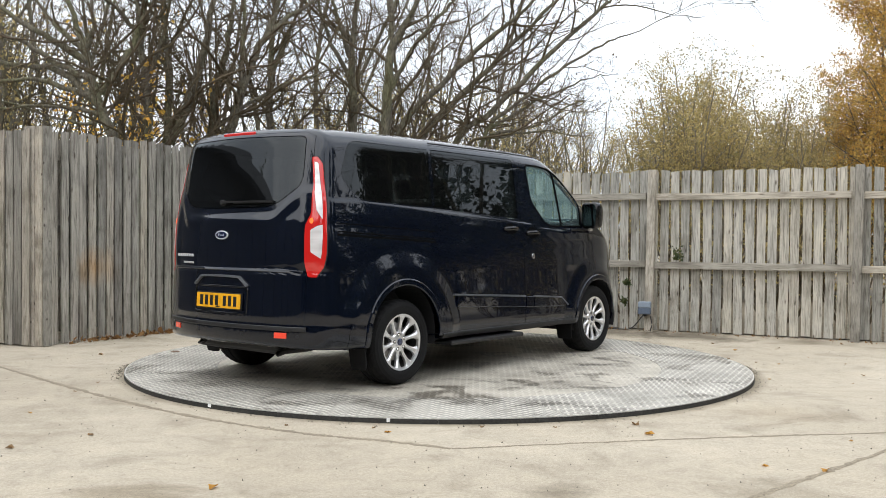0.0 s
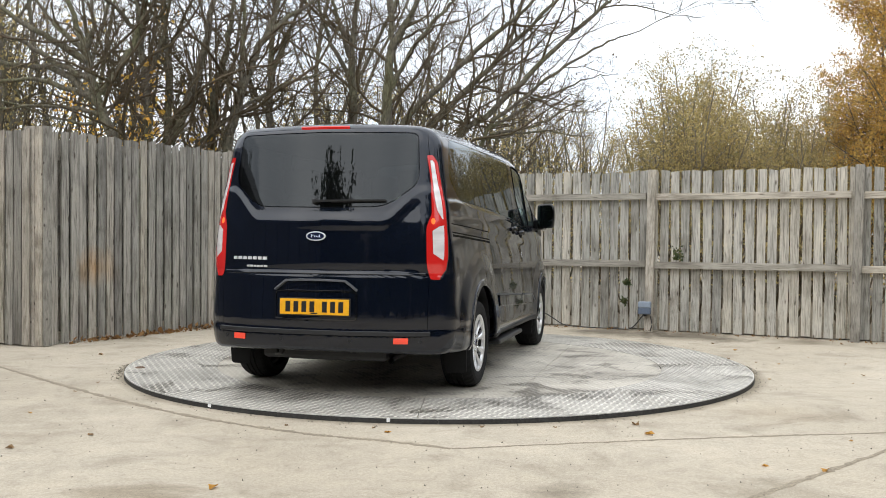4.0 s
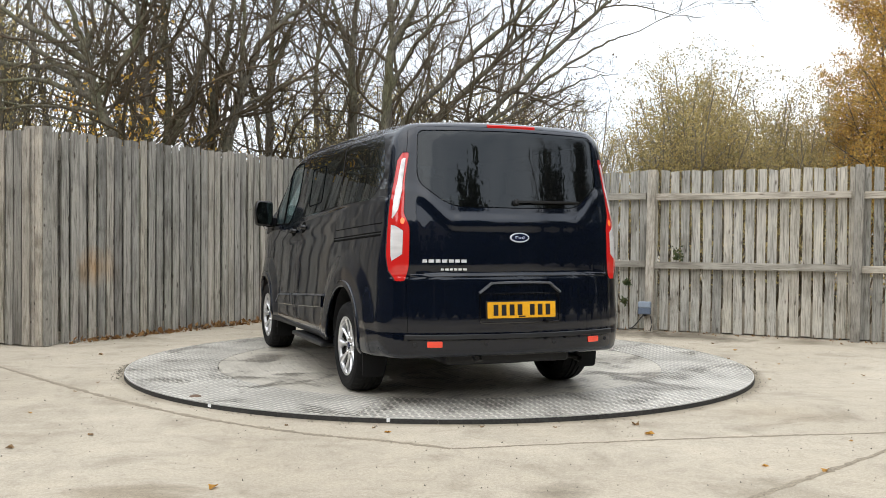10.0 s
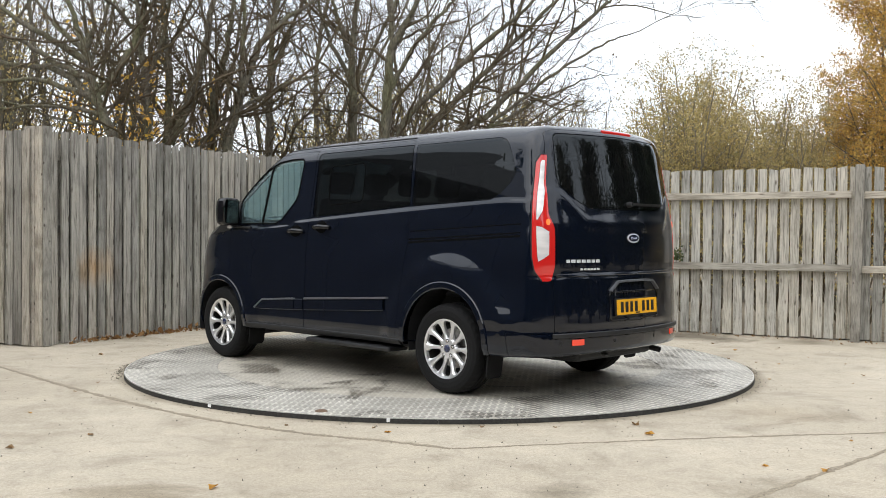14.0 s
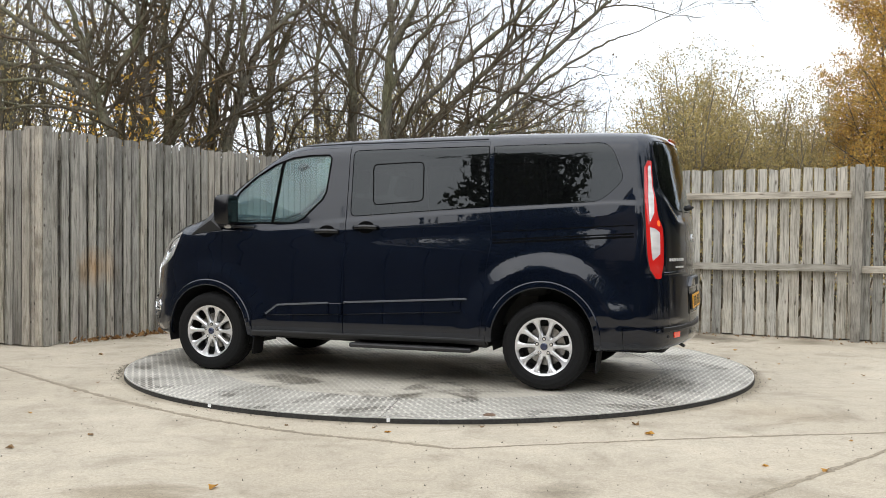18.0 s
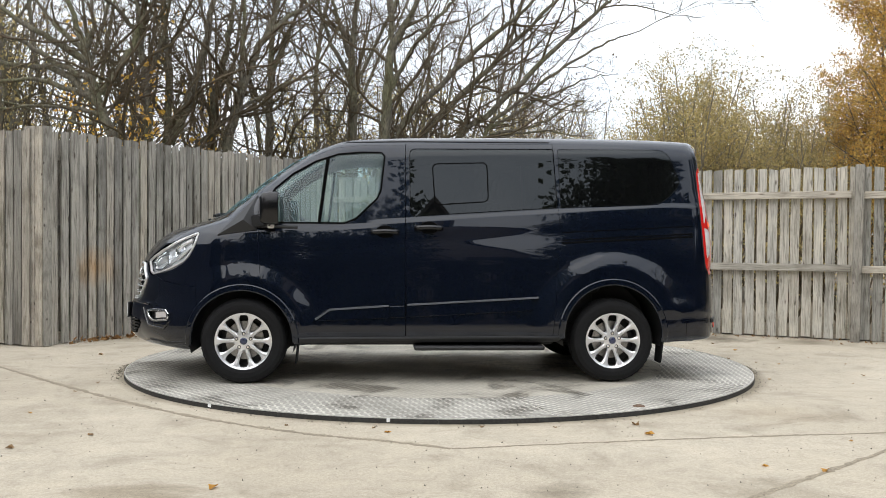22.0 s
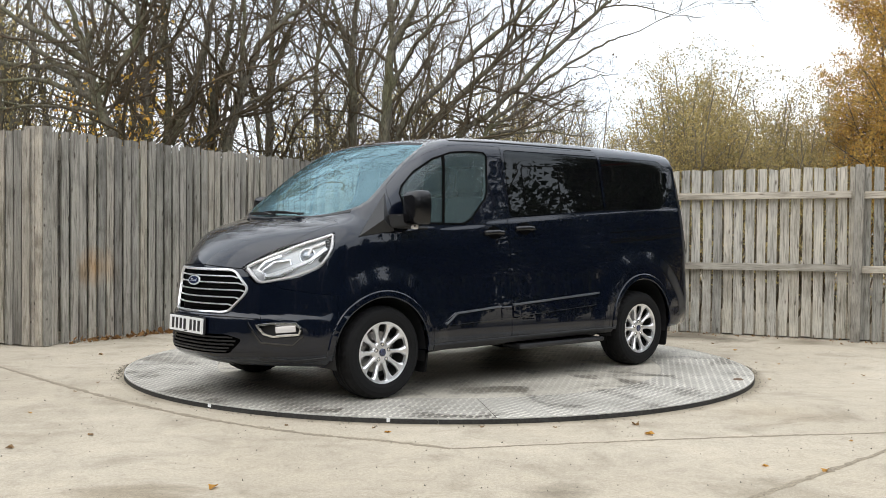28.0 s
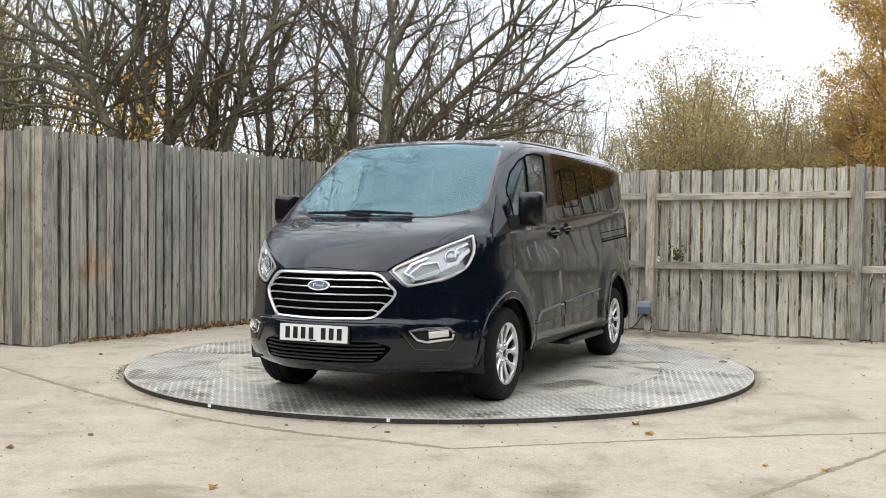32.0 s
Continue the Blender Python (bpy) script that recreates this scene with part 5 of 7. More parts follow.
    bm = bmesh.new()
    add_box(bm, (2.69, 1.015, 1.215), (2.745, 1.050, 1.25), 0.012)
    part("mirror_lamp", mirrored(bm, flip), WHITE_LENS, mirror, "clear puddle lamp")
    bm = bmesh.new()
    p, n = on_skin("side", [(2.80, 1.232), (2.52, 1.225)])
    sweep(bm, [Vector(p[0]), Vector(p[1])], circle(0.013, 8))
    part("mirror_base", mirrored(bm, flip), SOFT_BLACK, fd)
    # headlight
    head = child("headlight", None, van, "clear headlight with silver reflector and light strip")
    panel("headlight", SILVER, head, "", "reflector", mirror=flip, lift=-0.040, gap=0.002, depth=-0.036)
    panel("headlight", LAMP_GLASS, head, "clear lens", "lens", mirror=flip, lift=0.001, gap=0.003, depth=0.0)
    inset = []
    hc = Vector((3.56, 1.0))
    for q in HEAD:
        d = Vector(q) - hc
        inset.append(tuple(hc + d * (1 - 0.020 / max(d.length, 0.05))))
    part("light_strip", mirrored(ribbon("side", inset, 0.016, 0.010, closed=True, lift=-0.012, s=0.04), flip), WHITE_LENS, head)
    part("inner_bezel", mirrored(ribbon("side", [(3.36, 1.085), (3.47, 0.995), (3.60, 0.925), (3.70, 0.875)], 0.030, 0.012, lift=-0.030, s=0.04), flip), BRIGHT_BAR, head)
    part("inner_blade", mirrored(ribbon("side", [(3.36, 1.125), (3.44, 1.09), (3.47, 1.03)], 0.022, 0.014, lift=-0.024, s=0.03), flip), WHITE_LENS, head)
    part("inner_blade", mirrored(ribbon("side", [(3.60, 1.03), (3.68, 0.985), (3.72, 0.93), (3.69, 0.895)], 0.020, 0.014, lift=-0.026, s=0.03), flip), CHROME, head)
    for u, w, r in ((3.475, 1.030, 0.046),):
        m = seat_on("side", u, w, -0.040)
        bm = bmesh.new()
        lathe(bm, [(0.0, 0.030), (r * 0.45, 0.027), (r * 0.8, 0.016), (r, 0.0)], 28, m)
        part("projector", mirrored(bm, flip), PROJECTOR, head, "clear projector lens", smooth=True)
        bm = bmesh.new()
        lathe(bm, [(r, 0.0), (r + 0.004, 0.014), (r + 0.012, 0.014), (r + 0.014, 0.0)], 28, m)
        part("lamp_ring", mirrored(bm, flip), CHROME, head, smooth=True)
    part("lamp_cell", mirrored(ribbon("side", [(3.56, 0.93), (3.565, 1.00), (3.64, 0.985), (3.70, 0.925), (3.69, 0.875), (3.62, 0.885)], 0.014, 0.016, closed=True, lift=-0.026, s=0.03), flip), CHROME, head)
    part("lamp_shade", mirrored(ribbon("side", [(3.335, 1.15), (3.345, 1.07), (3.405, 0.985)], 0.045, 0.006, lift=-0.030, s=0.03), flip), SOFT_BLACK, head)
    # tail lamp
    tail = child("tail_lamp", None, van, "tall red and clear tail lamp")
    panel("tail_lamp", RED_LENS, tail, "red lens", "lens_red", mirror=flip, lift=0.002, gap=0.0, depth=0.02)
    panel("lamp_white", TAIL_CLEAR, tail, "clear lens", "lens_clear", mirror=flip, lift=0.004, gap=0.002, depth=0.006)
    panel("lamp_clear", TAIL_CLEAR, tail, "clear lens", "lens_clear", mirror=flip, lift=0.004, gap=0.002, depth=0.006)
    bm = bmesh.new()
    oval(bm, 0.015, 0.022, 0.003, seat_on("back", 0.808, 1.272, 0.002))
    part("indicator", mirrored(bm, flip), AMBER, tail)
    part("lamp_edge", mirrored(ribbon("side", LAMP_FRONT, 0.009, 0.004, s=0.06), flip), SOFT_BLACK, tail)
    # fog lamp
    fog = child("fog_lamp", None, front_bumper, "chrome-framed front fog lamp")
    panel("fog_bezel", SOFT_BLACK, fog, "", "bezel", mirror=flip, lift=-0.03, gap=0.0, depth=-0.03)
    part("fog_frame", mirrored(ribbon("front", [(0.812, 0.530), (0.788, 0.560), (0.66, 0.556), (0.588, 0.543), (0.628, 0.487), (0.678, 0.470), (0.805, 0.486), (0.812, 0.52)], 0.019, 0.010, s=0.03), flip), CHROME, fog, "chrome frame")
    part("fog_lens", mirrored(ribbon("front", [(0.69, 0.515), (0.79, 0.527)], 0.045, 0.004, lift=-0.006, s=0.03), flip), WHITE_LENS, fog)
    part("bumper_scoop", mirrored(ribbon("front", [(0.530, 0.560), (0.615, 0.428), (0.78, 0.414), (0.824, 0.476)], 0.016, 0.010, s=0.03), flip), GLOSS_BLACK, front_bumper)
    part("bumper_lip", mirrored(ribbon("side", [(3.37, 0.325), (3.55, 0.300), (3.72, 0.315)], 0.020, 0.006, s=0.05), flip), SOFT_BLACK, front_bumper)
    # back: reflector, sensors
    bm = bmesh.new()
    slab(bm, rect(0.105, 0.042, 0.006), 0.006, seat_on("back", 0.612, 0.434, 0.0), 0.002)
    part("reflector", mirrored(bm, flip), REFLECTOR, rear_bumper, "red reflector")
    for v in (0.26, 0.74):
        bm = bmesh.new()
        oval(bm, 0.013, 0.013, 0.003, seat_on("back", v, 0.43), 16)
        part("parking_sensor", mirrored(bm, flip), SOFT_BLACK, rear_bumper)

# chrome lock on the right front door
bm = bmesh.new()
m = seat_on("side", 1.817, 0.982)
oval(bm, 0.024, 0.024, 0.005, m, 20, 0.002)
part("lock_cover", mirrored(bm, True), CHROME, doors["right"][0], "chrome lock cover")
bm = bmesh.new()
oval(bm, 0.010, 0.014, 0.007, m, 16)
part("keyhole", mirrored(bm, True), SOFT_BLACK, doors["right"][0])

# rear: brake lamp, badge, word bars, handle, plate, wiper, step
bm = bmesh.new()
p, n = on_skin("back", [(-0.185 + 0.37 * i / 12, 1.938) for i in range(13)])
rows = []
for a, b in zip(p, n):
    a, b = Vector(a), Vector(b)
    rows.append([bm.verts.new(a + b * x + Vector((0, 0, z))) for x, z in ((-0.03, -0.014), (0.006, -0.014), (0.008, 0.004), (0.0, 0.016), (-0.03, 0.016))])
for a, b in zip(rows, rows[1:]):
    for j in range(5):
        bm.faces.new((a[j], a[(j + 1) % 5], b[(j + 1) % 5], b[j]))
bm.faces.new(rows[0])
bm.faces.new(rows[-1])
part("high_brake_lamp", bm, RED_LENS, tailgate, "red high-level brake lamp")


def badge(view, v, w, rx, ry, owner):
    m = seat_on(view, v, w)
    bm = bmesh.new()
    oval(bm, rx, ry, 0.008, m, 36, 0.003)
    ob = part("badge", bm, MARK_CHROME, owner, "plain oval chrome and dark blue badge", smooth=False)
    bm = bmesh.new()
    oval(bm, rx * 0.86, ry * 0.74, 0.0095, m, 36, 0.001)
    part("badge_face", bm, BADGE_BLUE, ob)
    bm = bmesh.new()
    for dx, dy, wd, hg in ((-0.42, 0.0, 0.07, 0.62), (-0.30, 0.18, 0.20, 0.12), (-0.10, -0.08, 0.07, 0.32), (0.08, -0.08, 0.07, 0.32), (0.26, -0.08, 0.07, 0.32), (0.42, 0.02, 0.07, 0.56)):
        slab(bm, rect(rx * wd, ry * hg), 0.0105, m @ Matrix.Translation((dx * rx, dy * ry, 0)))
    part("badge_mark", bm, MARK_CHROME, ob)


badge("back", 0.005, 1.162, 0.074, 0.034, tailgate)
# two lines of raised chrome marks
x, widths = 0.690, (0.036, 0.042, 0.038, 0.040, 0.040, 0.036, 0.042)
for wd in widths:
    bm = bmesh.new()
    slab(bm, rect(wd * 0.86, 0.022), 0.003, seat_on("back", x - wd / 2, 1.000))
    part("chrome_mark", bm, MARK_CHROME, tailgate)
    x -= wd + 0.0045
x = 0.568
for wd in (0.026, 0.028, 0.026, 0.026, 0.028, 0.032):
    bm = bmesh.new()
    slab(bm, rect(wd * 0.84, 0.014), 0.003, seat_on("back", x - wd / 2, 0.943))
    part("chrome_mark", bm, MARK_CHROME, tailgate)
    x -= wd + 0.003
part("tailgate_crease", ribbon("back", [(0.765, 0.898), (0.4, 0.905), (-0.4, 0.905), (-0.765, 0.898)], 0.02, 0.005, s=0.06), PAINT, tailgate)
part("gate_handle", ribbon("back", [(0.308, 0.782), (0.222, 0.848), (0.10, 0.853), (-0.10, 0.853), (-0.222, 0.848), (-0.308, 0.782)], 0.017, 0.022, s=0.04), TRIM_GREY, tailgate, "grey tailgate handle strip")
part("plate_recess", ribbon("back", rounded([(0.305, 0.775), (-0.305, 0.775), (-0.305, 0.575), (0.305, 0.575)], 0.02, 3), 0.012, 0.007, closed=True, s=0.06), GLOSS_BLACK, tailgate)


def number_plate(view, w, mat, owner, width, label):
    mid, n = on_skin(view, [(0.0, w)])
    m = seat_on(view, 0.0, w, 0.006)
    bm = bmesh.new()
    slab(bm, rect(0.52, 0.111, 0.006), 0.005, m, 0.001)
    ob = part("number_plate", bm, mat, owner, label)
    x = -width / 2
    for k in range(7):
        if k == 4:
            x += 0.033
        bm = bmesh.new()
        slab(bm, rect(0.036, 0.076), 0.0062, m @ Matrix.Translation((x + 0.025, 0.0, 0)))
        part("plate_bar", bm, PLATE_INK, ob)
        x += 0.061
    bm = bmesh.new()
    slab(bm, rect(0.05, 0.009), 0.0062, m @ Matrix.Translation((0.0, -0.046, 0)))
    part("plate_bar", bm, PLATE_INK, ob)
    bm = bmesh.new()
    slab(bm, rect(0.536, 0.127, 0.008), 0.012, m @ Matrix.Translation((0, 0, -0.014)))
    part("plate_holder", bm, SOFT_BLACK, owner)


number_plate("back", 0.664, YELLOW_PLATE, tailgate, 0.448, "yellow rear plate with plain dark bars")
wiper = child("rear_wiper", None, tailgate, "black rear wiper")
bm = bmesh.new()
p, n = on_skin("back", [(0.02, 1.405), (-0.10, 1.408), (-0.30, 1.410), (-0.49, 1.410)])
sweep(bm, [Vector(a) + Vector(b) * 0.028 for a, b in zip(p, n)], [(-0.012, -0.006), (0.012, -0.006), (0.012, 0.006), (-0.012, 0.006)], scales=[1.5, 1.1, 0.8, 0.5])
part("wiper_arm", bm, SOFT_BLACK, wiper)
bm = bmesh.new()
sweep(bm, [Vector(a) + Vector(b) * 0.012 for a, b in zip(p, n)][1:], [(-0.006, -0.01), (0.006, -0.01), (0.006, 0.01), (-0.006, 0.01)])
part("wiper_blade", bm, SOFT_BLACK, wiper)
bm = bmesh.new()
lathe(bm, [(0.0, 0.035), (0.018, 0.033), (0.022, 0.02), (0.022, -0.01)], 16, seat_on("back", 0.02, 1.405))
part("wiper_pivot", bm, SOFT_BLACK, wiper)
part("bumper_top", ribbon("back", [(0.80, 0.482), (0.4, 0.484), (-0.4, 0.484), (-0.80, 0.482)], 0.034, 0.010, lift=0.004, s=0.02), BLACK_PLASTIC, rear_bumper)
bm = bmesh.new()
sweep(bm, [(-0.93, 0.32, 0.335), (-0.97, 0.315, 0.315), (-0.97, 0.275, 0.315), (-0.93, 0.27, 0.335)], circle(0.010, 8))
part("towing_eye", bm, DARK_METAL, van)
bm = bmesh.new()
sweep(bm, [(-0.55, -0.52, 0.30), (-0.82, -0.52, 0.30), (-0.90, -0.53, 0.288)], circle(0.022, 14), cap=False)
part("exhaust_pipe", bm, DARK_METAL, van, "short steel exhaust pipe")
bm = bmesh.new()
sweep(bm, [(0.0, -0.72, 0.334), (0.0, 0.72, 0.334)], circle(0.05, 12))
sweep(bm, [(2.934, -0.72, 0.334), (2.934, 0.72, 0.334)], circle(0.04, 12))
part("axle", bm, SOFT_BLACK, van)
bm = bmesh.new()
add_box(bm, (-0.7, -0.2, 0.245), (-0.2, 0.35, 0.31), 0.03)
part("spare_carrier", bm, SOFT_BLACK, van)

# front: grille, badge, plate, lower grille
grille = child("grille", None, front_bumper, "black grille with chrome bars and frame")
panel("grille_opening", SEAL, grille, "", "grille_back", both=True, lift=-0.035, gap=0.0, depth=-0.035)
full = GRILLE_HALF[1:-1]
outline = [(v, w) for v, w in full] + [(-v, w) for v, w in full[::-1]]
part("grille_frame", ribbon("front", outline, 0.018, 0.012, closed=True, s=0.03), BRIGHT_BAR, grille, "chrome frame")
for w, half in ((0.878, 0.41), (0.832, 0.455), (0.782, 0.48), (0.732, 0.445), (0.682, 0.40)):
    part("chrome_bar", ribbon("front", [(-half - 0.012, w - 0.012), (-half + 0.03, w), (half - 0.03, w), (half + 0.012, w - 0.012)], 0.0100, 0.008, lift=-0.006, s=0.03), BRIGHT_BAR, grille)
for w, half in ((0.902, 0.37), (0.855, 0.42), (0.807, 0.46), (0.757, 0.45), (0.707, 0.41), (0.660, 0.36)):
    part("black_bar", ribbon("front", [(-half, w), (half, w)], 0.020, 0.006, lift=-0.030, s=0.03), SEAL, grille)
badge("front", 0.0, 0.838, 0.086, 0.036, grille)
number_plate("front", 0.524, WHITE_PLATE, front_bumper, 0.448, "white front plate with plain dark bars")
lower = panel("lower_grille", SEAL, front_bumper, "black lower grille", "lower_grille", both=True, lift=-0.03, gap=0.0, depth=-0.03)
for w, half in ((0.455, 0.44), (0.43, 0.46), (0.405, 0.45), (0.38, 0.42), (0.356, 0.40)):
    part("lower_bar", ribbon("front", [(-half, w), (half, w)], 0.012, 0.008, lift=-0.008, s=0.06), BLACK_PLASTIC, lower)
part("bumper_crease", ribbon("front", [(-0.60, 0.595), (-0.40, 0.603), (0.40, 0.603), (0.60, 0.595)], 0.016, 0.008, s=0.05), PAINT, front_bumper)

# cowl, wipers, washer jets, sensor behind the screen
part("cowl", ribbon("front", [(-0.72, 1.345), (-0.5, 1.306), (0.0, 1.296), (0.5, 1.306), (0.72, 1.345)], 0.03, 0.004, s=0.05), BLACK_PLASTIC, van)
for pts in ([(0.02, 1.296), (-0.20, 1.318), (-0.52, 1.322)], [(0.34, 1.300), (0.12, 1.322), (-0.16, 1.330)]):
    wp = child("wiper", None, van, "black windscreen wiper")
    p, n = on_skin("front", dense(pts, 0.08))
    bm = bmesh.new()
    sweep(bm, [Vector(a) + Vector(b) * 0.024 for a, b in zip(p, n)], [(-0.009, -0.004), (0.009, -0.004), (0.009, 0.004), (-0.009, 0.004)], scales=[1.5 - i / len(p) for i in range(len(p))])
    part("wiper_arm", bm, SOFT_BLACK, wp)
    p, n = on_skin("front", dense([(pts[1][0] + 0.22, pts[1][1] - 0.008), (pts[2][0] - 0.06, pts[2][1] + 0.002)], 0.08))
    bm = bmesh.new()
    sweep(bm, [Vector(a) + Vector(b) * 0.014 for a, b in zip(p, n)], [(-0.005, -0.008), (0.005, -0.008), (0.005, 0.008), (-0.005, 0.008)])
    part("wiper_blade", bm, SOFT_BLACK, wp)
for v in (0.33, -0.33):
    bm = bmesh.new()
    oval(bm, 0.016, 0.012, 0.010, seat_on("front", v, 1.285), 14, 0.003)
    part("washer_jet", bm, SOFT_BLACK, bonnet)
bm = bmesh.new()
slab(bm, rounded([(-0.06, 0), (0.06, 0), (0.05, 0.09), (-0.05, 0.09)], 0.02), 0.03, seat_on("front", 0.0, 1.79, -0.04))
part("screen_sensor", bm, SOFT_BLACK, windscreen)
part("screen_band", ribbon("front", [(-0.62, 1.88), (-0.3, 1.905), (0.3, 1.905), (0.62, 1.88)], 0.045, 0.001, s=0.05), SOFT_BLACK, windscreen)
edge_half = SCREEN_HALF[1:-1]
part("screen_edge", ribbon("front", edge_half + [(-v, w) for v, w in edge_half[::-1]], 0.030, 0.0012, closed=True, s=0.05), GLOSS_BLACK, windscreen)
# ---- trees behind the fence ----


def make_bark(name, dark, light, moss):
    m, nt, b = shader(name, rough=0.9, spec=0.2)
    v = coords(nt, "Object", (1, 1, 0.35))
    f = noise_node(nt, v, 26, 6, 0.7, 0.8)
    g = noise_node(nt, v, 2.2, 4, 0.6)
    c = ramp_node(nt, f, [(0.3, dark), (0.7, light)]).outputs["Color"]
    k = ramp_node(nt, g, [(0.45, (1, 1, 1)), (0.65, moss)]).outputs["Color"]
    nt.links.new(mixed(nt, c, k, 0.7, "MULTIPLY"), b.inputs["Base Color"])
    bump(nt, b, f, 0.6, 0.012)
    return m


def make_leaf(name, stops):
    m, nt, b = shader(name, rough=0.6, spec=0.3)
    geo = nt.nodes.new("ShaderNodeNewGeometry")
    r = ramp_node(nt, geo.outputs["Random Per Island"], stops)
    nt.links.new(r.outputs["Color"], b.inputs["Base Color"])
    tr = nt.nodes.new("ShaderNodeBsdfTranslucent")
    nt.links.new(r.outputs["Color"], tr.inputs["Color"])
    mx = nt.nodes.new("ShaderNodeMixShader")
    mx.inputs["Fac"].default_value = 0.35
    o = nt.nodes["Material Output"]
    nt.links.new(b.outputs["BSDF"], mx.inputs[1])
    nt.links.new(tr.outputs["BSDF"], mx.inputs[2])
    nt.links.new(mx.outputs["Shader"], o.inputs["Surface"])
    return m


BARK = make_bark("grey_bark", (0.055, 0.048, 0.037), (0.29, 0.26, 0.205), (0.85, 0.95, 0.6))
BARK_DARK = make_bark("dark_bark", (0.066, 0.050, 0.033), (0.190, 0.150, 0.102), (0.8, 0.85, 0.6))
BARK_PALE = make_bark("pale_twig_bark", (0.13, 0.11, 0.08), (0.38, 0.34, 0.27), (0.9, 0.9, 0.7))
LEAF_GOLD = make_leaf("golden_leaves", [(0.0, (0.38, 0.22, 0.075)), (0.35, (0.60, 0.35, 0.08)), (0.7, (0.74, 0.50, 0.12)), (1.0, (0.44, 0.34, 0.15))])
LEAF_OLIVE = make_leaf("olive_brown_leaves", [(0.0, (0.33, 0.26, 0.11)), (0.4, (0.50, 0.40, 0.16)), (0.75, (0.66, 0.51, 0.22)), (1.0, (0.45, 0.42, 0.19))])
LEAF_YELLOW = make_leaf("yellow_leaves", [(0.0, (0.74, 0.42, 0.06)), (0.5, (0.92, 0.62, 0.11)), (1.0, (0.82, 0.42, 0.07))])
LEAF_BROWN = make_leaf("withered_brown_leaves", [(0.0, (0.05, 0.035, 0.02)), (1.0, (0.15, 0.09, 0.04))])


SOIL = make_grained("woodland_soil", (0.19, 0.155, 0.105), 0.95, 14, 0.02, 0.5)


def woodland_floor():
    """Uneven leaf-strewn soil beyond the two fences."""
    bm = bmesh.new()
    rs = np.random.RandomState(77)
    line = [(-6.9, 2.6), (-4.3, 1.45), (-3.2, 3.25), (-1.84, 5.62), (0.6, 4.43), (3.2, 3.15), (6.9, 1.32)]
    rows = []
    for k, far in enumerate((0.0, 0.8, 1.8, 3.2, 5.5, 9.0, 14.0, 22.0)):
        row = []
        for i, (x, y) in enumerate(line):
            dx, dy = (x - 1.0) * 0.055 * far, 1.0 * far
            row.append(bm.verts.new((x + dx, y + dy, GROUND + (0.012 if k == 0 else rs.uniform(0.02, 0.06)))))
        rows.append(row)
    for a, b in zip(rows, rows[1:]):
        for i in range(len(line) - 1):
            bm.faces.new((a[i], a[i + 1], b[i + 1], b[i]))
    ob = part("soil", bm, SOIL, None)
    tagged(ob, "dull brown leaf-strewn soil under the trees beyond the fences", "soil", kind="structure")


woodland_floor()


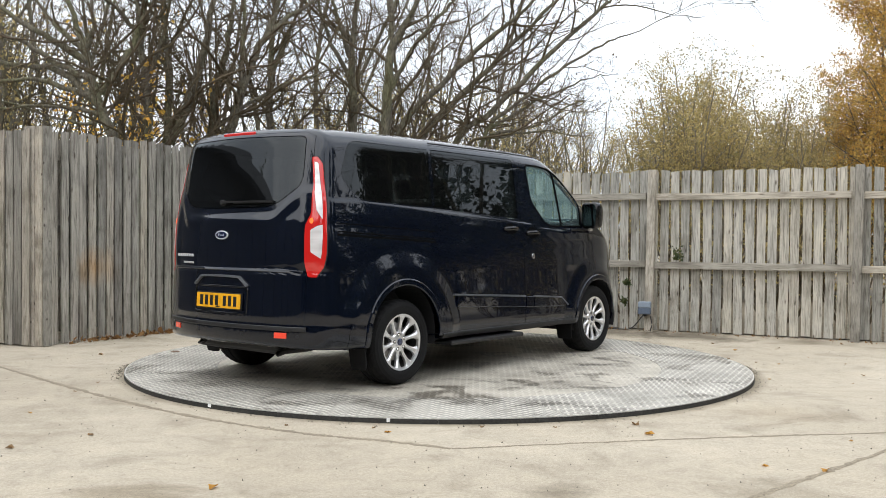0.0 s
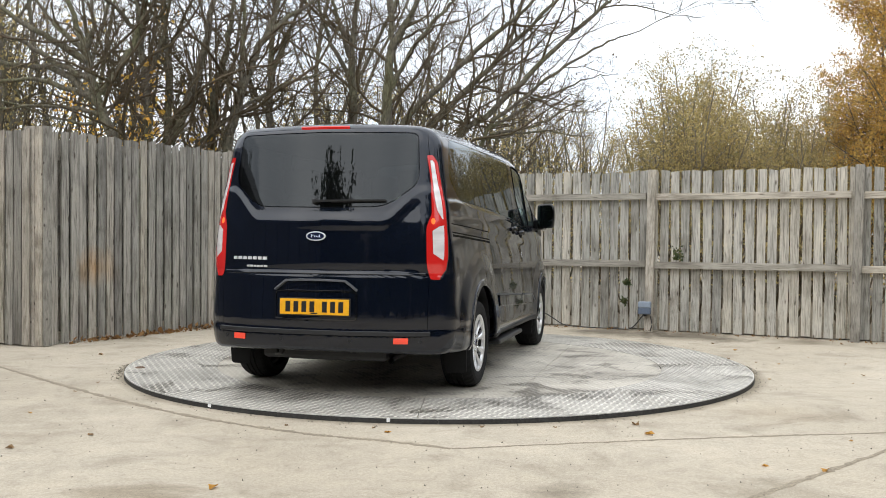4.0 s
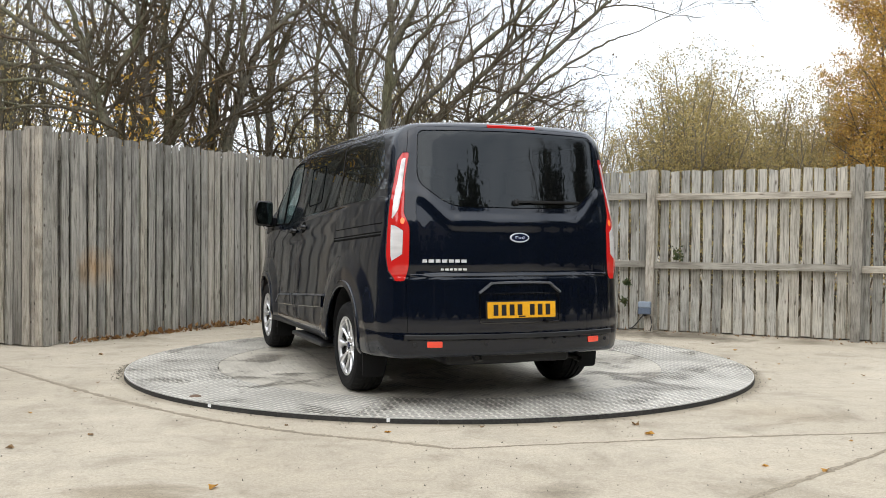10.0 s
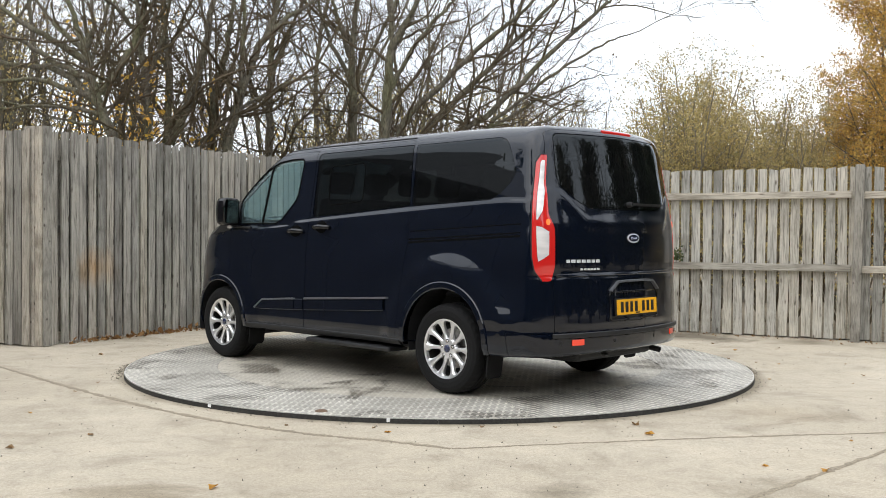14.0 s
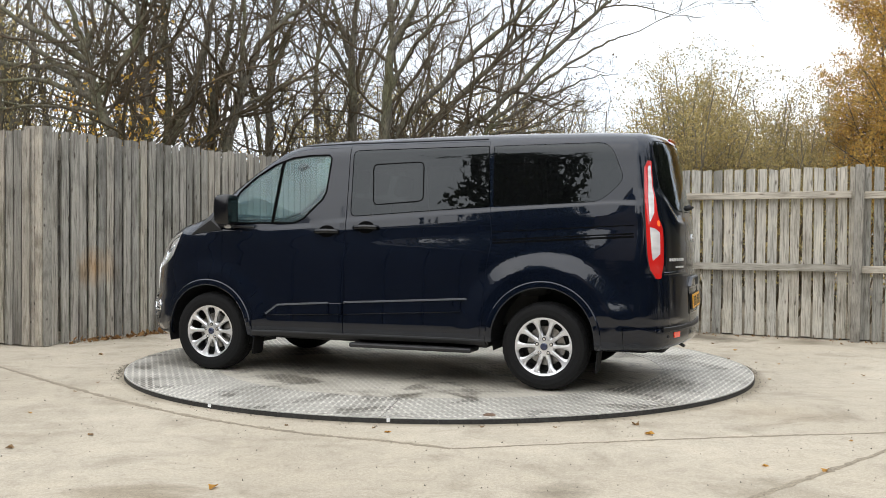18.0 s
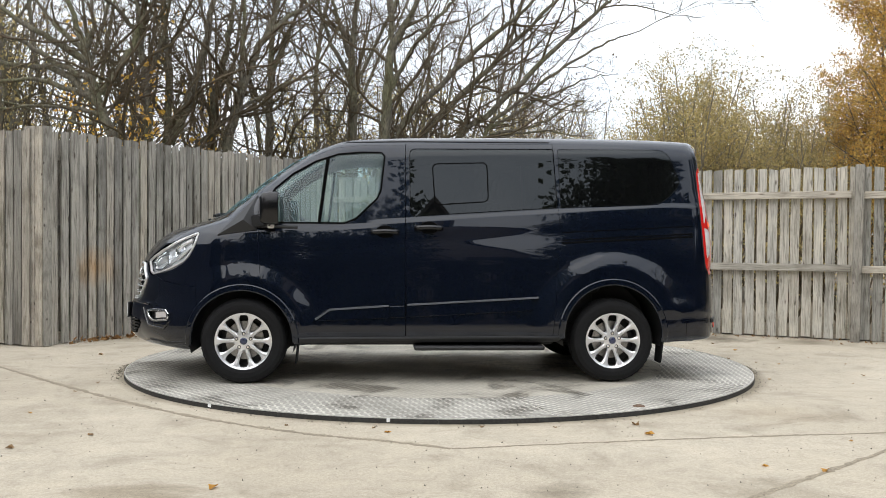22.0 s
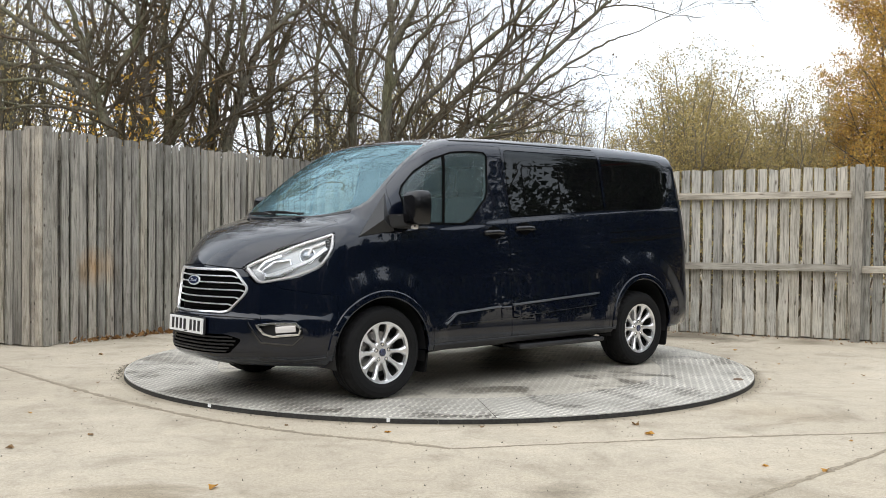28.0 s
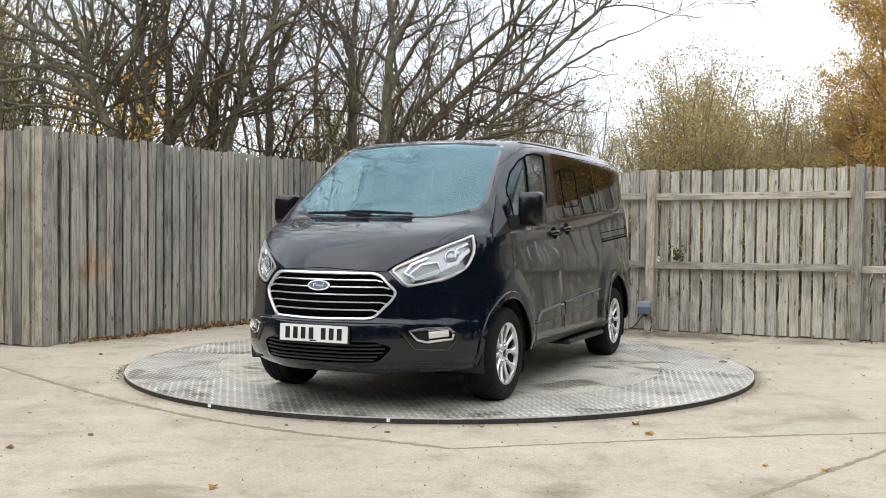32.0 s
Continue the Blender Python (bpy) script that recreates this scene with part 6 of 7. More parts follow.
class Wood:
    """Tapered branches gathered into one mesh."""

    def __init__(self, seed):
        self.rnd = random.Random(seed)
        self.np = np.random.RandomState(seed)
        self.co, self.faces, self.tips = [], [], []
        self.count = 0
        self.girth = 0.010

    def tube(self, pts, r0, r1, sides):
        pts = np.asarray(pts, float)
        n = len(pts)
        tan = np.gradient(pts, axis=0)
        tan /= np.maximum(np.linalg.norm(tan, axis=1, keepdims=True), 1e-9)
        ref = np.array([0.31, 0.93, 0.2])
        a = np.cross(tan, ref)
        a /= np.maximum(np.linalg.norm(a, axis=1, keepdims=True), 1e-9)
        b = np.cross(tan, a)
        r = np.linspace(r0, r1, n)
        ang = np.arange(sides) * 2 * math.pi / sides
        ring = pts[:, None, :] + (a[:, None, :] * np.cos(ang)[None, :, None] + b[:, None, :] * np.sin(ang)[None, :, None]) * r[:, None, None]
        self.co.append(ring.reshape(-1, 3))
        i, j = np.meshgrid(np.arange(n - 1), np.arange(sides), indexing="ij")
        p, q = i * sides + j, i * sides + (j + 1) % sides
        self.faces.append(np.stack([p, q, q + sides, p + sides], -1).reshape(-1, 4) + self.count)
        self.count += n * sides

    def bent(self, start, way, length, n, wobble, lift):
        """A wandering path; lift pulls it upwards (or down)."""
        p, w, out = np.array(start, float), np.array(way, float), [np.array(start, float)]
        for _ in range(n):
            w = w + self.np.normal(0, wobble, 3) + np.array([0, 0, lift])
            w = w / np.linalg.norm(w)
            p = p + w * length / n
            out.append(p)
        return np.array(out)

    def spread(self, pts, r0, r1, level, plan):
        """Side branches along a path, by the plan's rows: number a metre, length share, angle, wobble, lift, sides, points."""
        if level >= len(plan):
            self.tips.append(pts[-1])
            if len(pts) > 2:
                self.tips.append(pts[1])
            return
        rate, share, angle, wobble, lift, sides, n, first, least = plan[level]
        seg = np.linalg.norm(np.diff(pts, axis=0), axis=1)
        total = seg.sum()
        cum = np.concatenate([[0], np.cumsum(seg)])
        for _ in range(max(1, int(total * rate + self.rnd.random()))):
            t = first + (1 - first) * self.rnd.random()
            s = t * total
            k = min(len(seg) - 1, int(np.searchsorted(cum, s) - 1)) if s > 0 else 0
            k = max(k, 0)
            at = pts[k] + (pts[k + 1] - pts[k]) * (s - cum[k]) / max(seg[k], 1e-6)
            tan = (pts[k + 1] - pts[k]) / max(seg[k], 1e-6)
            side = self.np.normal(0, 1, 3)
            side -= tan * side.dot(tan)
            side /= max(np.linalg.norm(side), 1e-6)
            an = radians(angle * self.rnd.uniform(0.6, 1.4))
            way = tan * math.cos(an) + side * math.sin(an)
            length = max(least, total * share * self.rnd.uniform(0.5, 1.2) * (1.15 - 0.6 * t))
            r = (r0 + (r1 - r0) * t)
            ra = max(0.003, min(r * 0.55, self.girth * length + 0.0025))
            path = self.bent(at, way, length, n, wobble, lift)
            rb = max(0.0028, ra * 0.35)
            self.tube(path, ra, rb, sides)
            self.spread(path, ra, rb, level + 1, plan)

    def mesh(self, name, mat):
        me = bpy.data.meshes.new(name)
        co, fa = np.concatenate(self.co), np.concatenate(self.faces)
        me.vertices.add(len(co))
        me.vertices.foreach_set("co", co.ravel())
        me.loops.add(len(fa) * 4)
        me.loops.foreach_set("vertex_index", fa.ravel())
        me.polygons.add(len(fa))
        me.polygons.foreach_set("loop_start", np.arange(len(fa)) * 4)
        me.update(calc_edges=True)
        me.validate()
        me.shade_smooth()
        me.materials.append(mat)
        return me


def leaf_mesh(name, places, size, mat, seed, droop=0.0):
    """Many small pointed leaves, each a folded diamond."""
    rs = np.random.RandomState(seed)
    p = np.asarray(places, float)
    n = len(p)
    a = rs.normal(0, 1, (n, 3))
    a[:, 2] -= droop
    a /= np.linalg.norm(a, axis=1, keepdims=True)
    b = np.cross(a, rs.normal(0, 1, (n, 3)))
    b /= np.maximum(np.linalg.norm(b, axis=1, keepdims=True), 1e-6)
    c = np.cross(a, b)
    s = size * rs.uniform(0.6, 1.35, (n, 1))
    v = np.stack([p, p + a * s * 0.5 + b * s * 0.32 + c * s * 0.10, p + a * s, p + a * s * 0.5 - b * s * 0.32 + c * s * 0.10], 1).reshape(-1, 3)
    k = np.arange(n) * 4
    fa = np.stack([np.stack([k, k + 1, k + 2], 1), np.stack([k, k + 2, k + 3], 1)], 1).reshape(-1, 3)
    me = bpy.data.meshes.new(name)
    me.vertices.add(len(v))
    me.vertices.foreach_set("co", v.ravel())
    me.loops.add(fa.size)
    me.loops.foreach_set("vertex_index", fa.ravel())
    me.polygons.add(len(fa))
    me.polygons.foreach_set("loop_start", np.arange(len(fa)) * 3)
    me.update(calc_edges=True)
    me.validate()
    me.materials.append(mat)
    return me


def smooth_path(pts, n):
    """A Catmull-Rom line through the points."""
    p = np.asarray(pts, float)
    p = np.vstack([2 * p[0] - p[1], p, 2 * p[-1] - p[-2]])
    out = []
    for i in range(1, len(p) - 2):
        for t in np.linspace(0, 1, n, endpoint=False):
            out.append(0.5 * ((2 * p[i]) + (-p[i - 1] + p[i + 1]) * t + (2 * p[i - 1] - 5 * p[i] + 4 * p[i + 1] - p[i + 2]) * t * t + (-p[i - 1] + 3 * p[i] - 3 * p[i + 1] + p[i + 2]) * t ** 3))
    out.append(p[-2])
    return np.array(out)


# number a metre, length share, angle, wobble, lift, sides, points, first, least length
LIMB_PLAN = [(3.2, 0.34, 55, 0.22, 0.05, 5, 7, 0.10, 0.5), (5.8, 0.42, 52, 0.26, 0.02, 3, 5, 0.12, 0.22), (7.0, 0.50, 46, 0.24, 0.02, 3, 3, 0.15, 0.10)]
TOP_PLAN = [(3.0, 0.38, 50, 0.2, 0.02, 4, 6, 0.0, 0.6), (4.2, 0.42, 48, 0.24, 0.0, 3, 4, 0.1, 0.3), (4.2, 0.45, 46, 0.24, 0.0, 3, 3, 0.15, 0.15)]
TREE_SEED = [20]


SPRAY_PLAN = [(2.6, 0.26, 48, 0.16, 0.03, 5, 8, 0.18, 0.8), (5.2, 0.42, 50, 0.24, 0.0, 3, 6, 0.10, 0.3), (7.5, 0.42, 46, 0.24, 0.0, 3, 3, 0.15, 0.12)]


def limbed_tree(name, y, limbs, bark=None, plan=LIMB_PLAN):
    """A bare tree whose main limbs are given in x, z on its own plane, with their two radii."""
    TREE_SEED[0] += 1
    wood = Wood(TREE_SEED[0])
    trunk = Wood(TREE_SEED[0] + 500)
    bare = tagged(new(name), "leafless tree with grey mossy bark behind the fence" if name != "spreading_tree" else "leafless spreading tree with long slanting limbs", "tree", "trees behind the fence")
    x0 = limbs[0][0][0]
    if name == "spreading_tree":
        plan = SPRAY_PLAN
    for k, limb in enumerate(limbs):
        pts, (r0, r1) = limb[:-2], limb[-2:]
        dy = wood.rnd.uniform(-0.5, 0.5) if k else 0.0
        line = [(px, y + dy * i / max(1, len(pts) - 1), pz) for i, (px, pz) in enumerate(pts)]
        if k == 0 or name == "spreading_tree" and pts[0][1] < 2.6:
            line = [(pts[0][0] * 0.6 + x0 * 0.4, y, GROUND - 0.1)] + line
        # carry the limb on past the top of the view
        d = np.array(line[-1]) - np.array(line[-2])
        if line[-1][2] > 4.3:
            line.append(tuple(np.array(line[-1]) + d / np.linalg.norm(d) * 2.0 + np.array([0, 0, 0.3])))
            r1 = r1 * 0.4
        path = smooth_path(line, 5)
        path = path + trunk.np.normal(0, 0.012, path.shape)
        r0, r1 = r0 * 0.92, r1 * 0.75
        trunk.tube(path, r0, r1, 9)
        wood.spread(path, r0, r1, 0, plan)
        if pts[-1][1] > 4.3:
            # the sparse top of the tree
            d = path[-1] - path[-3]
            high = trunk.bent(path[-1], d / np.linalg.norm(d) + np.array([0.05, -0.30, 0.1]), 4.2, 7, 0.10, 0.02)
            trunk.tube(high, r1, 0.006, 6)
            wood.spread(high, r1, 0.006, 0, TOP_PLAN)
    child("trunk", trunk.mesh("trunk", bark or BARK), bare)
    child("crown", wood.mesh("crown", BARK_DARK), bare)
    tips = [t for t in wood.tips if wood.rnd.random() < 0.13]
    if tips:
        child("dry_foliage", leaf_mesh("dry_foliage", tips, 0.045, LEAF_BROWN, TREE_SEED[0], 0.8), bare)
    return bare


limbed_tree("grey_tree", 4.3, [
    ((-4.43, 2.02), (-4.57, 2.63), (-4.77, 3.16), (-4.88, 3.66), (-5.13, 4.31), 0.108, 0.062),
    ((-4.71, 2.90), (-5.19, 3.33), (-5.73, 3.45), (-6.50, 3.53), 0.069, 0.031),
    ((-4.82, 3.47), (-5.27, 3.74), (-5.65, 3.96), (-6.19, 4.30), 0.062, 0.031),
    ((-4.65, 3.05), (-4.38, 3.44), (-4.19, 3.86), (-4.08, 4.32), 0.069, 0.039),
    ((-4.88, 3.66), (-4.77, 3.93), (-4.81, 4.31), 0.046, 0.031),
    ((-4.57, 2.67), (-5.11, 2.66), (-6.03, 2.96), 0.031, 0.015),
    ((-4.71, 2.94), (-5.19, 3.15), (-5.65, 3.23), (-6.50, 3.09), 0.054, 0.023),
    ((-4.79, 3.24), (-5.30, 3.48), (-5.80, 3.77), (-6.42, 3.86), 0.054, 0.023),
    ((-4.88, 3.59), (-5.34, 4.00), (-5.73, 4.40), 0.046, 0.023),
    ((-4.61, 2.74), (-5.19, 2.87), (-5.73, 2.85), (-6.42, 2.71), 0.039, 0.015),
])
limbed_tree("grey_tree", 4.7, [
    ((-4.14, 2.04), (-4.14, 2.83), (-4.20, 3.47), (-4.27, 4.02), (-4.32, 4.49), 0.079, 0.056),
    ((-4.18, 3.23), (-3.96, 3.66), (-3.84, 4.10), (-3.77, 4.49), 0.040, 0.024),
    ((-4.27, 3.94), (-4.52, 4.25), (-4.71, 4.49), 0.040, 0.024),
])
limbed_tree("grey_tree", 5.3, [
    ((-4.06, 2.08), (-4.03, 2.91), (-4.01, 3.57), (-4.08, 4.14), (-4.14, 4.64), 0.091, 0.058),
    ((-4.01, 2.46), (-3.72, 3.16), (-3.53, 3.82), (-3.39, 4.64), 0.099, 0.066),
])
limbed_tree("grey_tree", 6.0, [
    ((-3.58, 2.22), (-3.53, 3.08), (-3.38, 3.78), (-3.27, 4.38), (-3.24, 4.81), 0.078, 0.061),
])
limbed_tree("grey_tree", 5.6, [
    ((-3.23, 2.19), (-3.08, 3.04), (-2.85, 3.71), (-2.58, 4.30), (-2.46, 4.72), 0.102, 0.068),
    ((-3.04, 3.12), (-2.98, 3.88), (-2.92, 4.72), 0.051, 0.034),
    ((-3.71, 2.43), (-3.16, 2.91), (-2.49, 3.34), (-1.57, 3.65), 0.042, 0.017),
    ((-2.66, 4.13), (-2.24, 4.47), (-1.91, 4.73), 0.042, 0.025),
])
limbed_tree("grey_tree", 7.2, [
    ((-2.87, 2.21), (-2.88, 3.33), (-2.86, 4.27), (-2.79, 5.11), 0.094, 0.066),
    ((-2.86, 3.71), (-2.58, 4.46), (-2.30, 5.11), 0.047, 0.028),
])
limbed_tree("grey_tree", 7.4, [
    ((-1.54, 2.24), (-1.51, 3.18), (-1.55, 4.03), (-1.46, 5.16), 0.124, 0.076),
    ((-1.54, 3.66), (-1.95, 4.50), (-2.14, 5.16), 0.048, 0.029),
    ((-1.52, 4.03), (-1.76, 4.69), (-1.86, 5.16), 0.057, 0.038),
])
limbed_tree("grey_tree", 6.8, [
    ((-0.97, 2.20), (-0.92, 3.11), (-0.89, 3.84), (-0.83, 4.39), (-0.88, 5.02), 0.128, 0.082),
    ((-0.87, 4.12), (-0.65, 4.48), (-0.38, 5.03), 0.082, 0.055),
    ((-0.92, 3.39), (-0.51, 4.12), (0.03, 4.76), (0.30, 5.03), 0.046, 0.027),
])
limbed_tree("spreading_tree", 7.0, [
    ((-0.78, 2.59), (0.04, 3.70), (0.78, 4.39), (1.51, 5.04), 0.074, 0.046),
    ((-0.41, 2.50), (0.18, 3.33), (0.92, 4.12), (1.88, 5.09), 0.083, 0.046),
    ((0.14, 2.50), (0.79, 3.15), (1.61, 3.99), (2.53, 4.82), (2.80, 5.10), 0.074, 0.028),
    ((0.61, 2.58), (1.25, 3.34), (1.98, 3.90), (2.67, 4.29), (3.13, 4.44), 0.046, 0.006),
    ((0.74, 2.87), (1.52, 3.34), (2.26, 3.69), (2.77, 3.83), 0.032, 0.006),
    ((0.79, 2.78), (1.62, 3.02), (2.17, 3.36), (2.54, 3.44), 0.032, 0.006),
    ((0.60, 2.69), (1.53, 2.86), (2.45, 2.75), 0.028, 0.009),
])

# bare trees standing deeper in the wood, three forms repeated
DEEP_PLAN = [(2.3, 0.36, 46, 0.16, 0.08, 4, 6, 0.12, 0.7), (4.0, 0.42, 46, 0.2, 0.05, 3, 4, 0.10, 0.35), (5.0, 0.5, 42, 0.22, 0.04, 3, 3, 0.15, 0.2)]


def deep_tree(seed, height, lean):
    w = Wood(seed)
    w.girth = 0.006
    t = Wood(seed + 900)
    ob = tagged(new("woodland_tree"), "tall leafless tree deeper in the wood", "tree", "trees deeper in the wood")
    path = t.bent((0, 0, -0.1), (lean, 0.05, 1), height, 9, 0.06, 0.05)
    t.tube(path, 0.0085 * height, 0.02, 7)
    w.spread(path, 0.0085 * height, 0.02, 0, DEEP_PLAN)
    for k in range(2):
        a = w.rnd.uniform(0, 6.28)
        q = t.bent(path[2 + k], (math.cos(a) * 0.5, math.sin(a) * 0.5, 1), height * 0.62, 7, 0.07, 0.06)
        t.tube(q, 0.006 * height, 0.02, 6)
        w.spread(q, 0.006 * height, 0.02, 0, DEEP_PLAN)
    child("trunk", t.mesh("trunk", BARK), ob)
    child("crown", w.mesh("crown", BARK_DARK), ob)
    return ob, w


random.seed(12)
forms = [deep_tree(71, 7.4, 0.05)[0], deep_tree(72, 6.6, -0.08)[0], deep_tree(73, 8.0, 0.0)[0]]
deep_places = [(-6.3, 7.8), (-6.6, 9.6), (-8.6, 7.0), (-4.6, 11.0), (-10.8, 9.8), (-9.3, 8.2), (-8.4, 10.0), (-3.6, 12.5), (-2.3, 10.0), (-7.5, 5.6), (-8.6, 5.9), (-7.6, 11.0), (-0.9, 13.0), (0.4, 11.8), (-10.5, 13.0), (-8.0, 15.5), (-5.4, 16.5), (-2.8, 17.5), (-0.2, 18.0), (2.2, 20.0), (-12.5, 18.0)]
for k, (x, y) in enumerate(deep_places):
    m = Matrix.Translation((x, y, GROUND)) @ Matrix.Rotation(random.uniform(0, 6.28), 4, "Z") @ Matrix.Rotation(random.uniform(-0.05, 0.05), 4, "X")
    if k < 3:
        forms[k].matrix_basis = m
    else:
        copy_thing(forms[k % 3], m)

# small bare trees far beyond the lower fence
far_places = [(3.4, 18.0, 0.62), (5.0, 20.0, 0.60), (4.2, 22.5, 0.66), (2.6, 24.0, 0.8), (6.6, 24.0, 0.66), (3.6, 28.0, 0.9), (5.8, 28.0, 0.85)]
for k, (x, y, s) in enumerate(far_places):
    small = copy_thing(forms[k % 3], Matrix.Identity(4))
    small.matrix_basis = Matrix.Translation((x, y, GROUND)) @ Matrix.Rotation(1.3 * k, 4, "Z") @ Matrix.Diagonal((s, s, s, 1))
    tagged(small, "small leafless tree far beyond the fence", "tree", "far small trees")


def bush(seed, name, label, group, stems, height, reach, leaf, leaf_size, keep, plan, up=1.0, bark=None, foliage="crown"):
    """Many upright stems from one stool, with a crown of small leaves."""
    w = Wood(seed)
    w.girth = 0.007
    ob = tagged(new(name), label, "tree", group)
    for k in range(stems):
        a = 2 * math.pi * k / stems + w.rnd.uniform(-0.3, 0.3)
        q = w.rnd.uniform(0.1, 1.0)
        way = (math.cos(a) * reach * q, math.sin(a) * reach * q, up)
        h = height * (1.0 - 0.25 * q) * w.rnd.uniform(0.8, 1.08)
        path = w.bent((math.cos(a) * 0.15, math.sin(a) * 0.15, -0.05), way, h, 8, 0.06, 0.03)
        w.tube(path, 0.012 * height * 0.6, 0.012, 5)
        w.spread(path, 0.012 * height * 0.6, 0.012, 0, plan)
    child("trunk", w.mesh("trunk", bark or BARK_PALE), ob)
    tips = np.array(w.tips)
    rs = np.random.RandomState(seed)
    reps = int(keep) + 1
    many = np.concatenate([tips + rs.normal(0, 0.07, tips.shape) for _ in range(reps)])
    many = many[rs.rand(len(many)) < keep / reps]
    child(foliage, leaf_mesh("leaves", many, leaf_size, leaf, seed), ob)
    return ob


BUSH_PLAN = [(3.8, 0.30, 32, 0.12, 0.12, 3, 5, 0.2, 0.5), (6.5, 0.42, 38, 0.18, 0.06, 3, 3, 0.1, 0.25)]
WILLOW_PLAN = [(3.8, 0.30, 46, 0.16, 0.04, 3, 5, 0.25, 0.5), (6.5, 0.42, 46, 0.20, 0.0, 3, 3, 0.1, 0.25)]
olive = bush(31, "willow_bush", "tall willow bush with thin olive and brown autumn leaves", "willow bushes", 17, 5.0, 0.42, LEAF_OLIVE, 0.050, 6.6, WILLOW_PLAN)
olive_places = [(4.35, 8.6, 0.84, 0.0), (5.3, 9.4, 0.78, 1.2), (6.4, 9.9, 0.80, 2.5), (7.4, 10.6, 0.86, 4.1), (5.9, 12.4, 0.90, 5.0), (4.85, 10.8, 0.94, 3.3), (5.6, 8.2, 0.62, 0.7), (6.7, 8.5, 0.66, 1.9), (3.75, 9.8, 0.62, 2.9)]
for k, (x, y, s, a) in enumerate(olive_places):
    o = olive if k == 0 else copy_thing(olive, Matrix.Identity(4))
    o.matrix_basis = Matrix.Translation((x, y, GROUND)) @ Matrix.Rotation(a, 4, "Z") @ Matrix.Diagonal((s, s, s, 1))
GOLD_PLAN = [(3.6, 0.34, 45, 0.12, 0.05, 4, 5, 0.12, 0.8), (5.5, 0.42, 42, 0.18, 0.0, 3, 4, 0.1, 0.35), (6.0, 0.4, 40, 0.2, 0.0, 3, 3, 0.1, 0.15)]
gold = bush(41, "golden_tree", "broad tree in golden and orange autumn leaf", "golden trees", 7, 7.4, 0.42, LEAF_GOLD, 0.043, 15.0, GOLD_PLAN, bark=BARK)
gold.matrix_basis = Matrix.Translation((8.6, 9.0, GROUND)) @ Matrix.Rotation(0.6, 4, "Z")
g3 = copy_thing(gold, Matrix.Identity(4))
g3.matrix_basis = Matrix.Translation((7.75, 9.6, GROUND)) @ Matrix.Rotation(4.0, 4, "Z") @ Matrix.Diagonal((0.52, 0.52, 0.56, 1))
g2 = copy_thing(gold, Matrix.Identity(4))
g2.matrix_basis = Matrix.Translation((10.0, 10.8, GROUND)) @ Matrix.Rotation(2.6, 4, "Z")

SAPLING_PLAN = [(2.2, 0.30, 36, 0.12, 0.10, 3, 5, 0.25, 0.5), (3.4, 0.42, 38, 0.18, 0.04, 3, 3, 0.1, 0.25)]
# yellow leaves still hanging low in the wood
yellow = bush(51, "maple_sapling", "thin sapling with patches of yellow leaves", "saplings", 4, 4.6, 0.36, LEAF_YELLOW, 0.090, 2.6, SAPLING_PLAN, bark=BARK_DARK)
for k, (x, y, s, a) in enumerate([(-4.75, 5.4, 0.94, 0.0), (-4.25, 5.9, 1.0, 1.0), (-4.6, 4.3, 0.80, 2.6), (-5.5, 7.4, 0.95, 2.2), (-3.5, 9.4, 0.7, 3.1), (-8.2, 7.6, 0.7, 4.4), (-1.4, 9.0, 0.62, 5.1), (-7.3, 5.2, 0.62, 1.4)]):
    o = yellow if k == 0 else copy_thing(yellow, Matrix.Identity(4))
    o.matrix_basis = Matrix.Translation((x, y, GROUND)) @ Matrix.Rotation(a, 4, "Z") @ Matrix.Diagonal((s, s, s, 1))

# brushwood behind the tall fence
brush = bush(52, "hazel_brush", "tangled bare hazel brush with a few olive leaves", "brushwood", 12, 3.9, 0.45, LEAF_OLIVE, 0.05, 1.8, BUSH_PLAN, bark=BARK)
for k, (x, y, s, a) in enumerate([(-7.0, 5.4, 1.1, 0.0), (-7.8, 6.6, 1.05, 1.0), (-3.0, 9.6, 0.95, 4.0), (-2.0, 8.4, 0.95, 5.0), (-0.6, 9.0, 1.0, 0.5), (1.2, 9.8, 0.85, 1.5), (2.4, 11.5, 0.85, 2.5), (-9.4, 7.0, 1.1, 3.5), (-8.4, 8.6, 1.35, 0.7), (-10.2, 9.6, 1.5, 4.2), (-9.0, 11.0, 1.6, 5.3), (-2.6, 12.2, 1.2, 0.4), (-1.2, 11.5, 1.05, 1.6), (0.2, 12.2, 1.1, 2.7), (1.4, 12.0, 1.05, 3.9), (2.6, 12.8, 1.0, 5.0), (3.6, 13.6, 0.9, 0.9)]):
    o = brush if k == 0 else copy_thing(brush, Matrix.Identity(4))
    o.matrix_basis = Matrix.Translation((x, y, GROUND)) @ Matrix.Rotation(a, 4, "Z") @ Matrix.Diagonal((s, s, s, 1))

# bramble hedge close behind the lower fence
hedge = bush(53, "bramble_bush", "dark tangled bramble with olive leaves behind the fence", "brambles", 14, 2.1, 0.75, LEAF_OLIVE, 0.05, 1.3, BUSH_PLAN, bark=BARK_DARK)
for k in range(11):
    hx = -0.6 + 0.88 * k
    fx, fy = on_right(hx, -1.35 - 0.25 * (k % 2))
    o = hedge if k == 0 else copy_thing(hedge, Matrix.Identity(4))
    s = 0.85 + 0.06 * (k % 3)
    o.matrix_basis = Matrix.Translation((fx, fy, GROUND)) @ Matrix.Rotation(2.1 * k, 4, "Z") @ Matrix.Diagonal((s, s, s, 1))
